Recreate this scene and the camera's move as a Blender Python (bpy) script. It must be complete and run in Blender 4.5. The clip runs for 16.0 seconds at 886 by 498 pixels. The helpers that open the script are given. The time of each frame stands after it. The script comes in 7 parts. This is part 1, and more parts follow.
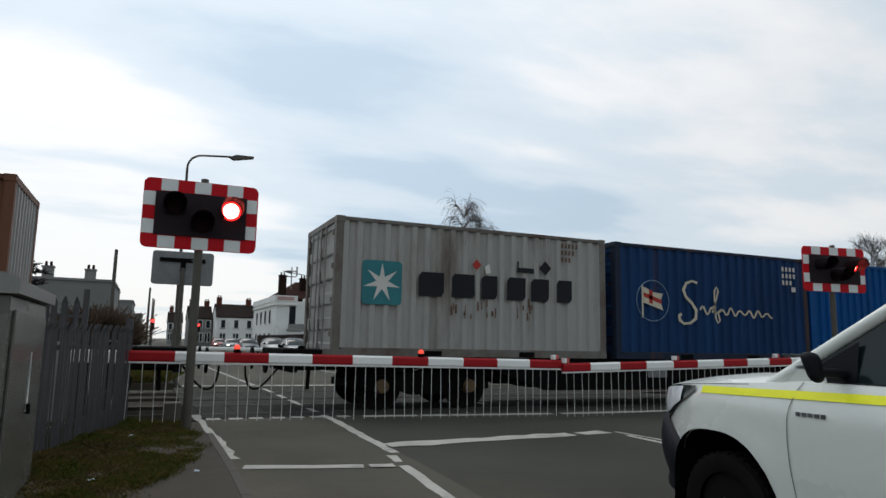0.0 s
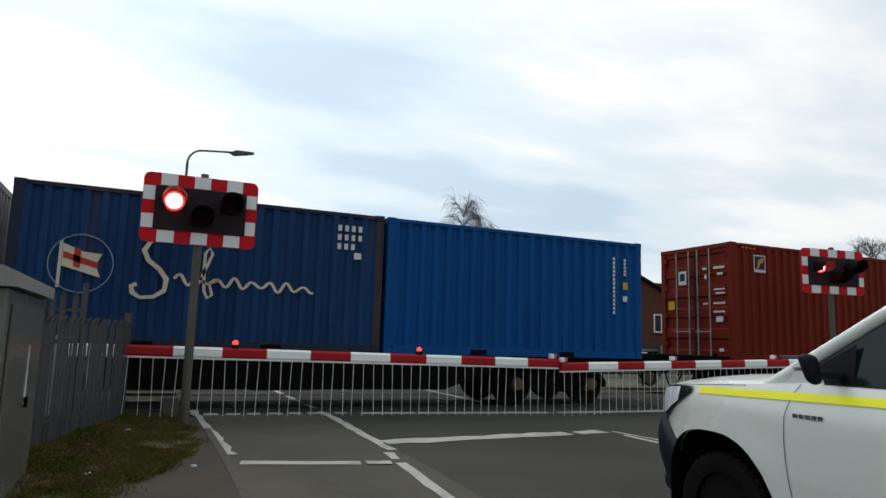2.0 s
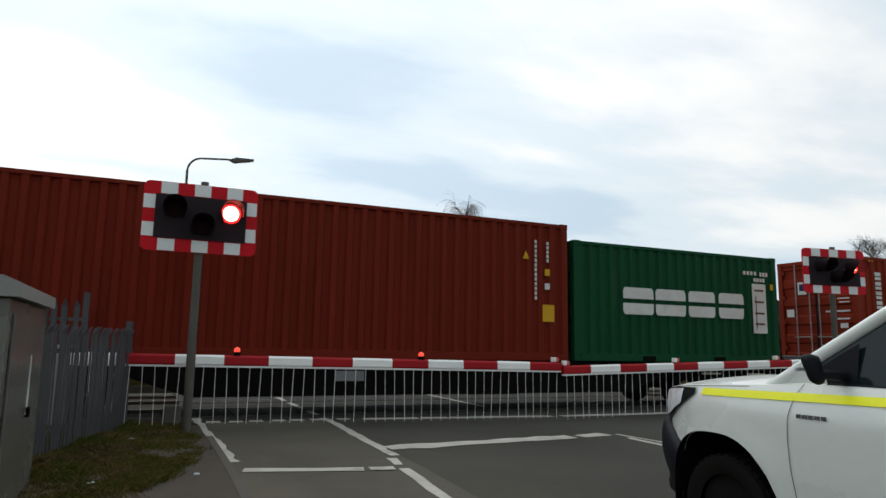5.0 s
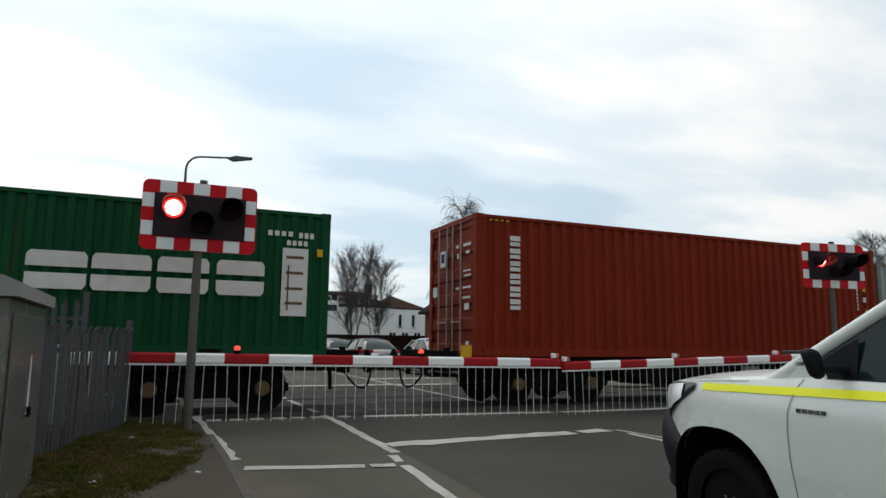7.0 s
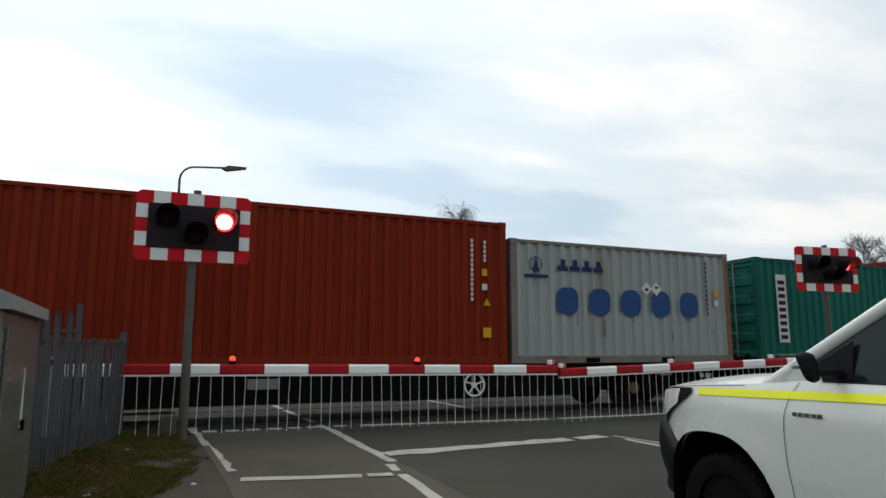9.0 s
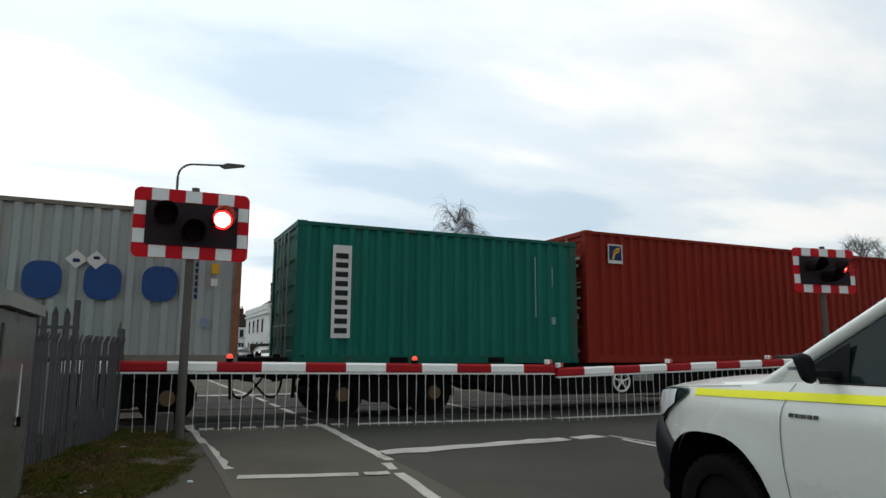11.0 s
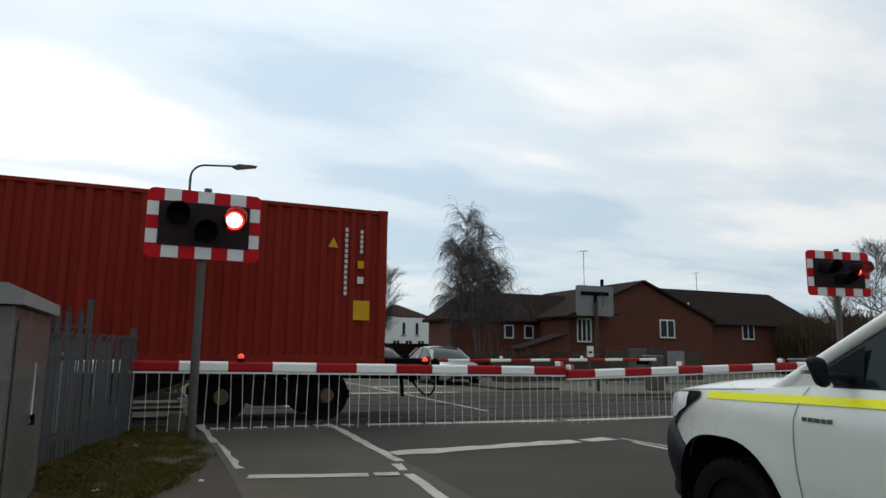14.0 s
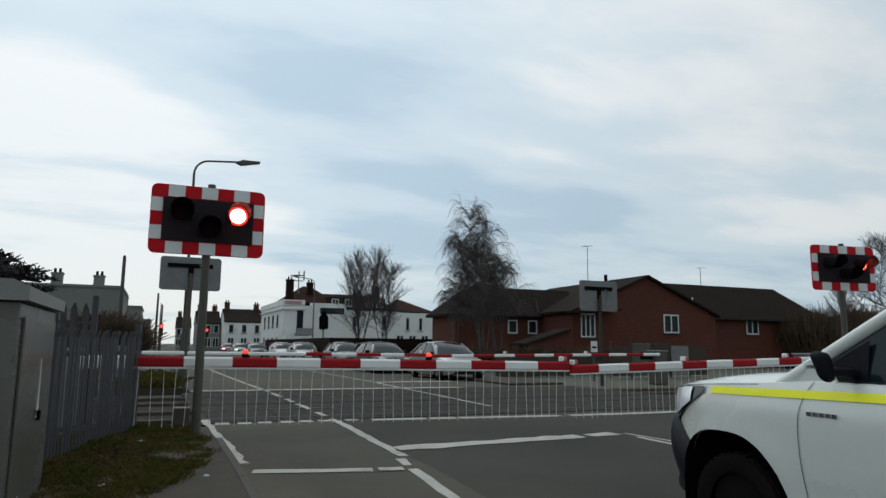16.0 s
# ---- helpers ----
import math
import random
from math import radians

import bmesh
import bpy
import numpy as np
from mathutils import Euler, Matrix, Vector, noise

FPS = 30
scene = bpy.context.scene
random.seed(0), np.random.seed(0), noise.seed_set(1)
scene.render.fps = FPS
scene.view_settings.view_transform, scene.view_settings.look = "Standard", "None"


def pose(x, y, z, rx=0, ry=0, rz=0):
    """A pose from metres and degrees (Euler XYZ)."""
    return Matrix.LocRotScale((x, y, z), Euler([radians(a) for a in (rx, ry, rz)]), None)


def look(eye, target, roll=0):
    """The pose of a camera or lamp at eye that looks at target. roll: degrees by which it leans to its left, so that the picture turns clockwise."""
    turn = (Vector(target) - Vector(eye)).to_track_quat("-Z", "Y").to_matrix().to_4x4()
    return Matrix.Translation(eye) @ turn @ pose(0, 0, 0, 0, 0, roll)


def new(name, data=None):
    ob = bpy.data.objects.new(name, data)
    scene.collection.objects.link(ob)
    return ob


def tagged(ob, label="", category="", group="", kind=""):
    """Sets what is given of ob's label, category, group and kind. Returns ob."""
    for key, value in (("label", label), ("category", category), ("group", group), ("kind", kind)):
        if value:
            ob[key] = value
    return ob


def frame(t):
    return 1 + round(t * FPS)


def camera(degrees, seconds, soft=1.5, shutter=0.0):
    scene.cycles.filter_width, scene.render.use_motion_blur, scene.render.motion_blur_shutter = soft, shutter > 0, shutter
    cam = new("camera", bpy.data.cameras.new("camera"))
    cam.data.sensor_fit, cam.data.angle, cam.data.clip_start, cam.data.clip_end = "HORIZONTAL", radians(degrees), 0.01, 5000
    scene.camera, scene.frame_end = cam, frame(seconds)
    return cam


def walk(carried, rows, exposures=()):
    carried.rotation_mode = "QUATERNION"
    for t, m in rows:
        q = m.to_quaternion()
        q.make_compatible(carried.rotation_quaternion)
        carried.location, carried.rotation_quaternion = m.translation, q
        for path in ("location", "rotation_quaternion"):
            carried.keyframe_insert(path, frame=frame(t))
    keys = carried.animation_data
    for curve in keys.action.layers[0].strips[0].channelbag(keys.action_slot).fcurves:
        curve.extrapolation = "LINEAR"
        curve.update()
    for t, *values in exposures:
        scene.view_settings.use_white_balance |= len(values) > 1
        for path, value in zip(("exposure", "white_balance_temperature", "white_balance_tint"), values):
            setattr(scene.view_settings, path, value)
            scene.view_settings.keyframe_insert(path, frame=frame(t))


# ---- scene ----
cam = camera(67.1, 16.0, soft=1.5)
EYE = 1.28
PATH = [
    (0, pose(0, 0, EYE, 98.05, -1.10, -23.65)),
    (0.5, pose(0, 0, EYE, 97.96, -1.30, -23.80)),
    (1, pose(0, 0, EYE, 98.07, -1.53, -24.35)),
    (1.5, pose(0, 0, EYE, 97.89, -1.95, -23.96)),
    (2, pose(0, 0, EYE, 97.87, -1.73, -23.80)),
    (2.5, pose(0, 0, EYE, 98.17, -1.61, -23.68)),
    (3, pose(0, 0, EYE, 98.43, -1.66, -23.80)),
    (3.5, pose(0, 0, EYE, 98.64, -1.55, -24.22)),
    (4, pose(0, 0, EYE, 98.52, -1.33, -24.06)),
    (6.5, pose(0, 0, EYE, 98.06, -0.80, -23.54)),
    (7, pose(0, 0, EYE, 98.00, -0.65, -23.64)),
    (7.5, pose(0, 0, EYE, 97.86, -0.38, -23.79)),
    (8, pose(0, 0, EYE, 98.22, -0.35, -23.90)),
    (8.5, pose(0, 0, EYE, 98.52, -0.21, -23.76)),
    (9, pose(0, 0, EYE, 98.66, 0.03, -23.98)),
    (9.5, pose(0, 0, EYE, 98.89, 0.11, -24.11)),
    (10, pose(0, 0, EYE, 98.54, -0.05, -24.14)),
    (12.5, pose(0, 0, EYE, 98.65, -0.76, -24.10)),
    (13, pose(0, 0, EYE, 98.48, -0.73, -23.74)),
    (13.5, pose(0, 0, EYE, 98.52, -0.66, -23.49)),
    (14, pose(0, 0, EYE, 98.67, -0.65, -23.32)),
    (14.5, pose(0, 0, EYE, 98.43, -0.60, -23.12)),
    (15, pose(0, 0, EYE, 98.82, -0.56, -23.19)),
    (15.5, pose(0, 0, EYE, 98.49, -0.46, -23.18)),
    (16, pose(0, 0, EYE, 98.27, -0.57, -23.00)),
]
walk(cam, PATH, exposures=[(0, -0.08, 6450, 10), (0.6, -0.06, 6450, 10), (1.0, 0.10, 6550, 10), (3, 0.12, 6580, 9), (9, 0.12, 6650, 9), (12.5, 0.08, 6620, 9), (13.6, 0.03, 6580, 9), (14.3, -0.04, 6520, 9), (14.6, -0.09, 6450, 8), (15, -0.22, 6330, 6), (16, -0.24, 6300, 6)])

# ---- sky and sun ----
SUN_ELEV, SUN_AZ = 50, 5          # degrees; azimuth from +Y towards -X


def make_sky():
    world = bpy.data.worlds.new("overcast_sky")
    scene.world = world
    world.use_nodes = True
    nt = world.node_tree
    nt.nodes.clear()
    N, L = nt.nodes.new, nt.links.new
    out, bg = N("ShaderNodeOutputWorld"), N("ShaderNodeBackground")
    sky = N("ShaderNodeTexSky")
    sky.sky_type, sky.sun_disc = "NISHITA", False
    sky.sun_elevation, sky.sun_rotation = radians(SUN_ELEV), radians(-SUN_AZ)
    dim = N("ShaderNodeVectorMath")
    dim.operation = "SCALE"
    dim.inputs["Scale"].default_value = 0.10
    L(sky.outputs[0], dim.inputs[0])
    tc, sep = N("ShaderNodeTexCoord"), N("ShaderNodeSeparateXYZ")
    L(tc.outputs["Generated"], sep.inputs[0])
    up = N("ShaderNodeMath")
    up.operation = "MAXIMUM"
    up.inputs[1].default_value = 0.0
    L(sep.outputs[2], up.inputs[0])
    lift = N("ShaderNodeMath")
    lift.inputs[1].default_value = 0.12
    L(up.outputs[0], lift.inputs[0])
    dx, dy = N("ShaderNodeMath"), N("ShaderNodeMath")
    for d, k in ((dx, 0), (dy, 1)):
        d.operation = "DIVIDE"
        L(sep.outputs[k], d.inputs[0])
        L(lift.outputs[0], d.inputs[1])
    com = N("ShaderNodeCombineXYZ")
    L(dx.outputs[0], com.inputs[0])
    L(dy.outputs[0], com.inputs[1])

    def cloud(scale, detail, rough, dist, seed):
        mp = N("ShaderNodeMapping")
        mp.inputs["Location"].default_value = (seed, seed * 0.7, 0)
        mp.inputs["Rotation"].default_value = (0, 0, radians(-20))
        mp.inputs["Scale"].default_value = (0.6, 1.1, 1)
        L(com.outputs[0], mp.inputs[0])
        n = N("ShaderNodeTexNoise")
        n.inputs["Scale"].default_value, n.inputs["Detail"].default_value = scale, detail
        n.inputs["Roughness"].default_value, n.inputs["Distortion"].default_value = rough, dist
        L(mp.outputs[0], n.inputs["Vector"])
        return n.outputs["Fac"]

    ramp = N("ShaderNodeValToRGB")
    ramp.color_ramp.interpolation = "EASE"
    e = ramp.color_ramp.elements
    e[0].position, e[0].color = 0.36, (0.55, 0.675, 0.785, 1)
    e[1].position, e[1].color = 0.64, (0.985, 0.985, 0.975, 1)
    mid = e.new(0.5)
    mid.color = (0.735, 0.82, 0.88, 1)
    blend = N("ShaderNodeMix")
    blend.data_type = "FLOAT"
    blend.inputs[0].default_value = 0.50
    L(cloud(0.62, 3, 0.45, 0.2, 3.1), blend.inputs[2])
    L(cloud(1.9, 6, 0.52, 0.15, 8.4), blend.inputs[3])
    total = blend.outputs[0]
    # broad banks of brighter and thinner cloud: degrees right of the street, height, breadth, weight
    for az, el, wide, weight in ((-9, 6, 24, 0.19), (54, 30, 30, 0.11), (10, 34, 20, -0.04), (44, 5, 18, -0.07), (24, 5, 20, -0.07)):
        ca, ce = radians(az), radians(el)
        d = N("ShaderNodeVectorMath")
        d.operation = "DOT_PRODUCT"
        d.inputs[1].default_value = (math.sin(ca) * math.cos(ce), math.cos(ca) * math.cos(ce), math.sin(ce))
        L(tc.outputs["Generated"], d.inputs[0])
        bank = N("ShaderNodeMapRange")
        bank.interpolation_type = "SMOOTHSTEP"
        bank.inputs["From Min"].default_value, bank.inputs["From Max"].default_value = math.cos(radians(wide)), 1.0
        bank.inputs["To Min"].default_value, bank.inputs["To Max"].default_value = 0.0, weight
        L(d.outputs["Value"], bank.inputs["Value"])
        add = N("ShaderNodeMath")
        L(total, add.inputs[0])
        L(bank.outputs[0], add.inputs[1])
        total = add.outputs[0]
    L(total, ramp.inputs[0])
    mix = N("ShaderNodeMix")
    mix.data_type = "RGBA"
    mix.inputs[0].default_value = 0.88
    L(dim.outputs[0], mix.inputs[6])
    L(ramp.outputs[0], mix.inputs[7])
    # the sky is brighter towards the hidden sun
    dot = N("ShaderNodeVectorMath")
    dot.operation = "DOT_PRODUCT"
    a0, c0 = radians(SUN_AZ), math.cos(radians(SUN_ELEV))
    dot.inputs[1].default_value = (-math.sin(a0) * c0, math.cos(a0) * c0, math.sin(radians(SUN_ELEV)))
    L(tc.outputs["Generated"], dot.inputs[0])
    glow = N("ShaderNodeMapRange")
    glow.inputs["From Min"].default_value, glow.inputs["From Max"].default_value = -0.7, 0.95
    glow.inputs["To Min"].default_value, glow.inputs["To Max"].default_value = 0.66, 1.15
    L(dot.outputs["Value"], glow.inputs["Value"])
    near = N("ShaderNodeMapRange")
    near.inputs["From Min"].default_value, near.inputs["From Max"].default_value = 0.60, 0.90
    near.inputs["To Min"].default_value, near.inputs["To Max"].default_value = 0.95, 1.05
    L(dot.outputs["Value"], near.inputs["Value"])
    both = N("ShaderNodeMath")
    both.operation = "MULTIPLY"
    L(glow.outputs[0], both.inputs[0])
    L(near.outputs[0], both.inputs[1])
    L(both.outputs[0], bg.inputs[1])
    L(mix.outputs[2], bg.inputs[0])
    L(bg.outputs[0], out.inputs[0])
    lamp = bpy.data.lights.new("sun", "SUN")
    lamp.energy, lamp.angle, lamp.color = 0.5, radians(25), (1.0, 0.96, 0.90)
    sun = new("sun", lamp)
    a = radians(SUN_AZ)
    c = math.cos(radians(SUN_ELEV))
    sun.matrix_world = look((-40 * math.sin(a) * c, 40 * math.cos(a) * c, 40 * math.sin(radians(SUN_ELEV))), (0, 0, 0))


make_sky()


# ---- materials ----
def mat(name, col, rough=0.6, metal=0.0, var=0.25, scale=6.0, fine=60.0, bump=0.15, stretch=(1, 1, 1), dirt=None, dirt_at=0.62, emit=None, spec=0.5, coat=0.0):
    """A painted or natural surface: base colour, variation at two scales, relief and, where given, dirt or rust."""
    m = bpy.data.materials.new(name)
    m.use_nodes = True
    nt = m.node_tree
    N, L = nt.nodes.new, nt.links.new
    b = nt.nodes["Principled BSDF"]
    b.inputs["Roughness"].default_value, b.inputs["Metallic"].default_value = rough, metal
    b.inputs["Specular IOR Level"].default_value = spec
    b.inputs["Coat Weight"].default_value = coat
    tc, mp = N("ShaderNodeTexCoord"), N("ShaderNodeMapping")
    mp.inputs["Scale"].default_value = stretch
    L(tc.outputs["Object"], mp.inputs[0])
    big, small = N("ShaderNodeTexNoise"), N("ShaderNodeTexNoise")
    for n, s, d in ((big, scale, 5), (small, fine, 3)):
        n.inputs["Scale"].default_value, n.inputs["Detail"].default_value = s, d
        L(mp.outputs[0], n.inputs["Vector"])
    add = N("ShaderNodeMath")
    add.operation = "MULTIPLY_ADD"
    add.inputs[1].default_value = 0.5
    L(small.outputs["Fac"], add.inputs[0])
    L(big.outputs["Fac"], add.inputs[2])
    r = N("ShaderNodeMapRange")
    r.inputs["From Min"].default_value, r.inputs["From Max"].default_value = 0.45, 1.05
    r.inputs["To Min"].default_value, r.inputs["To Max"].default_value = 1 - var, 1 + var
    L(add.outputs[0], r.inputs["Value"])
    mul = N("ShaderNodeVectorMath")
    mul.operation = "SCALE"
    mul.inputs[0].default_value = col[:3]
    L(r.outputs[0], mul.inputs["Scale"])
    colour = mul.outputs[0]
    if dirt:
        dn, ramp, mx = N("ShaderNodeTexNoise"), N("ShaderNodeMapRange"), N("ShaderNodeMix")
        dn.inputs["Scale"].default_value, dn.inputs["Detail"].default_value = scale * 0.45, 8
        dn.inputs["Roughness"].default_value = 0.65
        L(mp.outputs[0], dn.inputs["Vector"])
        ramp.inputs["From Min"].default_value, ramp.inputs["From Max"].default_value = dirt_at - 0.06, dirt_at + 0.12
        L(dn.outputs["Fac"], ramp.inputs["Value"])
        mx.data_type = "RGBA"
        L(ramp.outputs[0], mx.inputs[0])
        L(colour, mx.inputs[6])
        mx.inputs[7].default_value = (*dirt, 1)
        colour = mx.outputs[2]
    L(colour, b.inputs["Base Color"])
    rr = N("ShaderNodeMapRange")
    rr.inputs["To Min"].default_value, rr.inputs["To Max"].default_value = max(0.02, rough - 0.12), min(1, rough + 0.12)
    L(big.outputs["Fac"], rr.inputs["Value"])
    L(rr.outputs[0], b.inputs["Roughness"])
    if bump:
        bp = N("ShaderNodeBump")
        bp.inputs["Strength"].default_value, bp.inputs["Distance"].default_value = bump, 0.02
        L(small.outputs["Fac"], bp.inputs["Height"])
        L(bp.outputs[0], b.inputs["Normal"])
    if emit:
        b.inputs["Emission Color"].default_value = (*emit[:3], 1)
        b.inputs["Emission Strength"].default_value = emit[3]
    return m


def paint(name, col, rust=0.66, var=0.10):
    return mat(name, col, 0.55, 0, var * 1.6, 3.2, 25, 0.06, (1, 1, 0.12), (0.10, 0.055, 0.035), rust, spec=0.09)


def glass(name, col=(0.02, 0.025, 0.03), spec=0.14):
    return mat(name, col, 0.06, 0, 0.05, 1, 5, 0, spec=spec)


def brick_mat():
    m = mat("brick", (0.098, 0.0255, 0.0118), 0.88, 0, 0.2, 0.6, 9, 0.2)
    nt = m.node_tree
    N, L = nt.nodes.new, nt.links.new
    b = nt.nodes["Principled BSDF"]
    old = b.inputs["Base Color"].links[0].from_socket
    tc, sp, cb = N("ShaderNodeTexCoord"), N("ShaderNodeSeparateXYZ"), N("ShaderNodeCombineXYZ")
    L(tc.outputs["Object"], sp.inputs[0])
    s = N("ShaderNodeMath")
    L(sp.outputs[0], s.inputs[0])
    L(sp.outputs[1], s.inputs[1])
    L(s.outputs[0], cb.inputs[0])
    L(sp.outputs[2], cb.inputs[1])
    t = N("ShaderNodeTexBrick")
    t.inputs["Scale"].default_value = 1.0
    t.inputs["Brick Width"].default_value, t.inputs["Row Height"].default_value = 0.225, 0.075
    t.inputs["Mortar Size"].default_value = 0.006
    t.inputs["Color1"].default_value, t.inputs["Color2"].default_value = (1, 1, 1, 1), (0.75, 0.72, 0.72, 1)
    t.inputs["Mortar"].default_value = (1.3, 1.5, 1.6, 1)
    L(cb.outputs[0], t.inputs["Vector"])
    mx = N("ShaderNodeMix")
    mx.data_type, mx.blend_type = "RGBA", "MULTIPLY"
    mx.inputs[0].default_value = 1
    L(old, mx.inputs[6])
    L(t.outputs["Color"], mx.inputs[7])
    L(mx.outputs[2], b.inputs["Base Color"])
    return m


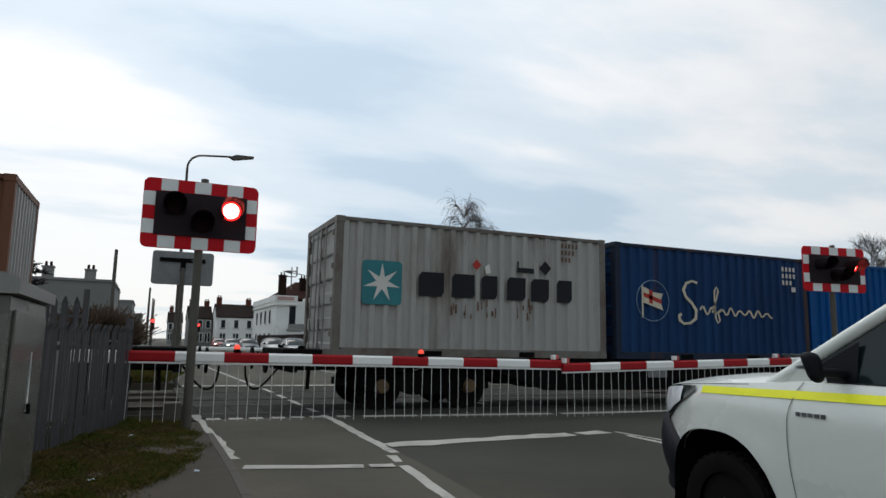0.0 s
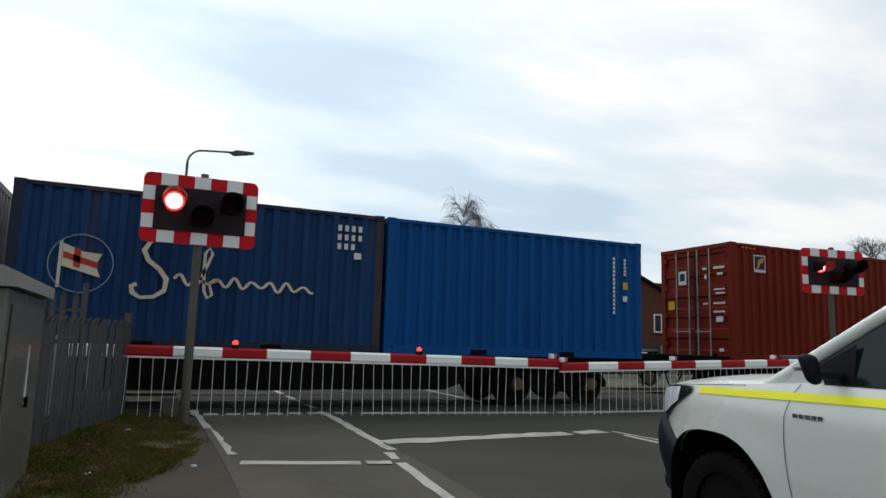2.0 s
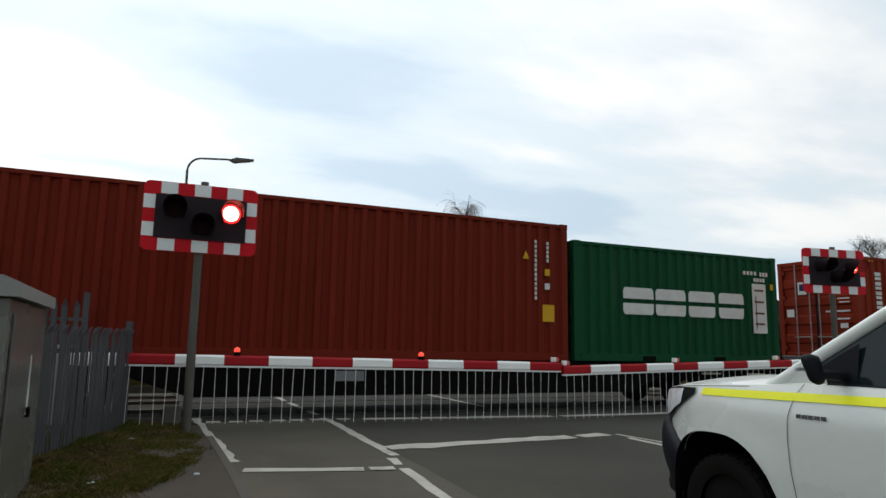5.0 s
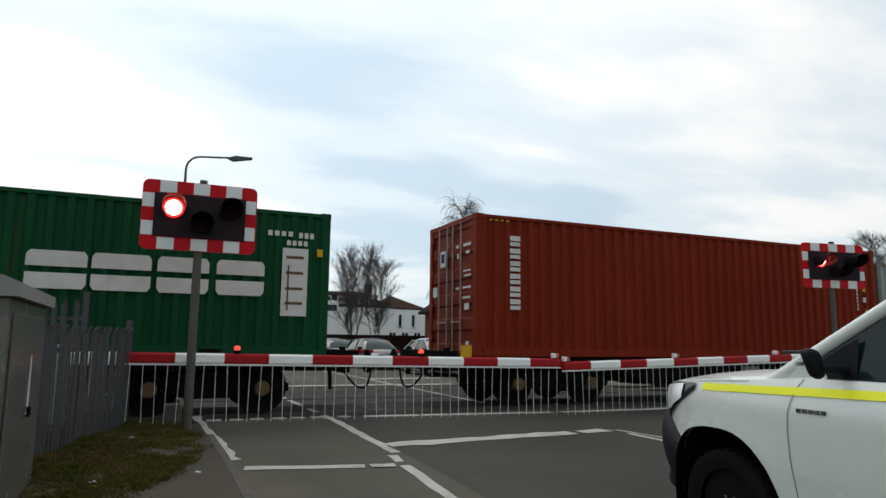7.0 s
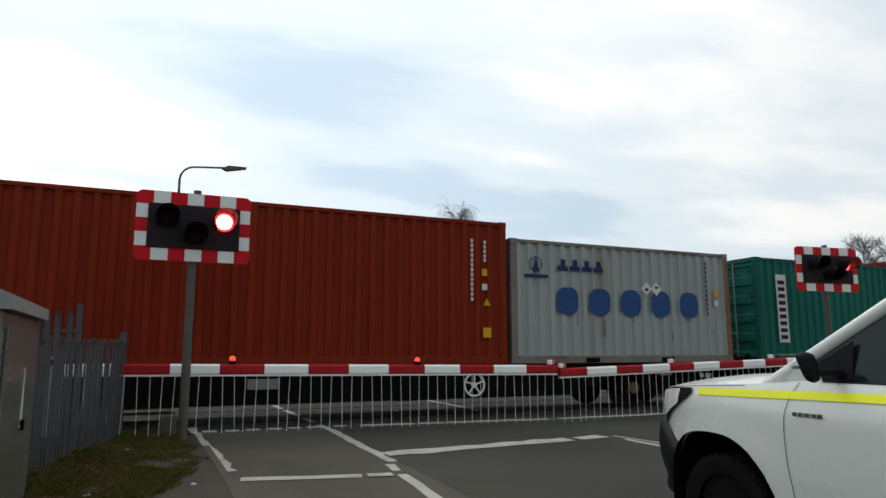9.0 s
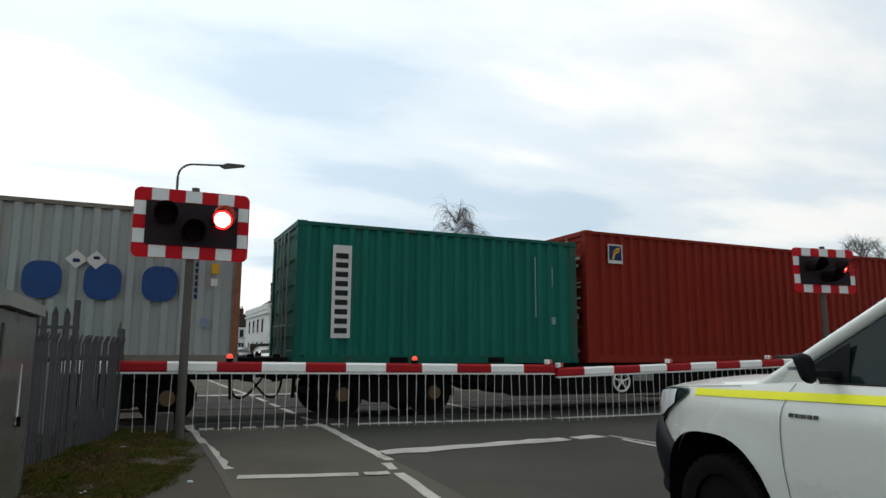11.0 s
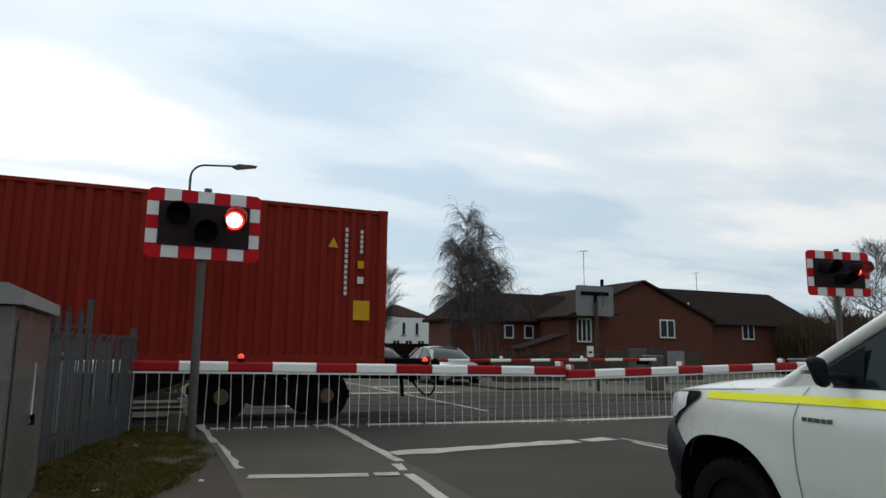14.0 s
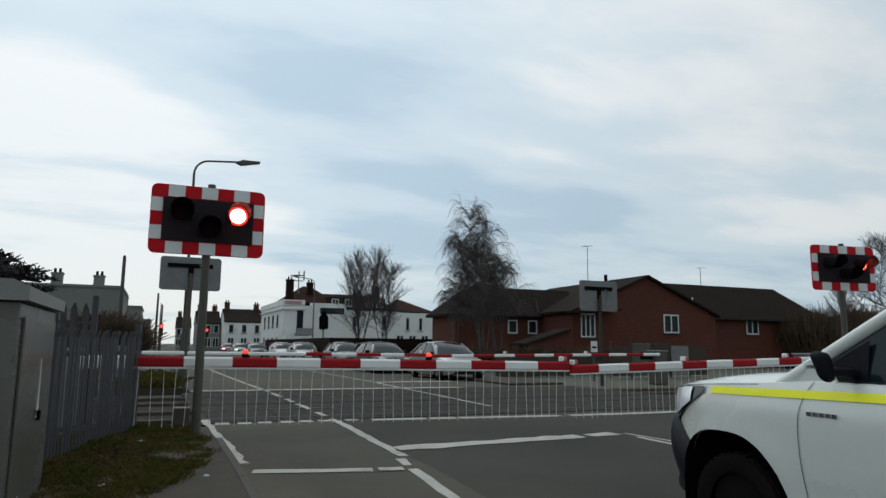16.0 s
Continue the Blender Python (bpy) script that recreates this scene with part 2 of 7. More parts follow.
M = dict(
    asphalt=mat("asphalt", (0.094, 0.087, 0.072), 0.9, 0, 0.22, 0.5, 90, 0.35, dirt=(0.126, 0.113, 0.087), dirt_at=0.53, spec=0.06),
    # darker asphalt, with some of the pickup's shade in its colour
    lane=mat("darker_asphalt", (0.066, 0.064, 0.055), 0.9, 0, 0.24, 0.45, 90, 0.35, dirt=(0.090, 0.081, 0.061), dirt_at=0.56, spec=0.06),
    slab=mat("paving", (0.052, 0.041, 0.028), 0.97, 0, 0.25, 1.5, 60, 0.3, dirt=(0.030, 0.026, 0.016), dirt_at=0.52),
    kerb=mat("kerb_concrete", (0.075, 0.066, 0.054), 0.9, 0, 0.2, 3, 70, 0.3),
    line=mat("road_paint", (0.43, 0.41, 0.365), 0.8, 0, 0.2, 3, 60, 0.25, dirt=(0.13, 0.125, 0.12), dirt_at=0.60),
    deck=mat("crossing_rubber", (0.048, 0.046, 0.041), 0.9, 0, 0.25, 1.5, 80, 0.3, spec=0.06),
    earth=mat("earth", (0.075, 0.075, 0.05), 0.95, 0, 0.3, 0.2, 8, 0.4),
    soil=mat("verge_soil", (0.062, 0.046, 0.022), 0.95, 0, 0.35, 2.5, 40, 0.5, dirt=(0.036, 0.042, 0.012), dirt_at=0.5),
    ballast=mat("ballast", (0.050, 0.042, 0.033), 0.98, 0, 0.35, 3, 14, 0.8, spec=0.05),
    rail=mat("rail_steel", (0.075, 0.062, 0.052), 0.6, 0.4, 0.2, 4, 50, 0.1),
    sred=mat("signal_red", (0.56, 0.010, 0.018), 0.5, 0, 0.08, 4, 50, 0.03, spec=0.12),
    swhite=mat("signal_white", (0.76, 0.77, 0.75), 0.45, 0, 0.07, 4, 50, 0.03),
    bred=mat("boom_red", (0.36, 0.013, 0.017), 0.5, 0, 0.10, 3, 40, 0.04, spec=0.15),
    bwhite=mat("boom_white", (0.92, 0.91, 0.87), 0.40, 0, 0.06, 3, 40, 0.04, dirt=(0.66, 0.63, 0.58), dirt_at=0.70),
    sblack=mat("signal_black", (0.028, 0.019, 0.023), 0.8, 0, 0.2, 4, 40, 0.05, spec=0.15),
    grey=mat("galvanised", (0.20, 0.205, 0.205), 0.55, 0.35, 0.2, 5, 60, 0.08),
    postgrey=mat("post_grey", (0.085, 0.078, 0.062), 0.6, 0.1, 0.2, 5, 60, 0.08),
    # both steels darker than grimy metal: deep underframe shade is in the colour
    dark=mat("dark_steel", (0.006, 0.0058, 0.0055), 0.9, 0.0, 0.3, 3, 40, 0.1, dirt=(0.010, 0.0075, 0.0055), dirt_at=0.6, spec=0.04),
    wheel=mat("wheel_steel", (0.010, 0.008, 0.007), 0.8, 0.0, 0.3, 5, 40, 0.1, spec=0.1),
    yellow=mat("axlebox_yellow", (0.11, 0.062, 0.015), 0.6, 0, 0.25, 6, 40, 0.1, dirt=(0.08, 0.05, 0.03), dirt_at=0.5),
    skirt=mat("skirt_rod", (0.80, 0.79, 0.75), 0.5, 0.2, 0.12, 5, 50, 0),
    lit=mat("lit_red_lens", (0.9, 0.25, 0.2), 0.3, 0, 0, 5, 50, 0, emit=(1.0, 0.16, 0.12, 28.0)),
    # emissive red that stands for the bloom round a lit lamp
    halo=mat("red_glow_ring", (0.8, 0.02, 0.02), 0.3, 0, 0, 5, 50, 0, emit=(1.0, 0.02, 0.02, 2.5)),
    lens=mat("dark_red_lens", (0.022, 0.004, 0.006), 0.6, 0, 0.1, 8, 40, 0, spec=0.1),
    boomlamp=mat("boom_lamp_lens", (0.75, 0.05, 0.03), 0.3, 0, 0, 5, 50, 0, emit=(1.0, 0.09, 0.05, 0.9)),
    boomlamp_off=mat("boom_lamp_pale", (0.62, 0.10, 0.08), 0.35, 0, 0.05, 5, 50, 0),
    trafficlit=mat("far_red_light", (0.8, 0.03, 0.03), 0.3, 0, 0, 5, 50, 0, emit=(1.0, 0.05, 0.04, 3.0)),
    headlit=mat("far_headlight", (0.9, 0.9, 0.85), 0.3, 0, 0, 5, 50, 0, emit=(1.0, 0.95, 0.85, 2.0)),
    cabinet=mat("cabinet_grey", (0.128, 0.124, 0.108), 0.25, 0, 0.14, 1.5, 30, 0.05, dirt=(0.07, 0.065, 0.055), dirt_at=0.62),
    cablid=mat("cabinet_lid", (0.22, 0.22, 0.205), 0.55, 0, 0.15, 2, 30, 0.08),
    palisade=mat("palisade_steel", (0.056, 0.055, 0.058), 0.55, 0.1, 0.25, 4, 40, 0.1),
    render=mat("white_render", (0.78, 0.78, 0.75), 0.8, 0, 0.10, 0.4, 6, 0.1, dirt=(0.55, 0.53, 0.48), dirt_at=0.62),
    grender=mat("grey_render", (0.20, 0.20, 0.19), 0.85, 0, 0.14, 0.4, 6, 0.1),
    slate=mat("slate_roof", (0.024, 0.0175, 0.0145), 0.95, 0, 0.25, 0.8, 9, 0.3, spec=0.06),
    tile=mat("clay_tile", (0.036, 0.015, 0.011), 0.95, 0, 0.25, 0.8, 9, 0.3, spec=0.06),
    fascia=mat("faded_fascia", (0.48, 0.30, 0.28), 0.8, 0, 0.3, 2, 12, 0),
    upvc=mat("white_frame", (0.70, 0.70, 0.68), 0.5, 0, 0.05, 4, 40, 0),
    pane=glass("window_pane"),
    bark=mat("bark", (0.085, 0.074, 0.066), 0.9, 0, 0.3, 4, 30, 0.3),
    birchbark=mat("birch_bark", (0.080, 0.074, 0.068), 0.9, 0, 0.45, 5, 20, 0.3),
    twig=mat("twig", (0.100, 0.084, 0.080), 0.9, 0, 0.3, 2, 20, 0),
    conifer=mat("conifer", (0.030, 0.026, 0.028), 0.9, 0, 0.3, 3, 20, 0),
    hedge=mat("winter_hedge", (0.075, 0.046, 0.026), 0.95, 0, 0.4, 2, 20, 0),
    timber=mat("fence_timber", (0.055, 0.040, 0.028), 0.9, 0, 0.3, 3, 40, 0.15),
    white_paint=mat("pickup_white", (0.73, 0.75, 0.70), 0.28, 0, 0.04, 1.2, 20, 0, dirt=(0.50, 0.49, 0.45), dirt_at=0.66, coat=0.5),
    bumper=mat("bumper_plastic", (0.006, 0.007, 0.012), 0.6, 0, 0.1, 4, 60, 0.06, spec=0.12),
    hivis=mat("yellow_tape", (0.93, 0.92, 0.0), 0.5, 0, 0.04, 2, 40, 0),
    blackplastic=mat("black_plastic", (0.006, 0.007, 0.010), 0.6, 0, 0.15, 4, 60, 0.1, spec=0.15),
    tyre=mat("tyre_rubber", (0.011, 0.010, 0.009), 0.95, 0, 0.2, 5, 50, 0.2, spec=0.05),
    autoglass=glass("tinted_glass", (0.010, 0.018, 0.018), 0.32),
    chrome=mat("badge_metal", (0.35, 0.36, 0.37), 0.25, 0.9, 0.05, 6, 60, 0),
    headlamp=mat("headlamp_lens", (0.80, 0.82, 0.85), 0.2, 0.25, 0.25, 14, 60, 0),
    seam=mat("door_gap", (0.09, 0.095, 0.09), 0.7, 0, 0.1, 4, 60, 0),
    litter=mat("litter", (0.45, 0.50, 0.55), 0.6, 0, 0.2, 20, 90, 0.1),
    oldbrick=mat("sooty_brick", (0.020, 0.011, 0.008), 0.95, 0, 0.3, 1.2, 20, 0.2, spec=0.08),
    bedroad=mat("crossing_asphalt", (0.058, 0.054, 0.045), 0.92, 0, 0.25, 1.2, 80, 0.3, spec=0.06),
    brick=brick_mat(),
)


# ---- building helpers ----
def box(bm, x0, y0, z0, x1, y1, z1, bevel=0.0):
    vs = [bm.verts.new((x, y, z)) for x in (x0, x1) for y in (y0, y1) for z in (z0, z1)]
    fs = [bm.faces.new([vs[i] for i in f]) for f in ((0, 1, 3, 2), (4, 6, 7, 5), (0, 4, 5, 1), (2, 3, 7, 6), (0, 2, 6, 4), (1, 5, 7, 3))]
    if bevel:
        es = {e for f in fs for e in f.edges}
        bmesh.ops.bevel(bm, geom=list(es), offset=bevel, segments=2, affect="EDGES", profile=0.5)
    return bm


def tube(bm, p0, p1, r0, r1=None, seg=10, caps=True):
    r1 = r0 if r1 is None else r1
    p0, p1 = Vector(p0), Vector(p1)
    d = (p1 - p0).normalized()
    a = d.orthogonal().normalized()
    b = d.cross(a)
    rings = []
    for p, r in ((p0, r0), (p1, r1)):
        rings.append([bm.verts.new(p + (a * math.cos(2 * math.pi * k / seg) + b * math.sin(2 * math.pi * k / seg)) * r) for k in range(seg)])
    for k in range(seg):
        bm.faces.new((rings[0][k], rings[0][(k + 1) % seg], rings[1][(k + 1) % seg], rings[1][k]))
    if caps:
        bm.faces.new(rings[0][::-1])
        bm.faces.new(rings[1])
    return bm


def pipe(bm, pts, r, seg=8):
    for a, b in zip(pts[:-1], pts[1:]):
        tube(bm, a, b, r, r, seg)
    return bm


def ring(bm, c, axis, r, w, seg=24, tr=6):
    """A torus of radius r and thickness w round axis ('x', 'y' or 'z')."""
    c = Vector(c)
    u, v, n = {"y": ((1, 0, 0), (0, 0, 1), (0, 1, 0)), "x": ((0, 1, 0), (0, 0, 1), (1, 0, 0)), "z": ((1, 0, 0), (0, 1, 0), (0, 0, 1))}[axis]
    u, v, n = Vector(u), Vector(v), Vector(n)
    rows = []
    for i in range(seg):
        a = 2 * math.pi * i / seg
        d = u * math.cos(a) + v * math.sin(a)
        rows.append([bm.verts.new(c + d * (r + w * math.cos(2 * math.pi * j / tr)) + n * (w * math.sin(2 * math.pi * j / tr))) for j in range(tr)])
    for i in range(seg):
        for j in range(tr):
            bm.faces.new((rows[i][j], rows[(i + 1) % seg][j], rows[(i + 1) % seg][(j + 1) % tr], rows[i][(j + 1) % tr]))
    return bm


def prism(bm, outline, axis, a, b):
    """Extrude a 2D outline: axis 'y' takes (x, z), 'x' takes (y, z), 'z' takes (x, y)."""
    def at(p, d):
        return {"y": (p[0], d, p[1]), "x": (d, p[0], p[1]), "z": (p[0], p[1], d)}[axis]
    lo = [bm.verts.new(at(p, a)) for p in outline]
    hi = [bm.verts.new(at(p, b)) for p in outline]
    n = len(outline)
    for k in range(n):
        bm.faces.new((lo[k], lo[(k + 1) % n], hi[(k + 1) % n], hi[k]))
    bm.faces.new(lo[::-1])
    bm.faces.new(hi)
    return bm


def B():
    return bmesh.new()


def mesh_of(name, bm, material, smooth=False):
    bmesh.ops.recalc_face_normals(bm, faces=bm.faces)
    me = bpy.data.meshes.new(name)
    bm.to_mesh(me)
    bm.free()
    me.materials.append(material)
    if smooth:
        me.polygons.foreach_set("use_smooth", [True] * len(me.polygons))
        me.set_sharp_from_angle(angle=radians(40))
    return me


def part(name, bm, material, parent, label="", smooth=False):
    me = bm if isinstance(bm, bpy.types.Mesh) else mesh_of(name, bm, material, smooth)
    ob = new(name, me)
    ob.parent = parent
    return tagged(ob, label)


def thing(name, label, category, at=(0, 0, 0), rz=0, group=""):
    ob = new(name)
    ob.empty_display_size = 0.2
    ob.matrix_basis = pose(*at, 0, 0, rz)
    return tagged(ob, label, category, group)


def solid(name, bm, material, label, category="", kind="", smooth=False, group=""):
    ob = new(name, mesh_of(name, bm, material, smooth))
    return tagged(ob, label, category, group, kind)


# ---- ground, road and rails ----
def gz(y):
    """Height of the road: it climbs a little towards the crossing."""
    t = min(1, max(0, (y - 3.2) / 4.3))
    return -0.125 * (1 - t * t * (3 - 2 * t))


YS = [-80, 2.8, 3.6, 4.2, 4.8, 5.4, 6.0, 6.6, 7.2, 7.8]


def sheet(bm, x0, x1, y0, y1, lift, skirt=0.0):
    """A strip of surface that follows the ground, with a kerb-like edge of that depth."""
    ys = [y0] + [y for y in YS if y0 < y < y1] + [y1]
    rows = [[bm.verts.new((x, y, gz(y) + lift)) for x in (x0, x1)] for y in ys]
    for a, b in zip(rows[:-1], rows[1:]):
        bm.faces.new((a[0], a[1], b[1], b[0]))
    if skirt:
        for side in (0, 1):
            low = [bm.verts.new(r[side].co - Vector((0, 0, skirt))) for r in rows]
            for k in range(len(rows) - 1):
                bm.faces.new((rows[k][side], rows[k + 1][side], low[k + 1], low[k]))
        for r in (rows[0], rows[-1]):
            bm.faces.new((r[0], r[1], bm.verts.new(r[1].co - Vector((0, 0, skirt))), bm.verts.new(r[0].co - Vector((0, 0, skirt)))))
    return bm


ground = solid("ground", sheet(B(), -1500, 1500, -1500, 2500, -0.12), M["earth"], "dull earth and rough grass reaching the horizon", kind="structure")
solid("road", sheet(B(), 0.9, 2.80, -80, 11.6, 0.0, 0.1), M["asphalt"], "worn brownish grey asphalt strip beside the kerb", kind="structure")
solid("road_lane", sheet(B(), 2.80, 13.0, -80, 11.6, 0.0, 0.1), M["lane"], "darker grey asphalt road leading over the crossing", kind="structure")
solid("road_2", sheet(B(), 0.9, 13.0, 19.2, 260, 0.0, 0.1), M["asphalt"], "grey asphalt road beyond the crossing", kind="structure")
solid("road_between_tracks", sheet(B(), 0.7, 13.2, 11.6, 19.2, -0.012, 0.1), M["bedroad"], "dark asphalt between the rails", kind="structure")
solid("track_bed", sheet(sheet(B(), -120, 0.7, 11.4, 18.6, -0.06, 0.1), 13.2, 160, 11.4, 18.6, -0.06, 0.1), M["ballast"], "stone ballast of two railway tracks", kind="structure")
solid("pavement", sheet(B(), -0.05, 0.80, -80, 11.0, 0.035, 0.2), M["slab"], "narrow brown gritty pavement along the verge", kind="structure")
solid("pavement_2", sheet(B(), -2.6, 0.76, 20.0, 120, 0.06, 0.2), M["slab"], "pavement beyond the tracks", kind="structure")
solid("pavement_3", sheet(B(), 10.9, 13.0, 20.0, 120, 0.07, 0.2), M["slab"], "pavement on the far side of the road", kind="structure")
solid("verge", sheet(B(), -9.0, -0.05, -12, 11.2, 0.07, 0.25), M["soil"], "muddy grass verge by the fence", kind="structure")

kerb = thing("kerb", "weathered concrete kerb stones along the road edge", "kerb")
kerb["kind"] = "structure"
for k in range(18):
    y = -6 + k * 0.92
    if y + 0.91 < 10.3:
        bm = box(B(), 0.802, y, -0.1, 0.89, y + 0.915, 0.040, 0.008)
        for v in bm.verts:
            v.co.z += gz(v.co.y)
        part("kerb_stone", bm, M["kerb"], kerb)

# crossing deck panels between and beside the rails
deck = thing("crossing_deck", "dark ribbed rubber level crossing panels", "crossing")
deck["kind"] = "structure"
pm = mesh_of("deck_panel", box(B(), 0, 0, -0.05, 0.59, 1.30, 0.0, 0.008), M["deck"])
om = mesh_of("deck_panel_outer", box(B(), 0, 0, -0.05, 0.59, 0.62, 0.0, 0.008), M["deck"])
for yc in (13.19, 16.6):
    for k in range(20):
        x = 0.9 + k * 0.602
        for me, y in ((pm, yc - 0.65), (om, yc - 1.41), (om, yc + 0.79)):
            p = part("deck_panel", me, None, deck)
            p.location = (x, y, 0.0)
for yc in (13.19, 16.6):
    for s in (-0.7525, 0.7525):
        bm = box(B(), -110, yc + s - 0.035, -0.14, 150, yc + s + 0.035, 0.004)
        r = solid("rail", bm, M["rail"], "worn steel running rail set in the road", "rail", group="running rails")


# painted road lines
def line(pts, w, name="road_line", label="worn white painted road line", lift=0.0045, ragged=0.012):
    """A painted stripe along pts, with slightly uneven edges."""
    rng = random.Random(int(1000 * pts[0][0] + 77 * pts[0][1]))
    bm = B()
    ps = []
    for (ax, ay), (bx, by) in zip(pts[:-1], pts[1:]):
        n = max(2, int(math.hypot(bx - ax, by - ay) / 0.22))
        ps += [(ax + (bx - ax) * k / n, ay + (by - ay) * k / n) for k in range(n)]
    ps.append(pts[-1])
    rows = []
    for i, (x, y) in enumerate(ps):
        a, b = ps[max(0, i - 1)], ps[min(len(ps) - 1, i + 1)]
        d = Vector((b[0] - a[0], b[1] - a[1])).normalized()
        nx, ny = -d.y, d.x
        row = []
        for s in (-0.5, 0.5):
            o = s * w + rng.uniform(-ragged, ragged)
            row.append(bm.verts.new((x + nx * o, y + ny * o, gz(y) + lift)))
        rows.append(row)
    for a, b in zip(rows[:-1], rows[1:]):
        bm.faces.new((a[0], a[1], b[1], b[0]))
    bmesh.ops.recalc_face_normals(bm, faces=bm.faces)
    if bm.faces[:][0].normal.z < 0:
        bmesh.ops.reverse_faces(bm, faces=bm.faces[:])
    me = bpy.data.meshes.new(name)
    bm.to_mesh(me)
    bm.free()
    me.materials.append(M["line"])
    return tagged(new(name, me), label, kind="structure")


line([(0.93, 7.72), (0.90, 9.2), (0.86, 10.6), (0.82, 12.3)], 0.12, ragged=0.03)
line([(2.42, 0.5), (2.50, 5.4), (2.57, 6.85)], 0.12)
line([(2.60, 7.05), (2.66, 7.45)], 0.13, ragged=0.03)
line([(2.74, 7.62), (2.82, 9.4), (2.90, 11.1), (2.90, 11.75)], 0.12, ragged=0.022)
line([(0.98, 7.22), (2.16, 6.93)], 0.19)
line([(2.22, 6.92), (2.48, 6.88)], 0.18, lift=0.009)
line([(2.84, 8.16), (3.6, 8.22), (5.75, 8.43)], 0.34, ragged=0.05, lift=0.009)
line([(5.92, 8.46), (6.45, 8.56)], 0.36, ragged=0.08)
line([(6.62, 8.5), (6.72, 7.2)], 0.07)
line([(6.52, 8.1), (6.45, 6.2)], 0.09)
line([(6.40, 5.9), (6.3, 2.4)], 0.09)
for a in (0.95, 1.3, 1.62, 1.98, 2.3, 2.62, 3.08):
    line([(a, 11.62 - 0.03 * a), (a + 0.22, 11.62 - 0.03 * a - 0.01)], 0.24, ragged=0.03)
line([(3.52, 11.44), (4.5, 11.33)], 0.24)
line([(4.56, 11.33), (5.05, 11.26)], 0.24)
line([(5.1, 11.26), (7.12, 11.05)], 0.25)
line([(7.3, 11.02), (9.3, 11.0), (11.6, 11.0)], 0.26)
for a, b in ((12.3, 13.0), (13.6, 14.9), (15.4, 16.3), (17.0, 18.4)):
    line([(2.90, a), (2.90, b)], 0.11, lift=0.008)
line([(2.9, 18.9), (2.75, 24), (2.55, 34), (2.45, 70)], 0.12)
line([(0.95, 19.75), (3.2, 19.7), (7.0, 19.6), (8.9, 19.5)], 0.42)
line([(6.75, 13.2), (6.95, 19.4)], 0.1, lift=0.008)
line([(7.0, 20), (7.1, 22.6)], 0.12)
line([(7.15, 22.9), (10.7, 23.0)], 0.5)
line([(7.15, 22.9), (6.9, 60)], 0.11)


# ---- wig-wag signals ----
def rounded(x0, z0, x1, z1, r, n=5):
    out = []
    for cx, cz, a0 in ((x1 - r, z1 - r, 0), (x0 + r, z1 - r, 90), (x0 + r, z0 + r, 180), (x1 - r, z0 + r, 270)):
        out += [(cx + r * math.cos(radians(a0 + 90 * k / n)), cz + r * math.sin(radians(a0 + 90 * k / n))) for k in range(n + 1)]
    return out


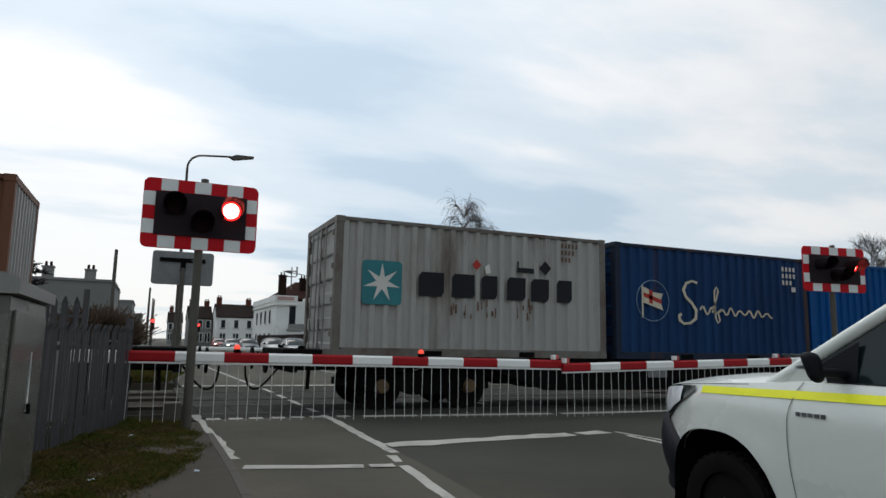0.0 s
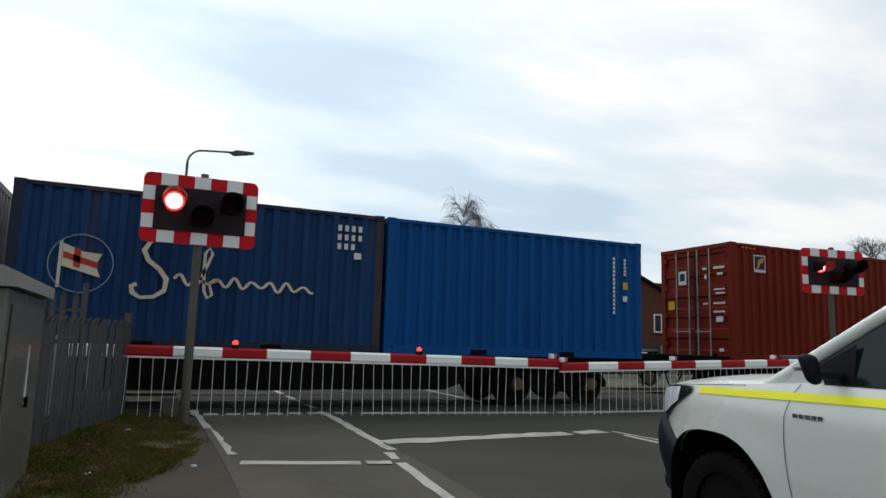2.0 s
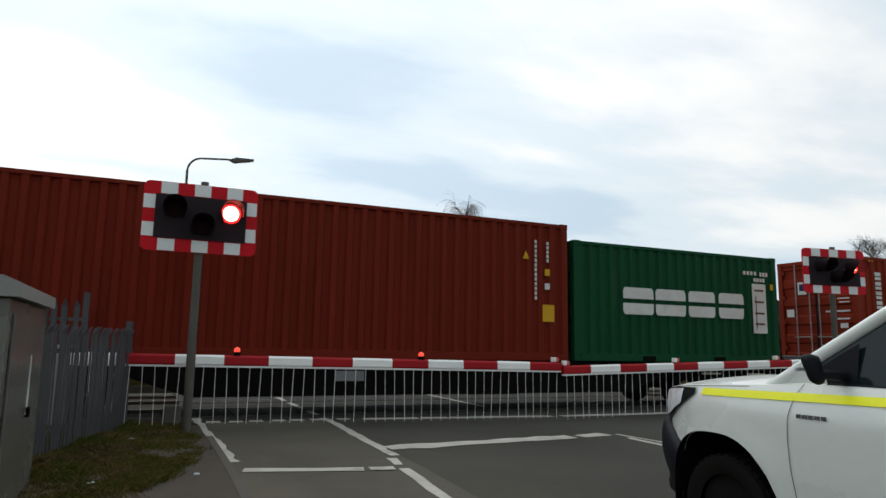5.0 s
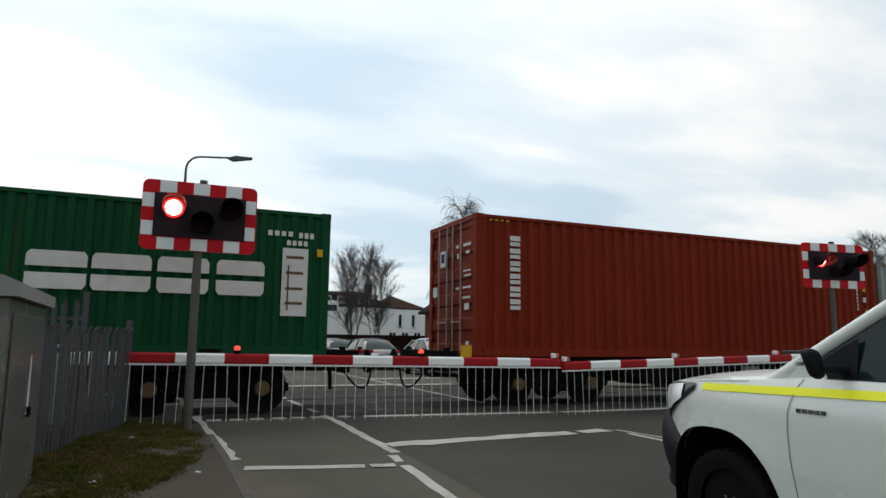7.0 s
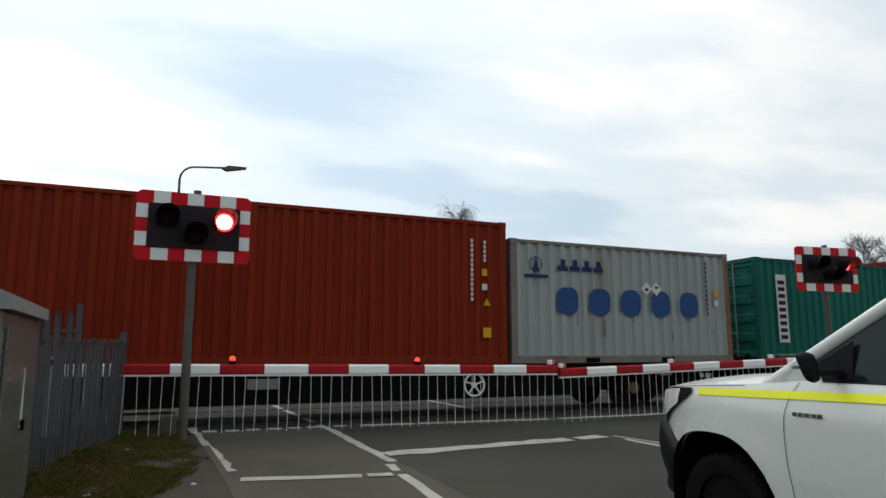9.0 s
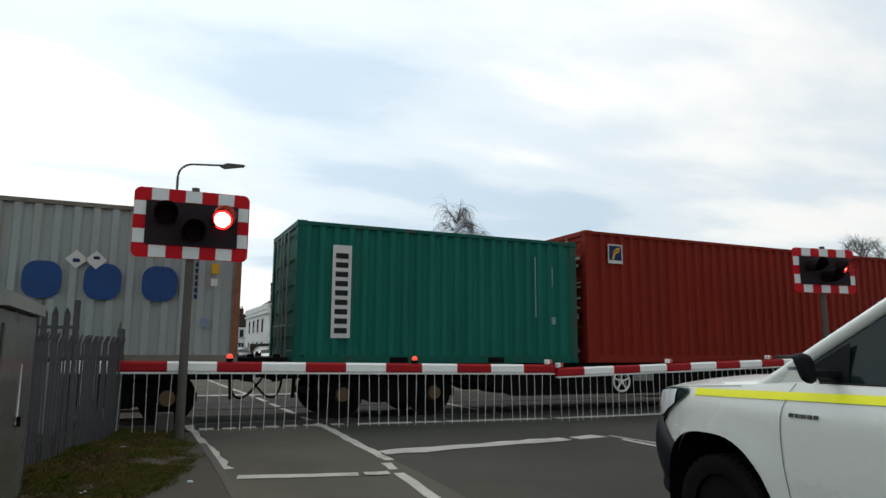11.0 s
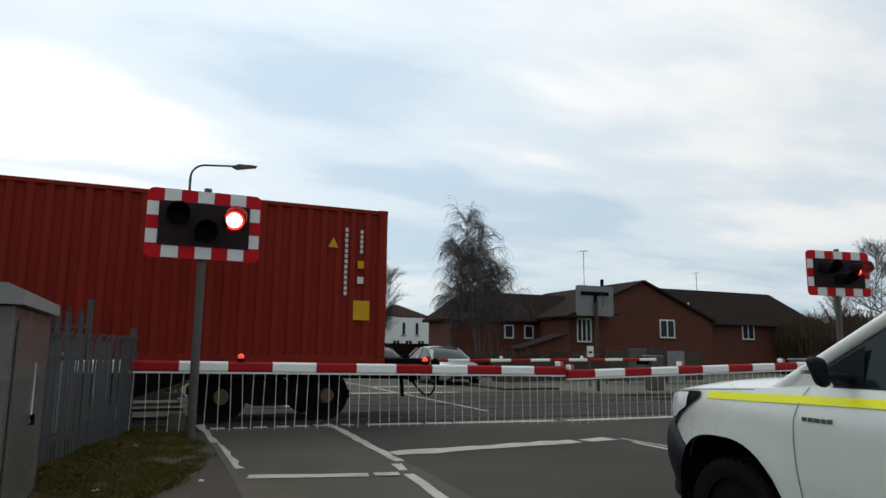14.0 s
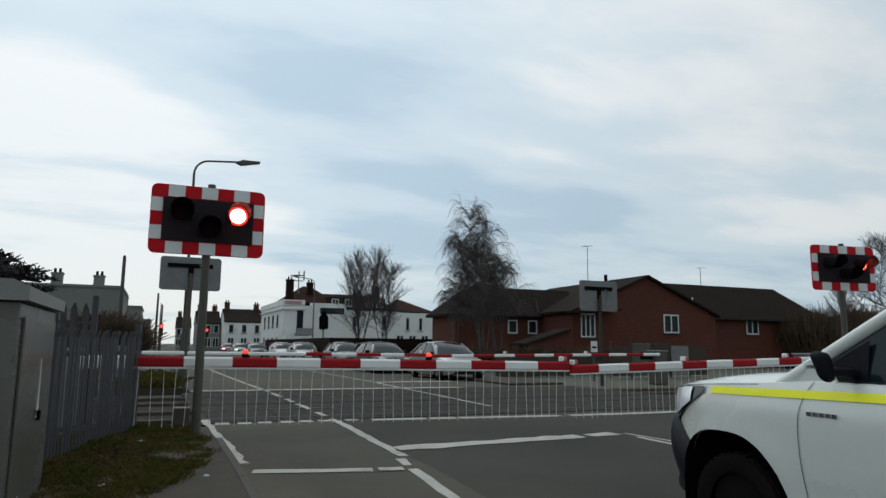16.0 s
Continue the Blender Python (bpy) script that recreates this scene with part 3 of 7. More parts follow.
def signal(at, rz, w, h, z0, label, back=False):
    """A road signal at a crossing: chequered board with two red lamps above an amber one. Returns the lit lamp."""
    s = thing("crossing_signal", label, "traffic signal", at, rz, "crossing signals")
    part("post", tube(B(), (0, 0, -0.1), (0, 0, z0 + h * 0.5), 0.063, 0.057, 16), M["timber" if back and at[0] > 10 else "postgrey"], s, smooth=True)
    part("board", prism(B(), rounded(-w / 2, z0, w / 2, z0 + h, 0.09), "y", -0.10, -0.075), M["grey" if back else "sred"], s, "red and white chequered board" if not back else "plain grey metal board back")
    if back:
        part("board_front", prism(B(), rounded(-w / 2, z0, w / 2, z0 + h, 0.09), "y", -0.115, -0.104), M["sred"], s)
        part("bracket", box(B(), -w * 0.36, -0.07, z0 + h * 0.68, w * 0.38, -0.03, z0 + h * 0.80, 0.008), M["dark"], s)
        part("bracket", box(B(), -0.07, -0.07, z0 + h * 0.40, 0.07, -0.02, z0 + h * 0.80, 0.008), M["dark"], s)
        c = [(-w * 0.13 - 0.17 * math.cos(radians(a)), -0.03, z0 + h * 0.50 + 0.24 * math.sin(radians(a))) for a in range(-60, 91, 15)]
        part("cable", pipe(B(), c, 0.016, 6), M["grey"], s)
        return None
    cw, ch = w / 7, h / 5
    b = ch * 0.94
    for k in (1, 3, 5):
        for zz in (z0 + 0.006, z0 + h - b + 0.012):
            x = -w / 2 + k * cw
            part("white_check", box(B(), x, -0.107, zz, x + cw, -0.1005, zz + b - 0.018), M["swhite"], s)
    for k in (1, 3):
        for x in (-w / 2 + 0.006, w / 2 - b + 0.018):
            z = z0 + k * ch
            part("white_check", box(B(), x, -0.107, z, x + b * 0.82, -0.1005, z + ch), M["swhite"], s)
    part("backplate", box(B(), -w / 2 + b * 0.86, -0.125, z0 + b, w / 2 - b * 0.86, -0.1005, z0 + h - b), M["sblack"], s)
    part("top_cap", tube(B(), (0.02, -0.05, z0 + h - 0.01), (0.02, -0.05, z0 + h + 0.055), 0.055, 0.055, 12), M["postgrey"], s)
    zl, zc = z0 + h * 0.60, z0 + h * 0.37
    for x, z in ((-w * 0.235, zl), (w * 0.255, zl), (0.01, zc)):
        hood = B()
        n, R, Lh = 20, 0.155, 0.36
        rows = []
        for y, cut in ((-0.12, 0), (-0.12 - Lh, 1)):
            rows.append([hood.verts.new((x + R * math.cos(radians(a)), y if not cut else y + Lh * 0.55 * max(0, -math.sin(radians(a))), z + R * math.sin(radians(a))))
                         for a in [-50 + 280 * k / n for k in range(n + 1)]])
        for k in range(n):
            hood.faces.new((rows[0][k], rows[0][k + 1], rows[1][k + 1], rows[1][k]))
        bmesh.ops.solidify(hood, geom=hood.faces[:], thickness=0.006)
        part("hood", hood, M["sblack"], s, smooth=True)
        part("lens", tube(B(), (x, -0.118, z), (x, -0.150, z), 0.118, 0.105, 20), M["lens"], s, "unlit dark red lens" if z == zl else "unlit dark amber lens", True)
    lamp = part("lit_lamp", tube(B(), (0, -0.152, 0), (0, -0.172, 0), 0.116, 0.106, 28), M["lit"], s, "bright red flashing lamp")
    # added glowing ring: the lamp's red bloom made as a shape
    part("lamp_glow_ring", ring(B(), (0, -0.158, 0), "y", 0.124, 0.018), M["halo"], lamp)
    lamp["near"], lamp["off"], lamp["height"] = -w * 0.235, w * 0.255, zl
    return lamp


LAMPS = [
    signal((0.575, 10.15, 0), 0, 1.56, 0.99, 2.53, "chequered crossing signal with flashing red lamps by the verge"),
    signal((13.95, 10.2, 0), -9, 1.68, 1.0, 2.58, "chequered crossing signal with flashing red lamps across the road"),
]
signal((0.78, 20.5, 0), 180, 1.66, 0.96, 2.80, "grey back of a crossing signal facing away on its post", True)
signal((15.0, 20.5, 0), 180, 1.66, 1.12, 2.62, "grey back of a crossing signal before the brick building", True)


# ---- barriers ----
def boom(y, xs, z0, z1, first_red, group, lamps, rods, drop, thick=0.15):
    """A lowered barrier boom along x through the stripe ends xs, height z0 to z1, with a hanging skirt of rods."""
    x0, x1 = xs[0], xs[-1]
    zat = lambda x: z0 + (z1 - z0) * (x - x0) / (x1 - x0)
    b = thing("barrier", "lowered red and white striped crossing barrier" + (" with a hanging rod skirt" if rods else " beyond the tracks"), "barrier", (x0, y, 0), 0, group)
    for k, (a, c) in enumerate(zip(xs[:-1], xs[1:])):
        red = (k % 2 == 0) == first_red and (rods or c > 4.2)
        bm = B()
        za, zc = zat(a), zat(c)
        out = []
        for x, z in ((a - x0, za), (c - x0 - 0.001, zc)):
            out.append([bm.verts.new((x, yy, z + zz)) for yy, zz in ((-0.05, -thick / 2 + 0.02), (-0.04, -thick / 2), (0.04, -thick / 2), (0.05, -thick / 2 + 0.02), (0.05, thick / 2 - 0.03), (0.025, thick / 2), (-0.025, thick / 2), (-0.05, thick / 2 - 0.03))])
        for i in range(8):
            bm.faces.new((out[0][i], out[0][(i + 1) % 8], out[1][(i + 1) % 8], out[1][i]))
        bm.faces.new(out[0][::-1])
        bm.faces.new(out[1])
        part("boom_section", bm, M["bred" if red else "bwhite"], b, "red boom section" if red else "white boom section")
    if rods:
        strip = B()
        for x in (x0, x1 - 0.002):
            for yy, zz in ((-0.035, -0.030), (0.035, -0.030), (0.035, -0.003), (-0.035, -0.003)):
                strip.verts.new((x - x0, yy, zat(x) - thick / 2 + zz))
        v = strip.verts[:]
        for f in ((0, 1, 5, 4), (1, 2, 6, 5), (2, 3, 7, 6), (3, 0, 4, 7), (0, 3, 2, 1), (4, 5, 6, 7)):
            strip.faces.new([v[k] for k in f])
        part("skirt_rail", strip, M["skirt"], b, "thin pale rail that carries the rods")
    for x, lit in lamps:
        z = zat(x) + thick / 2
        if not lit:
            l = part("boom_lamp", box(B(), x - x0 - 0.060, -0.050, z + 0.004, x - x0 + 0.005, 0.050, z + 0.092, 0.012), M["bwhite"], b, "white boom lamp housing")
            part("lens", box(B(), x - x0 + 0.006, -0.047, z + 0.006, x - x0 + 0.066, 0.047, z + 0.088, 0.014), M["boomlamp_off"], l, "red lamp lens")
            continue
        l = part("boom_lamp", box(B(), x - x0 - 0.045, -0.045, z, x - x0 + 0.045, 0.045, z + 0.05, 0.006), M["dark"] if lit else M["bwhite"], b)
        lens = B()
        bmesh.ops.create_uvsphere(lens, u_segments=14, v_segments=8, radius=0.048, matrix=Matrix.Translation((x - x0, 0, z + 0.074)))
        part("lens", lens, M["boomlamp"] if lit else M["boomlamp_off"], l, "glowing red lens" if lit else "pale red lens", True)
    if rods:
        rng = random.Random(int(y * 10 + x0))
        rod = mesh_of("skirt_rod", tube(B(), (0, 0, -drop), (0, 0, 0), 0.0044, 0.0044, 6), M["skirt"])
        n = int((x1 - x0) / rods)
        for k in range(n):
            x = (k + 0.5) * (x1 - x0) / n
            p = part("skirt_rod", rod, None, b)
            p.matrix_basis = pose(x, rng.uniform(-0.01, 0.01), zat(x + x0) - thick / 2 - 0.02, rng.uniform(-1.5, 1.5), rng.gauss(0, 1.4), 0)
    return b


YB = 10.55
boom(YB, [-0.95, -0.28, 0.38, 1.06, 1.71, 2.38, 3.03, 3.70, 4.34, 4.99, 5.65, 6.31, 6.98], 1.035, 0.945, False, "near barriers",
     [(1.24, True), (4.22, True), (6.86, False)], 0.165, 0.83)
boom(YB - 0.05, [7.00, 7.59, 8.27, 8.90, 9.57, 10.20, 10.89, 11.56, 12.20, 12.87, 13.5], 0.885, 1.06, True, "near barriers",
     [(7.06, False), (9.66, False), (12.45, False)], 0.165, 0.80)
boom(20.5, [-0.56 + 0.79 * k for k in range(12)], 1.02, 0.985, True, "far barriers", [(1.2, False), (4.4, False), (7.95, False)], 0, 0, 0.10)
boom(20.45, [8.2 + 0.785 * k for k in range(13)], 0.955, 1.05, True, "far barriers", [(11.0, False), (14.3, False)], 0, 0, 0.10)


def pedestal(x, y, label, finish="cablid"):
    p = thing("barrier_machine", label, "barrier machine", (x, y, 0))
    part("housing", box(B(), -0.28, -0.25, -0.1, 0.28, 0.25, 1.15, 0.03), M[finish], p)
    part("cover", box(B(), -0.30, -0.27, 1.152, 0.30, 0.27, 1.20, 0.015), M["grey"], p)
    part("counterweight", box(B(), -0.75, -0.10, 0.85, -0.31, 0.10, 1.12, 0.02), M["dark"], p)
    return p


pedestal(-1.25, 10.9, "grey barrier machine housing behind the fence")
pedestal(13.85, 11.0, "grey barrier machine housing across the road")
pedestal(-1.0, 20.9, "grey barrier machine housing beyond the tracks")
pedestal(17.9, 20.9, "dull grey barrier machine housing near the brick building", "postgrey")
rest = thing("barrier_rest_post", "low grey box beside the signal post", "post", (0.42, 11.15, 0))
part("post_body", box(B(), -0.12, -0.1, -0.1, 0.12, 0.1, 0.32, 0.02), M["postgrey"], rest)


# ---- street lamps ----
def street_lamp(at, h, arm, rise, label, thick=0.09):
    s = thing("street_lamp", label, "street lamp", at)
    part("column", tube(tube(B(), (0, 0, -0.1), (0, 0, 1.5), thick, thick, 14), (0, 0, 1.5), (0, 0, h - 0.45), thick * 0.6, thick * 0.42, 14), M["postgrey"], s, smooth=True)
    sg = 1 if arm > 0 else -1
    pts = [(0, 0, h - 0.46)] + [(sg * 0.45 * (1 - math.cos(radians(a))), 0, h - 0.45 + 0.45 * math.sin(radians(a))) for a in range(15, 91, 15)] + [(arm * 0.66, 0, h + rise * 0.6)]
    part("arm", pipe(B(), pts, 0.032, 8), M["postgrey"], s, smooth=True)
    x0, x1 = arm * 0.62, arm
    hd = prism(B(), [(x0, h + rise * 0.6 - 0.03), (x0 + sg * 0.16, h + rise * 0.6 - 0.10), (x1, h + rise - 0.02), (x1, h + rise + 0.03), (x0 + sg * 0.2, h + rise * 0.6 + 0.07)], "y", -0.09, 0.09)
    part("lantern", hd, M["postgrey"], s, "flat grey lantern head")
    return s


street_lamp((0.74, 22.0, 0.07), 6.98, 2.0, 0.12, "grey street lamp with a curved arm beyond the tracks")
street_lamp((12.8, 60, 0.0), 7.15, -2.2, 0.25, "tall street lamp by the white hotel", 0.10)


# ---- cabinet, fences, litter on the verge ----
cab = thing("equipment_cabinet", "grey metal trackside equipment cabinet with a sloped lid", "cabinet", (-0.86, 6.10, -0.05))
part("body", box(B(), -1.0, -0.85, 0, 0, 0.88, 1.60, 0.012), M["cabinet"], cab)
part("lid", prism(B(), [(-1.08, 1.604), (0.06, 1.604), (0.06, 1.70), (-0.04, 1.745), (-1.08, 1.76)], "y", -0.93, 0.95), M["cablid"], cab, "pale grey weathered lid")
part("plinth", box(B(), -1.02, -0.87, -0.14, 0.02, 0.90, 0.06, 0.01), M["kerb"], cab)
dr = part("door", box(B(), 0.002, -0.72, 0.12, 0.022, 0.76, 1.5, 0.006), M["cabinet"], cab)
part("handle", box(B(), 0.0225, 0.10, 0.72, 0.05, 0.15, 0.80, 0.006), M["dark"], dr)
tri = prism(B(), [(0.10, 0.74), (0.155, 0.74), (0.13, 1.20)], "x", 0.0225, 0.028)
part("warning_strip", tri, M["swhite"], dr, "thin pale triangular marking")


def palisade(p0, p1, top, label, pitch=0.089):
    d = Vector((p1[0] - p0[0], p1[1] - p0[1], 0))
    L = d.length
    f = thing("palisade_fence", label, "fence", (p0[0], p0[1], 0), math.degrees(math.atan2(d.y, d.x)))
    prof = [(-0.042, 0.0), (-0.034, 0.006), (-0.014, 0.018), (0.014, 0.018), (0.034, 0.006), (0.042, 0.0), (0.034, -0.002), (0.014, 0.010), (-0.014, 0.010), (-0.034, -0.002)]
    bm = B()
    lo = [bm.verts.new((x, -y - 0.03, 0.02)) for x, y in prof]
    hi = [bm.verts.new((x, -y - 0.03, top - 0.09)) for x, y in prof]
    tip = [bm.verts.new((x * 0.25, -y - 0.03 - 0.03, top)) for x, y in prof]
    n = len(prof)
    for a, b in ((lo, hi), (hi, tip)):
        for k in range(n):
            bm.faces.new((a[k], a[(k + 1) % n], b[(k + 1) % n], b[k]))
    bm.faces.new(tip)
    pale = mesh_of("pale", bm, M["palisade"])
    rng = random.Random(int(L * 100))
    for k in range(int(L / pitch)):
        p = part("pale", pale, None, f)
        p.matrix_basis = pose((k + 0.5) * pitch, 0, rng.uniform(-0.01, 0.01), rng.uniform(-0.6, 0.6), rng.uniform(-0.8, 0.8), rng.uniform(-22, 22))
    for z in (0.28, top - 0.3):
        part("rail", box(B(), 0, -0.03, z, L, 0.012, z + 0.045), M["palisade"], f)
    for x in (0.05, L - 0.05):
        part("post", box(B(), x - 0.04, -0.02, -0.1, x + 0.04, 0.06, top + 0.12), M["palisade"], f)
    return f


palisade((-1.18, 7.2), (-0.22, 10.75), 1.43, "dark steel palisade fence beside the verge")
palisade((-6.0, 11.15), (-0.82, 11.15), 1.85, "taller steel palisade fence along the track", 0.13)


def grass_mat(name, colours):
    """Blades of mixed colour, each one plain, drifting over the verge in patches."""
    m = mat(name, colours[0], 0.85, 0, 0.3, 3, 30, 0, spec=0.1)
    nt = m.node_tree
    N, L = nt.nodes.new, nt.links.new
    geo, tc, patch, add = N("ShaderNodeNewGeometry"), N("ShaderNodeTexCoord"), N("ShaderNodeTexNoise"), N("ShaderNodeMath")
    patch.inputs["Scale"].default_value, patch.inputs["Detail"].default_value = 1.7, 3
    L(tc.outputs["Object"], patch.inputs["Vector"])
    add.operation = "MULTIPLY_ADD"
    add.inputs[1].default_value = 0.55
    L(geo.outputs["Random Per Island"], add.inputs[0])
    L(patch.outputs["Fac"], add.inputs[2])
    ramp = N("ShaderNodeValToRGB")
    e = ramp.color_ramp.elements
    e[0].position, e[0].color = 0.45, (*colours[0], 1)
    e[1].position, e[1].color = 1.0, (*colours[2], 1)
    e.new(0.72).color = (*colours[1], 1)
    L(add.outputs[0], ramp.inputs[0])
    L(ramp.outputs[0], nt.nodes["Principled BSDF"].inputs["Base Color"])
    return m


VERGE = grass_mat("verge_grass", ((0.048, 0.068, 0.010), (0.076, 0.082, 0.015), (0.125, 0.085, 0.030)))
STRAW = grass_mat("dead_grass", ((0.060, 0.046, 0.018), (0.100, 0.070, 0.028), (0.150, 0.110, 0.050)))


def grass(region, n, name, material, label, hmin, hmax, seed, tuft=1.0):
    rng = random.Random(seed)
    verts, faces = [], []
    for _ in range(n):
        x, y = rng.uniform(region[0], region[2]), rng.uniform(region[1], region[3])
        edge = -0.25
        knots = ((4.8, -0.25), (5.6, -0.12), (6.2, -0.02), (6.6, 0.15), (6.9, 0.30), (7.2, 0.42), (7.9, 0.54), (8.5, 0.60), (9.1, 0.64), (99, 0.64))
        for (ya, ea), (yb, eb) in zip(knots[:-1], knots[1:]):
            if ya <= y < yb:
                edge = ea + (eb - ea) * (y - ya) / (yb - ya)
        edge += 0.16 * noise.noise(Vector((x * 2.3, y * 2.3, 4))) + rng.gauss(0, 0.05)
        patch = noise.noise(Vector((x * 1.6, y * 1.6, seed))) + 0.5 * noise.noise(Vector((x * 4.5, y * 4.5, seed + 3)))
        if x > edge or patch + rng.gauss(0, 0.12) < -0.22:
            continue
        # tufts stand up, the rest lies low; longest against the fence and the post
        stand = max(0.0, patch) * 1.5 + (0.6 if x < -0.62 + 0.27 * (y - 8.0) else 0.0)
        h = rng.uniform(hmin, hmax) * (0.6 + tuft * stand)
        a = rng.uniform(0, 6.283)
        w = rng.uniform(0.0015, 0.0045)
        dx, dy = math.cos(a) * w, math.sin(a) * w
        lx, ly = rng.gauss(0, 0.6) * h, rng.gauss(0, 0.6) * h
        z = gz(y) + (0.07 if x < -0.05 else 0.035)
        i = len(verts)
        verts += [(x - dx, y - dy, z), (x + dx, y + dy, z), (x + lx * 0.4 + dx * 0.7, y + ly * 0.4 + dy * 0.7, z + h * 0.6), (x + lx, y + ly, z + h * 0.85)]
        faces += [(i, i + 1, i + 2), (i, i + 2, i + 3)]
    me = bpy.data.meshes.new(name)
    me.from_pydata(verts, [], faces)
    me.materials.append(material)
    return tagged(new(name, me), label, "grass", kind="stuff")


grass((-1.3, 4.8, 0.80, 11.0), 110000, "grass", VERGE, "short tufty olive-green grass on the verge", 0.02, 0.065, 3)
grass((-1.3, 4.8, 0.8, 11.0), 40000, "dry_grass", STRAW, "dead straw-coloured grass on the verge", 0.015, 0.05, 5)
grass((-2.5, 20.1, 0.62, 26.0), 14000, "grass", VERGE, "rough green grass beside the far pavement", 0.06, 0.24, 8)
rngl = random.Random(9)
for x, y, s in ((-0.62, 7.15, 0.07), (-0.10, 9.25, 0.04), (-0.85, 9.1, 0.05), (-0.35, 6.6, 0.03), (0.5, 6.75, 0.025), (-0.3, 10.9, 0.06)):
    bm = B()
    bmesh.ops.create_icosphere(bm, subdivisions=2, radius=s)
    for v in bm.verts:
        v.co = Vector((v.co.x * rngl.uniform(0.8, 1.5), v.co.y * rngl.uniform(0.7, 1.2), max(-0.01, v.co.z * rngl.uniform(0.25, 0.6))))
    ob = solid("litter", bm, M["litter"], "crumpled pale scrap of litter on the grass", "litter", group="litter")
    ob.location = (x, y, gz(y) + 0.085)


# ---- the train ----
YF, YC, ZD = 11.965, 13.19, 1.02     # near face of the containers, track centre, deck height
HC, STD = 2.896, 2.591


def corrugated(bm, x0, x1, y, z0, z1, out, depth=0.050, pitch=0.278):
    """A corrugated sheet along x at y; out is the sign of y towards its outside."""
    n = max(1, round((x1 - x0) / pitch))
    p = (x1 - x0) / n
    xs = []
    for k in range(n):
        a = x0 + k * p
        xs += [(a, 0), (a + p * 0.34, 0), (a + p * 0.48, 1), (a + p * 0.86, 1)]
    xs.append((x1, 0))
    rows = [(bm.verts.new((x, y - out * depth * d, z0)), bm.verts.new((x, y - out * depth * d, z1))) for x, d in xs]
    for a, b in zip(rows[:-1], rows[1:]):
        bm.faces.new((a[0], b[0], b[1], a[1]))
    return bm


def corrugated_y(bm, y0, y1, x, z0, z1, out):
    corrugated(bm, y0, y1, x, z0, z1, out)
    for v in bm.verts:
        v.co.x, v.co.y = v.co.y, v.co.x
    return bm


def ribbed_door(y0, y1, x, z0, z1):
    """A door leaf with four shallow ribs pressed across it; its outside faces -x."""
    bm = B()
    prof, n = [(z0, 0)], 5
    step = (z1 - z0) / n
    for k in range(n):
        a = z0 + k * step
        prof += [(a + step * 0.20, 0), (a + step * 0.27, 1), (a + step * 0.73, 1), (a + step * 0.80, 0)]
    prof.append((z1, 0))
    rows = [(bm.verts.new((x + 0.038 * d, y0, z)), bm.verts.new((x + 0.038 * d, y1, z))) for z, d in prof]
    for a, b in zip(rows[:-1], rows[1:]):
        bm.faces.new((a[0], b[0], b[1], a[1]))
    return bm


BARMAT = mat("locking_bar", (0.30, 0.29, 0.28), 0.5, 0.4, 0.2, 6, 50, 0.05)
INK = {
    "white": mat("marking_white", (0.62, 0.61, 0.57), 0.7, 0, 0.12, 3, 40, 0, spec=0.15, dirt=(0.35, 0.33, 0.30), dirt_at=0.64),
    "black": mat("marking_black", (0.018, 0.018, 0.022), 0.7, 0, 0.2, 3, 40, 0, spec=0.15),
    "cream": mat("marking_cream", (0.60, 0.55, 0.42), 0.7, 0, 0.15, 3, 40, 0, spec=0.15, dirt=(0.35, 0.25, 0.15), dirt_at=0.64),
    "blue": mat("marking_blue", (0.025, 0.07, 0.20), 0.7, 0, 0.15, 3, 40, 0, spec=0.15),
    "teal": mat("marking_teal", (0.045, 0.20, 0.22), 0.7, 0, 0.12, 3, 40, 0, spec=0.15),
    "red": mat("marking_red", (0.42, 0.05, 0.04), 0.7, 0, 0.15, 3, 40, 0, spec=0.15),
    "yellow": mat("marking_yellow", (0.60, 0.33, 0.02), 0.7, 0, 0.12, 3, 40, 0, spec=0.15),
    "navy": mat("marking_navy", (0.02, 0.03, 0.09), 0.7, 0, 0.12, 3, 40, 0, spec=0.15),
    "rust": mat("rust_stain", (0.13, 0.07, 0.045), 0.85, 0, 0.4, 6, 40, 0.1),
    "orange_rust": mat("bright_rust", (0.22, 0.085, 0.04), 0.85, 0, 0.4, 5, 40, 0.1),
    "ring": mat("marking_ring", (0.20, 0.27, 0.36), 0.7, 0, 0.12, 3, 40, 0, spec=0.15),
}
FRONT = 0.006


def decal(c, name, ink, outlines, label="", layer=0, end=0, joined=False):
    """Flat painted shapes on the near side (end=0) or on the left end (end=1); outlines are lists of (along, height)."""
    o = FRONT + 0.003 * layer
    if len(outlines) > 1 and not joined:
        for pts in outlines:
            one = decal(c, name, ink, [pts], label, layer, end)
        return one
    bm = B()
    for pts in outlines:
        if end:
            prism(bm, pts, "x", -o - 0.002, -o)
        else:
            prism(bm, pts, "y", -o - 0.002, -o)
    bmesh.ops.remove_doubles(bm, verts=bm.verts, dist=0.0005)
    return part(name, bm, INK[ink], c, label)


def rect(x0, z0, x1, z1):
    return [(x0, z0), (x1, z0), (x1, z1), (x0, z1)]


def column(x, w, z_top, z_bot, n, gap=0.3):
    """n small bars one above the other."""
    s = (z_top - z_bot) / n
    return [rect(x, z_top - (k + 1) * s + s * gap, x + w, z_top - k * s) for k in range(n)]


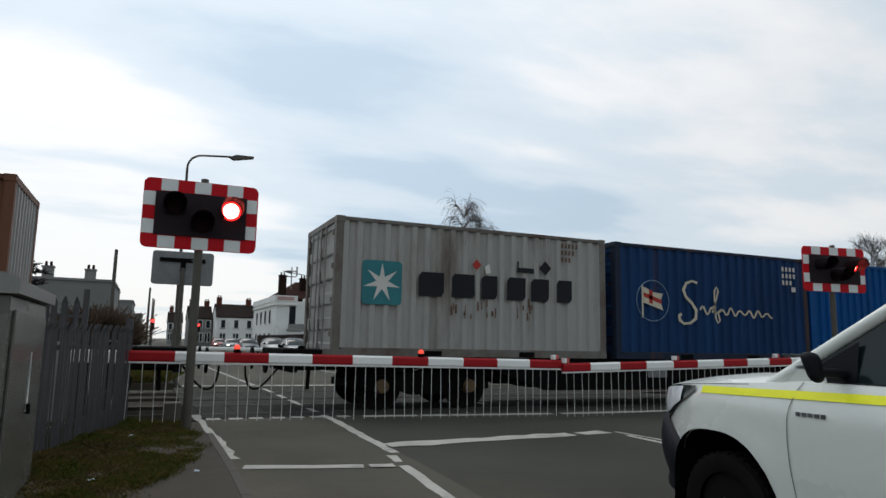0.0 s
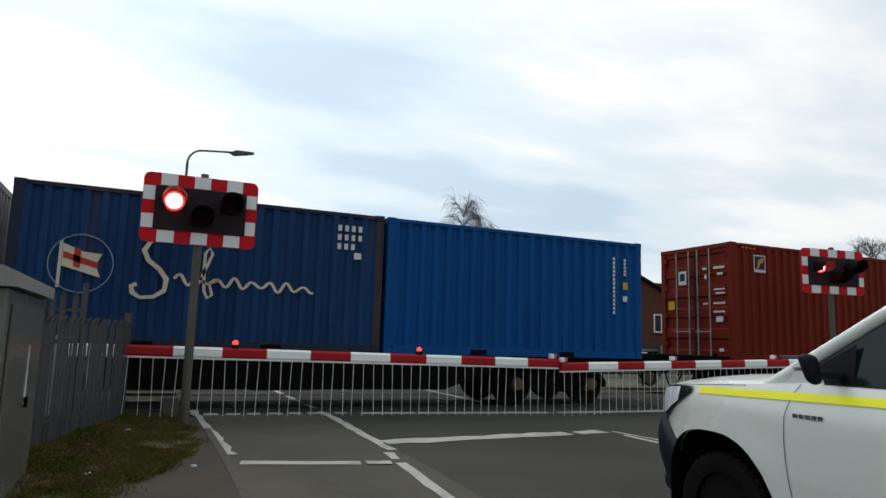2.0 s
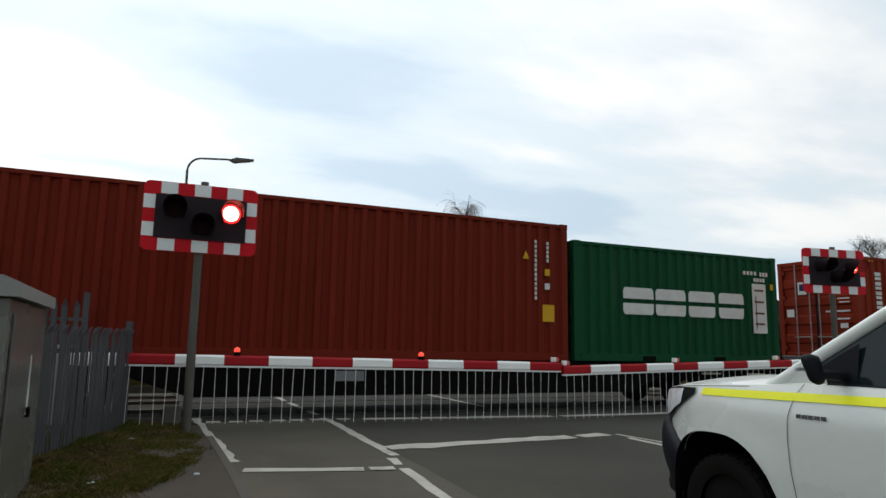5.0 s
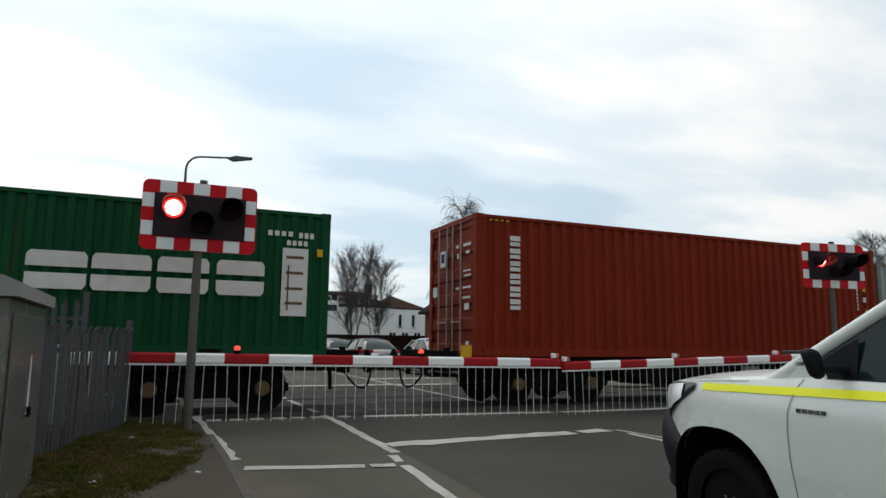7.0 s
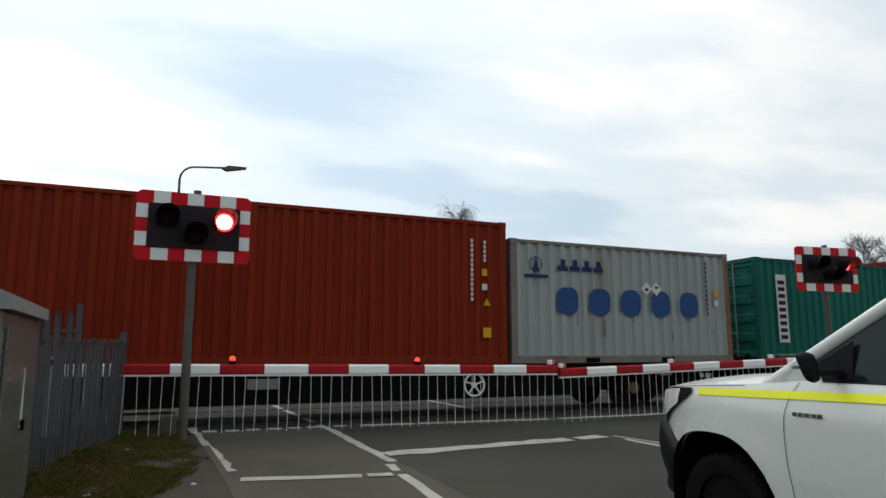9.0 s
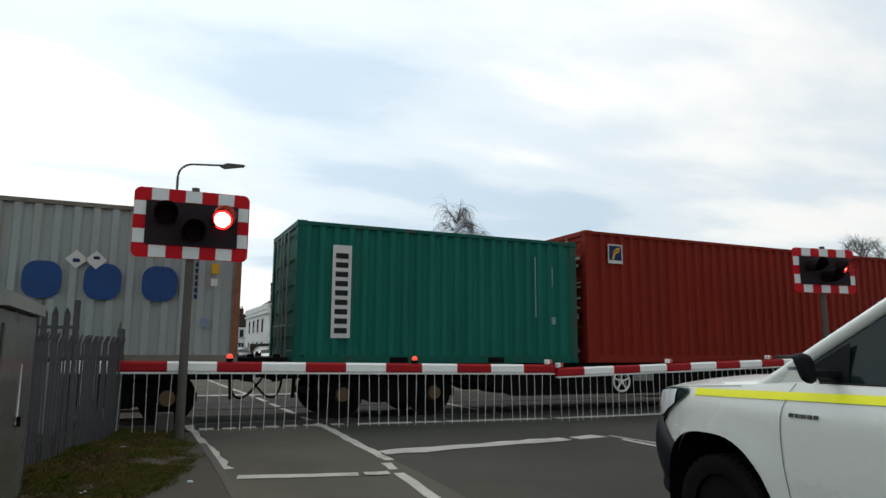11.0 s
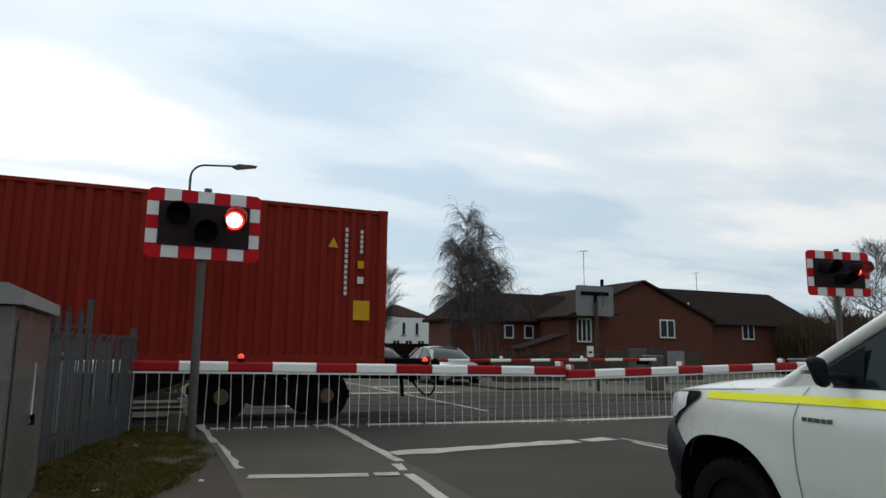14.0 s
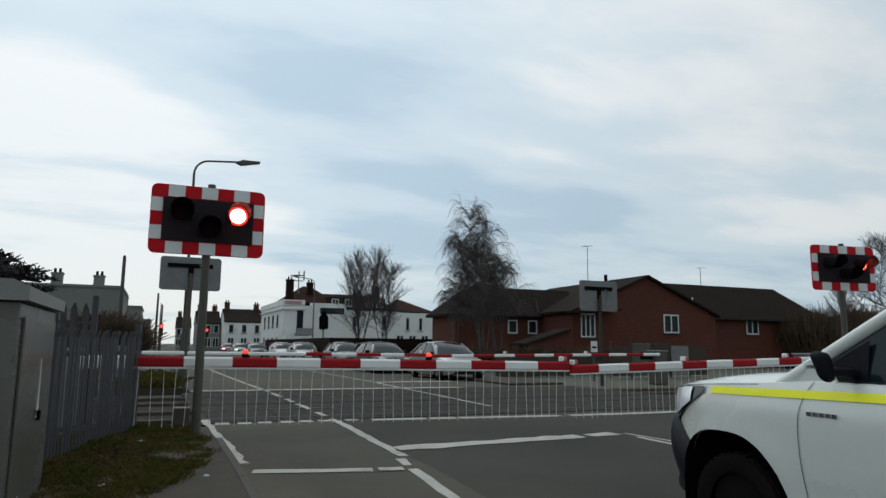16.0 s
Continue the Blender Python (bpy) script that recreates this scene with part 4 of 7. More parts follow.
def ribbon(pts, w):
    """A flat stroke of varying width through pts, as quads."""
    left, right = [], []
    for i, (x, z) in enumerate(pts):
        a, b = pts[max(0, i - 1)], pts[min(len(pts) - 1, i + 1)]
        d = Vector((b[0] - a[0], b[1] - a[1])).normalized()
        ww = w * (0.55 + 0.45 * abs(d.y))
        left.append((x - d.y * ww / 2, z + d.x * ww / 2))
        right.append((x + d.y * ww / 2, z - d.x * ww / 2))
    return [[left[i], left[i + 1], right[i + 1], right[i]] for i in range(len(pts) - 1)]


def container(u0, length, height, colour, label, frame_colour=None, doors=True, plain_end=None):
    """A shipping container; local x along the train from its left end, y from its near side inwards, z from its floor."""
    c = thing("shipping_container", label, "shipping container", (u0, YF, ZD), 0, "containers on the train")
    fc = frame_colour or colour
    W, L, H, pw = 2.438, length, height, 0.15
    for x in (0, L - pw):
        for y in (0, W - pw):
            part("corner_post", box(B(), x, y, 0.118, x + pw, y + pw, H - 0.118, 0.01), fc, c)
    cast = mesh_of("corner_casting", box(B(), 0, 0, 0, 0.178, 0.162, 0.118, 0.008), fc)
    for x in (-0.004, L - 0.174):
        for y in (-0.004, W - 0.158):
            for z in (0, H - 0.118):
                p = part("corner_casting", cast, None, c)
                p.location = (x, y, z)
    for y in (0.004, W - 0.064):
        part("bottom_rail", box(B(), 0.178, y, 0.0, L - 0.178, y + 0.06, 0.155, 0.006), fc, c)
        part("top_rail", box(B(), 0.178, y, H - 0.085, L - 0.178, y + 0.06, H - 0.012, 0.006), fc, c)
    part("side_panel", corrugated(B(), 0.15, L - 0.15, 0.012, 0.155, H - 0.085, -1), colour, c)
    part("side_panel", corrugated(B(), 0.15, L - 0.15, W - 0.012, 0.155, H - 0.085, 1), colour, c)
    if length < 7:
        for x in (L / 2 - 1.22, L / 2 + 0.86):
            # solid dark box in place of the shade inside an open pocket
            part("fork_pocket_panel", box(B(), x, -0.003, 0.012, x + 0.36, 0.05, 0.115), M["dark"], c, "dark panel for the shaded forklift pocket")
    part("roof_panel", box(B(), 0.01, 0.06, H - 0.06, L - 0.01, W - 0.06, H - 0.02), colour, c)
    part("floor", box(B(), 0.05, 0.05, 0.10, L - 0.05, W - 0.05, 0.15), M["dark"], c)
    part("end_panel", corrugated_y(B(), 0.15, W - 0.15, L - 0.012, 0.11, H - 0.1, 1), plain_end or colour, c)
    for x in (0.0, L - 0.12):
        part("end_sill", box(B(), x, 0.18, 0.0, x + 0.12, W - 0.18, 0.118), fc, c)
        part("end_header", box(B(), x, 0.18, H - 0.11, x + 0.12, W - 0.18, H - 0.005), fc, c)
    if doors:
        for k in (0, 1):
            y0 = 0.155 + k * 1.066
            d = part("door", ribbed_door(y0, y0 + 1.06, 0.03, 0.12, H - 0.12), colour, c)
            for j in range(4):
                z = 0.35 + j * (H - 0.7) / 3
                part("hinge", box(B(), -0.012, (y0 - 0.02 if k == 0 else y0 + 0.98), z, 0.03, (y0 + 0.10 if k == 0 else y0 + 1.08), z + 0.09), fc, d)
            for yb in (y0 + 0.54 - 0.36 * k, y0 + 0.95 - 0.33 * k):
                part("locking_bar", tube(B(), (-0.016, yb, 0.10), (-0.016, yb, H - 0.10), 0.017, 0.017, 8), BARMAT, d)
            part("door_handle", box(B(), -0.040, y0 + 0.50 - 0.36 * k, 0.69, -0.018, y0 + 1.03 - 0.33 * k, 0.715), BARMAT, d)
            part("door_seal", box(B(), 0.004, y0 + (1.040 if k == 0 else 0.0), 0.13, 0.020, y0 + (1.06 if k == 0 else 0.02), H - 0.13), M["blackplastic"], d, "black rubber seal")
    else:
        part("end_panel", corrugated_y(B(), 0.15, W - 0.15, 0.012, 0.11, H - 0.1, -1), colour, c)
    return c


P_GREY = mat("container_grey", (0.345, 0.338, 0.310), 0.55, 0, 0.10, 1.6, 25, 0.06, (1, 1, 0.22), (0.125, 0.095, 0.07), 0.60)
P_GREYF = mat("container_grey_frame", (0.15, 0.14, 0.12), 0.6, 0, 0.2, 3, 30, 0.08, (1, 1, 1), (0.09, 0.055, 0.04), 0.52)
P_NAVY = paint("container_deep_blue", (0.012, 0.044, 0.122), 0.67, 0.14)
P_NAVYF = paint("container_blue_frame", (0.022, 0.030, 0.050), 0.60)
P_BLUE = paint("container_bright_blue", (0.003, 0.068, 0.230), 0.75)
P_RED = paint("container_oxide_red", (0.152, 0.0160, 0.0068), 0.74)
P_RED2 = paint("container_rust_red", (0.192, 0.0205, 0.0065), 0.74)
P_RED3 = paint("container_dark_red", (0.215, 0.0205, 0.0120), 0.78)
P_GREEN = paint("container_dark_green", (0.006, 0.062, 0.024), 0.70)
P_COSCO = mat("container_pale_grey", (0.295, 0.325, 0.310), 0.55, 0, 0.08, 1.6, 25, 0.06, (1, 1, 0.22), (0.24, 0.22, 0.18), 0.60)
P_COSCOF = mat("container_pale_frame", (0.17, 0.15, 0.12), 0.6, 0, 0.2, 3, 30, 0.08, (1, 1, 1), (0.11, 0.07, 0.05), 0.54)
P_SEA = paint("container_sea_green", (0.012, 0.132, 0.100), 0.70)
P_SEAF = paint("container_sea_green_frame", (0.010, 0.095, 0.072), 0.62)
P_BROWN = paint("container_brown", (0.16, 0.075, 0.045), 0.66)
P_PALE = mat("container_end_pale", (0.30, 0.29, 0.27), 0.6, 0, 0.15, 2, 30, 0.1)

TRAIN = []
c = container(-14.25, 12.192, 2.743, P_BROWN, "brown shipping container with a pale weathered end", plain_end=P_PALE)
TRAIN.append(c)

# grey container with a star emblem
c = container(3.045, 6.058, STD, P_GREY, "weathered grey shipping container with black lettering and a star emblem", P_GREYF)
TRAIN.append(c)
decal(c, "emblem_square", "teal", [rounded(0.52, 0.96, 1.31, 1.79, 0.08)], "teal emblem square")
star = []
for k in range(14):
    a, r = radians(90 + k * 360 / 14), (0.37 if k % 2 == 0 else 0.12)
    star.append((0.915 + r * math.cos(a), 1.375 + r * math.sin(a)))
decal(c, "emblem_star", "white", [star], "white seven-pointed star", 1)
for x0, x1 in ((1.66, 2.19), (2.36, 2.86), (3.01, 3.37), (3.60, 4.03), (4.17, 4.60), (4.79, 5.17)):
    decal(c, "lettering_bar", "black", [[(x0, 1.16), (x1 - 0.06, 1.16), (x1, 1.24), (x1, 1.63), (x0 + 0.06, 1.63), (x0, 1.55)]])
decal(c, "placard", "red", [[(2.80, 1.84), (2.90, 1.95), (3.00, 1.84), (2.90, 1.73)]], "faded red diamond placard")
decal(c, "placard_remnant", "white", [[(3.08, 1.80), (3.18, 1.88), (3.22, 1.70), (3.12, 1.66)]])
decal(c, "small_lettering", "black", [rect(3.83, 1.84, 3.87, 1.97), rect(3.83, 1.74, 4.23, 1.84)])
decal(c, "diamond_mark", "black", [[(4.37, 1.87), (4.51, 2.02), (4.65, 1.87), (4.51, 1.71)]], "black diamond mark")
decal(c, "faded_code", "rust", [rect(4.91 + 0.09 * i, 2.33 - 0.15 * j, 4.96 + 0.09 * i, 2.43 - 0.15 * j) for j in range(3) for i in range(5 - j)])
rr = random.Random(4)
decal(c, "rust_stains", "rust", [[(x, z), (x + w, z + 0.01), (x + w * 0.8, z + h), (x, z + h * 0.9)] for x, z, w, h in [(rr.uniform(2.3, 4.3), rr.uniform(0.72, 1.02), rr.uniform(0.012, 0.05), rr.uniform(0.08, 0.22)) for _ in range(22)]])

# deep blue container with a flag roundel and cream script
c = container(9.372, 6.058, STD, P_NAVY, "dirty deep blue shipping container with a cream script and flag roundel", P_NAVYF)
TRAIN.append(c)
rg = B()
ring(rg, (1.03, -FRONT, 1.31), "y", 0.46, 0.010, 36, 4)
part("roundel", rg, INK["ring"], c, "thin pale roundel")
decal(c, "flag", "cream", [[(0.76, 1.26), (1.32, 1.10), (1.24, 1.30), (1.32, 1.48), (1.06, 1.50), (0.76, 1.62)], rect(0.71, 0.92, 0.755, 1.66)], "cream flag on a pole")
decal(c, "flag_cross", "red", [[(0.77, 1.39), (1.27, 1.24), (1.27, 1.34), (0.77, 1.49)], [(0.92, 1.26), (1.02, 1.23), (1.02, 1.53), (0.92, 1.57)]], "red cross of the flag", 1)
sw = [(2.36, 1.78), (2.20, 1.82), (2.02, 1.76), (1.93, 1.60), (2.00, 1.44), (2.18, 1.30), (2.30, 1.14), (2.28, 0.95), (2.12, 0.84), (1.92, 0.82), (1.80, 0.90), (1.78, 1.00), (1.86, 1.04)]
decal(c, "script_swash", "cream", ribbon(sw, 0.085), "bold cream swash stroke", joined=True)
wave = [(2.42 + 0.026 * k, 1.16 + 0.095 * math.sin(k * 0.55) * (0.7 + 0.3 * math.sin(k * 0.21)) - 0.0007 * k) for k in range(91)]
decal(c, "script_stroke", "cream", ribbon(wave, 0.055), "wavy cream script stroke", joined=True)
loop = [(2.80, 1.10), (2.92, 1.40), (3.00, 1.62), (2.95, 1.72), (2.88, 1.62), (2.88, 1.30), (2.90, 0.98), (2.96, 0.86), (3.03, 0.92), (2.98, 1.10), (3.12, 1.18)]
decal(c, "script_loop", "cream", ribbon(loop, 0.05), joined=True)
decal(c, "small_code", "white", [rect(5.16 + 0.13 * i, 2.23 - 0.17 * j, 5.23 + 0.13 * i, 2.34 - 0.17 * j) for j in range(3) for i in range(4 - (j == 2))] + [rect(5.48, 1.72, 5.62, 1.84)])

# bright blue container
c = container(15.507, 6.058, STD, P_BLUE, "clean bright blue shipping container with small white codes")
TRAIN.append(c)
decal(c, "side_code", "white", column(5.26, 0.06, 2.22, 0.94, 14))
decal(c, "side_code", "white", column(5.56, 0.06, 2.20, 1.80, 5))
decal(c, "hazard_patch", "yellow", [rect(5.53, 1.52, 5.66, 1.68)])
decal(c, "small_plate", "white", [rect(5.53, 1.25, 5.65, 1.37)])

# small white markings on a container's door end: from, to across the near leaf, bottom and top
DOOR_TEXT = [(0.20, 0.56, 2.26, 2.32), (0.78, 0.92, 2.26, 2.32), (0.26, 0.44, 2.10, 2.16), (0.78, 0.86, 2.03, 2.14), (0.20, 0.55, 1.73, 1.765), (0.20, 0.50, 1.63, 1.665),
             (0.20, 0.58, 1.38, 1.425), (0.76, 0.92, 1.38, 1.425), (0.22, 0.58, 1.17, 1.215), (0.28, 0.50, 0.94, 1.07), (0.28, 0.42, 0.22, 0.30)]


def door_labels(c, patch="yellow"):
    for y0, y1, z0, z1 in DOOR_TEXT:
        decal(c, "door_label", "white", [rect(y0, z0, y1, z1)], end=1, layer=4)
    decal(c, "door_emblem", "white", [rect(1.48, 1.92, 1.76, 2.28)], "small square emblem plate", end=1, layer=4)
    decal(c, "door_emblem_mark", "navy", [rect(1.53, 2.02, 1.71, 2.22)], end=1, layer=5)
    decal(c, "door_patch", patch, [rect(1.92, 1.28, 2.16, 1.50)], end=1, layer=4)


def codes40(c, dx=0.0):
    decal(c, "side_code", "white", column(11.37 + dx, 0.055, 2.50, 1.22, 13))
    decal(c, "side_code", "white", column(11.66 + dx, 0.055, 2.48, 2.02, 5))
    decal(c, "small_patch", "yellow", [rect(11.62 + dx, 1.76, 11.74 + dx, 1.90)])
    decal(c, "small_plate", "white", [rect(11.62 + dx, 1.47, 11.74 + dx, 1.60)])


def f_logo(c, x):
    decal(c, "emblem_plate", "white", [rect(x, 2.19, x + 0.40, 2.62)])
    decal(c, "emblem_field", "navy", [rect(x + 0.03, 2.26, x + 0.37, 2.59)], "", 1)
    decal(c, "emblem_swoosh", "yellow", [[(x + 0.10, 2.27), (x + 0.15, 2.27), (x + 0.20, 2.40), (x + 0.32, 2.46), (x + 0.33, 2.50), (x + 0.14, 2.42)], [(x + 0.10, 2.44), (x + 0.22, 2.53), (x + 0.35, 2.56), (x + 0.30, 2.50), (x + 0.20, 2.47)]], "yellow swoosh", 2)


# long oxide red container
c = container(24.317, 12.192, HC, P_RED, "long oxide-red high-cube shipping container with a small square emblem")
TRAIN.append(c)
f_logo(c, 0.74)
codes40(c)
decal(c, "warning_triangle", "yellow", [[(11.08, 2.09), (11.24, 2.09), (11.16, 2.27)]])
decal(c, "warning_patch", "yellow", [rect(11.56, 0.80, 11.85, 1.15)])
decal(c, "header_marks", "yellow", [rect(0.35 + 0.13 * k, 2.76, 0.42 + 0.13 * k, 2.79) for k in range(4)])
door_labels(c)

# dark green container
c = container(36.671, 6.058, STD, P_GREEN, "dark green shipping container with bold white lettering")
TRAIN.append(c)
for k, (x0, x1) in enumerate(((1.29, 2.14), (2.20, 3.08), (3.17, 3.98), (4.10, 4.90))):
    w = x1 - x0
    shape = [[(x0 + 0.05, 1.03), (x1 - 0.05, 1.03), (x1, 1.10), (x1, 1.28), (x0, 1.28), (x0, 1.10)], [(x0, 1.38), (x1, 1.38), (x1, 1.56), (x1 - 0.05, 1.63), (x0 + 0.05, 1.63), (x0, 1.56)]]
    decal(c, "lettering_bar", "white", shape)
decal(c, "code_line", "white", [rect(4.93 + 0.12 * k, 2.12, 5.01 + 0.12 * k, 2.21) for k in range(4)] + [rect(5.48 + 0.1 * k, 2.10, 5.55 + 0.1 * k, 2.20) for k in range(3)] + [rect(5.27 + 0.1 * k, 1.96, 5.34 + 0.1 * k, 2.05) for k in range(4)])
decal(c, "notice_panel", "white", [rect(5.20, 0.70, 5.66, 1.91)], "tall white notice panel")
decal(c, "notice_marks", "rust", [rect(5.27, z, 5.58, z + 0.05) for z in (1.72, 1.44, 1.16, 0.90)] + [rect(5.30, 0.80, 5.33, 1.60)], "", 1)
decal(c, "small_patch", "yellow", [rect(5.82, 1.78, 5.92, 1.92)])

# long rust red container with a column of white lettering
c = container(45.717, 12.192, HC, P_RED2, "long rust-red high-cube shipping container with an upright row of white lettering")
TRAIN.append(c)
for k in range(6):
    z = 2.47 - k * 0.262
    decal(c, "lettering_bar", "white", [rect(0.78, z - 0.10, 1.02, z), rect(0.78, z - 0.21, 1.02, z - 0.13)])
codes40(c)
decal(c, "warning_triangle", "yellow", [[(11.65, 1.16), (11.81, 1.16), (11.73, 1.31)]])
decal(c, "warning_patch", "yellow", [rect(11.64, 0.52, 11.82, 0.72)])
decal(c, "header_marks", "yellow", [rect(0.3 + 0.13 * k, 2.76, 0.37 + 0.13 * k, 2.79) for k in range(4)])
door_labels(c, "white")

# pale grey container with blue lettering
c = container(58.016, 6.058, STD, P_COSCO, "pale grey shipping container with blue block lettering and rusty frame", P_COSCOF)
TRAIN.append(c)
for k in range(5):
    x = 1.09 + k * 0.845
    decal(c, "lettering_bar", "blue", [rounded(x + 0.02, 1.02, x + 0.56, 1.60, 0.2)])
decal(c, "small_lettering", "navy", [rect(1.14 + 0.31 * k, 1.96, 1.40 + 0.31 * k, 2.06) for k in range(4)] + [rect(1.22 + 0.31 * k, 2.06, 1.34 + 0.31 * k, 2.20) for k in range(4)])
rg = B()
ring(rg, (0.60, -FRONT, 2.07), "y", 0.15, 0.010, 28, 4)
part("emblem_ring", rg, INK["navy"], c, "small blue ring emblem")
decal(c, "emblem_spire", "navy", [[(0.53, 1.93), (0.67, 1.93), (0.60, 2.24)], rect(0.31, 1.78, 0.90, 1.85)])
decal(c, "placard", "white", [[(3.36, 1.65), (3.52, 1.80), (3.68, 1.65), (3.52, 1.50)], [(3.64, 1.65), (3.80, 1.80), (3.96, 1.65), (3.80, 1.50)]], "pale diamond placards", 1)
decal(c, "placard_mark", "navy", [rect(3.47, 1.60, 3.57, 1.66), rect(3.76, 1.66, 3.85, 1.71)], "", 2)
decal(c, "side_code", "navy", column(5.30, 0.05, 2.36, 1.05, 12))
decal(c, "small_patch", "yellow", [rect(5.56, 1.52, 5.68, 1.70)])
decal(c, "small_plate", "white", [rect(5.56, 1.31, 5.67, 1.44)])
decal(c, "small_plate", "ring", [rect(5.42, 0.62, 5.56, 0.76)])
decal(c, "rust_patch", "orange_rust", [[(5.93, 0.14), (6.05, 0.13), (6.05, 2.44), (5.97, 2.46), (5.95, 1.6)]], "rusty corner post")
decal(c, "rust_stains", "rust", [[(x, z), (x + w, z), (x + w * 0.7, z + h), (x + w * 0.3, z + h)] for x, z, w, h in ((2.3, 0.55, 0.05, 0.35), (1.6, 0.8, 0.03, 0.25), (3.1, 0.9, 0.03, 0.10), (4.2, 0.5, 0.04, 0.18))])

# sea green container
c = container(65.02, 6.058, STD, P_SEA, "sea-green shipping container with an upright white name panel", P_SEAF)
TRAIN.append(c)
decal(c, "name_panel", "white", [rect(0.66, 0.46, 1.02, 2.17)], "upright white panel")
decal(c, "panel_bars", "black", [rect(0.72, 2.02 - 0.172 * k - 0.10, 0.96, 2.02 - 0.172 * k) for k in range(9)], "", 1)
decal(c, "pale_streaks", "ring", [rect(5.0, 0.95, 5.03, 2.2), rect(5.4, 0.8, 5.5, 0.95), rect(5.42, 1.6, 5.45, 2.0)])

# last long red container
c = container(71.34, 12.192, HC, P_RED3, "long dark red high-cube shipping container at the end of the train")
TRAIN.append(c)
f_logo(c, 0.60)
codes40(c)
decal(c, "warning_triangle", "yellow", [[(11.05, 2.12), (11.24, 2.12), (11.15, 2.31)]])
decal(c, "warning_patch", "yellow", [rect(11.56, 0.80, 11.87, 1.16)])
door_labels(c)

# wagons
WHEELS = []
WR = 0.46


def wheelset_mesh():
    bm = B()
    tube(bm, (0, -0.95, 0), (0, 0.95, 0), 0.075, 0.075, 12)
    for s in (-0.75, 0.75):
        tube(bm, (0, s - 0.055, 0), (0, s + 0.055, 0), WR, WR - 0.01, 28)
        tube(bm, (0, s - 0.09, 0), (0, s + 0.09, 0), 0.13, 0.13, 14)
        for k in range(4):
            a = math.pi / 2 * k
            tube(bm, (0.25 * math.cos(a), s - 0.062, 0.25 * math.sin(a)), (0.25 * math.cos(a), s + 0.062, 0.25 * math.sin(a)), 0.045, 0.045, 8)
    return mesh_of("wheelset", bm, M["wheel"], True)


WSM = wheelset_mesh()


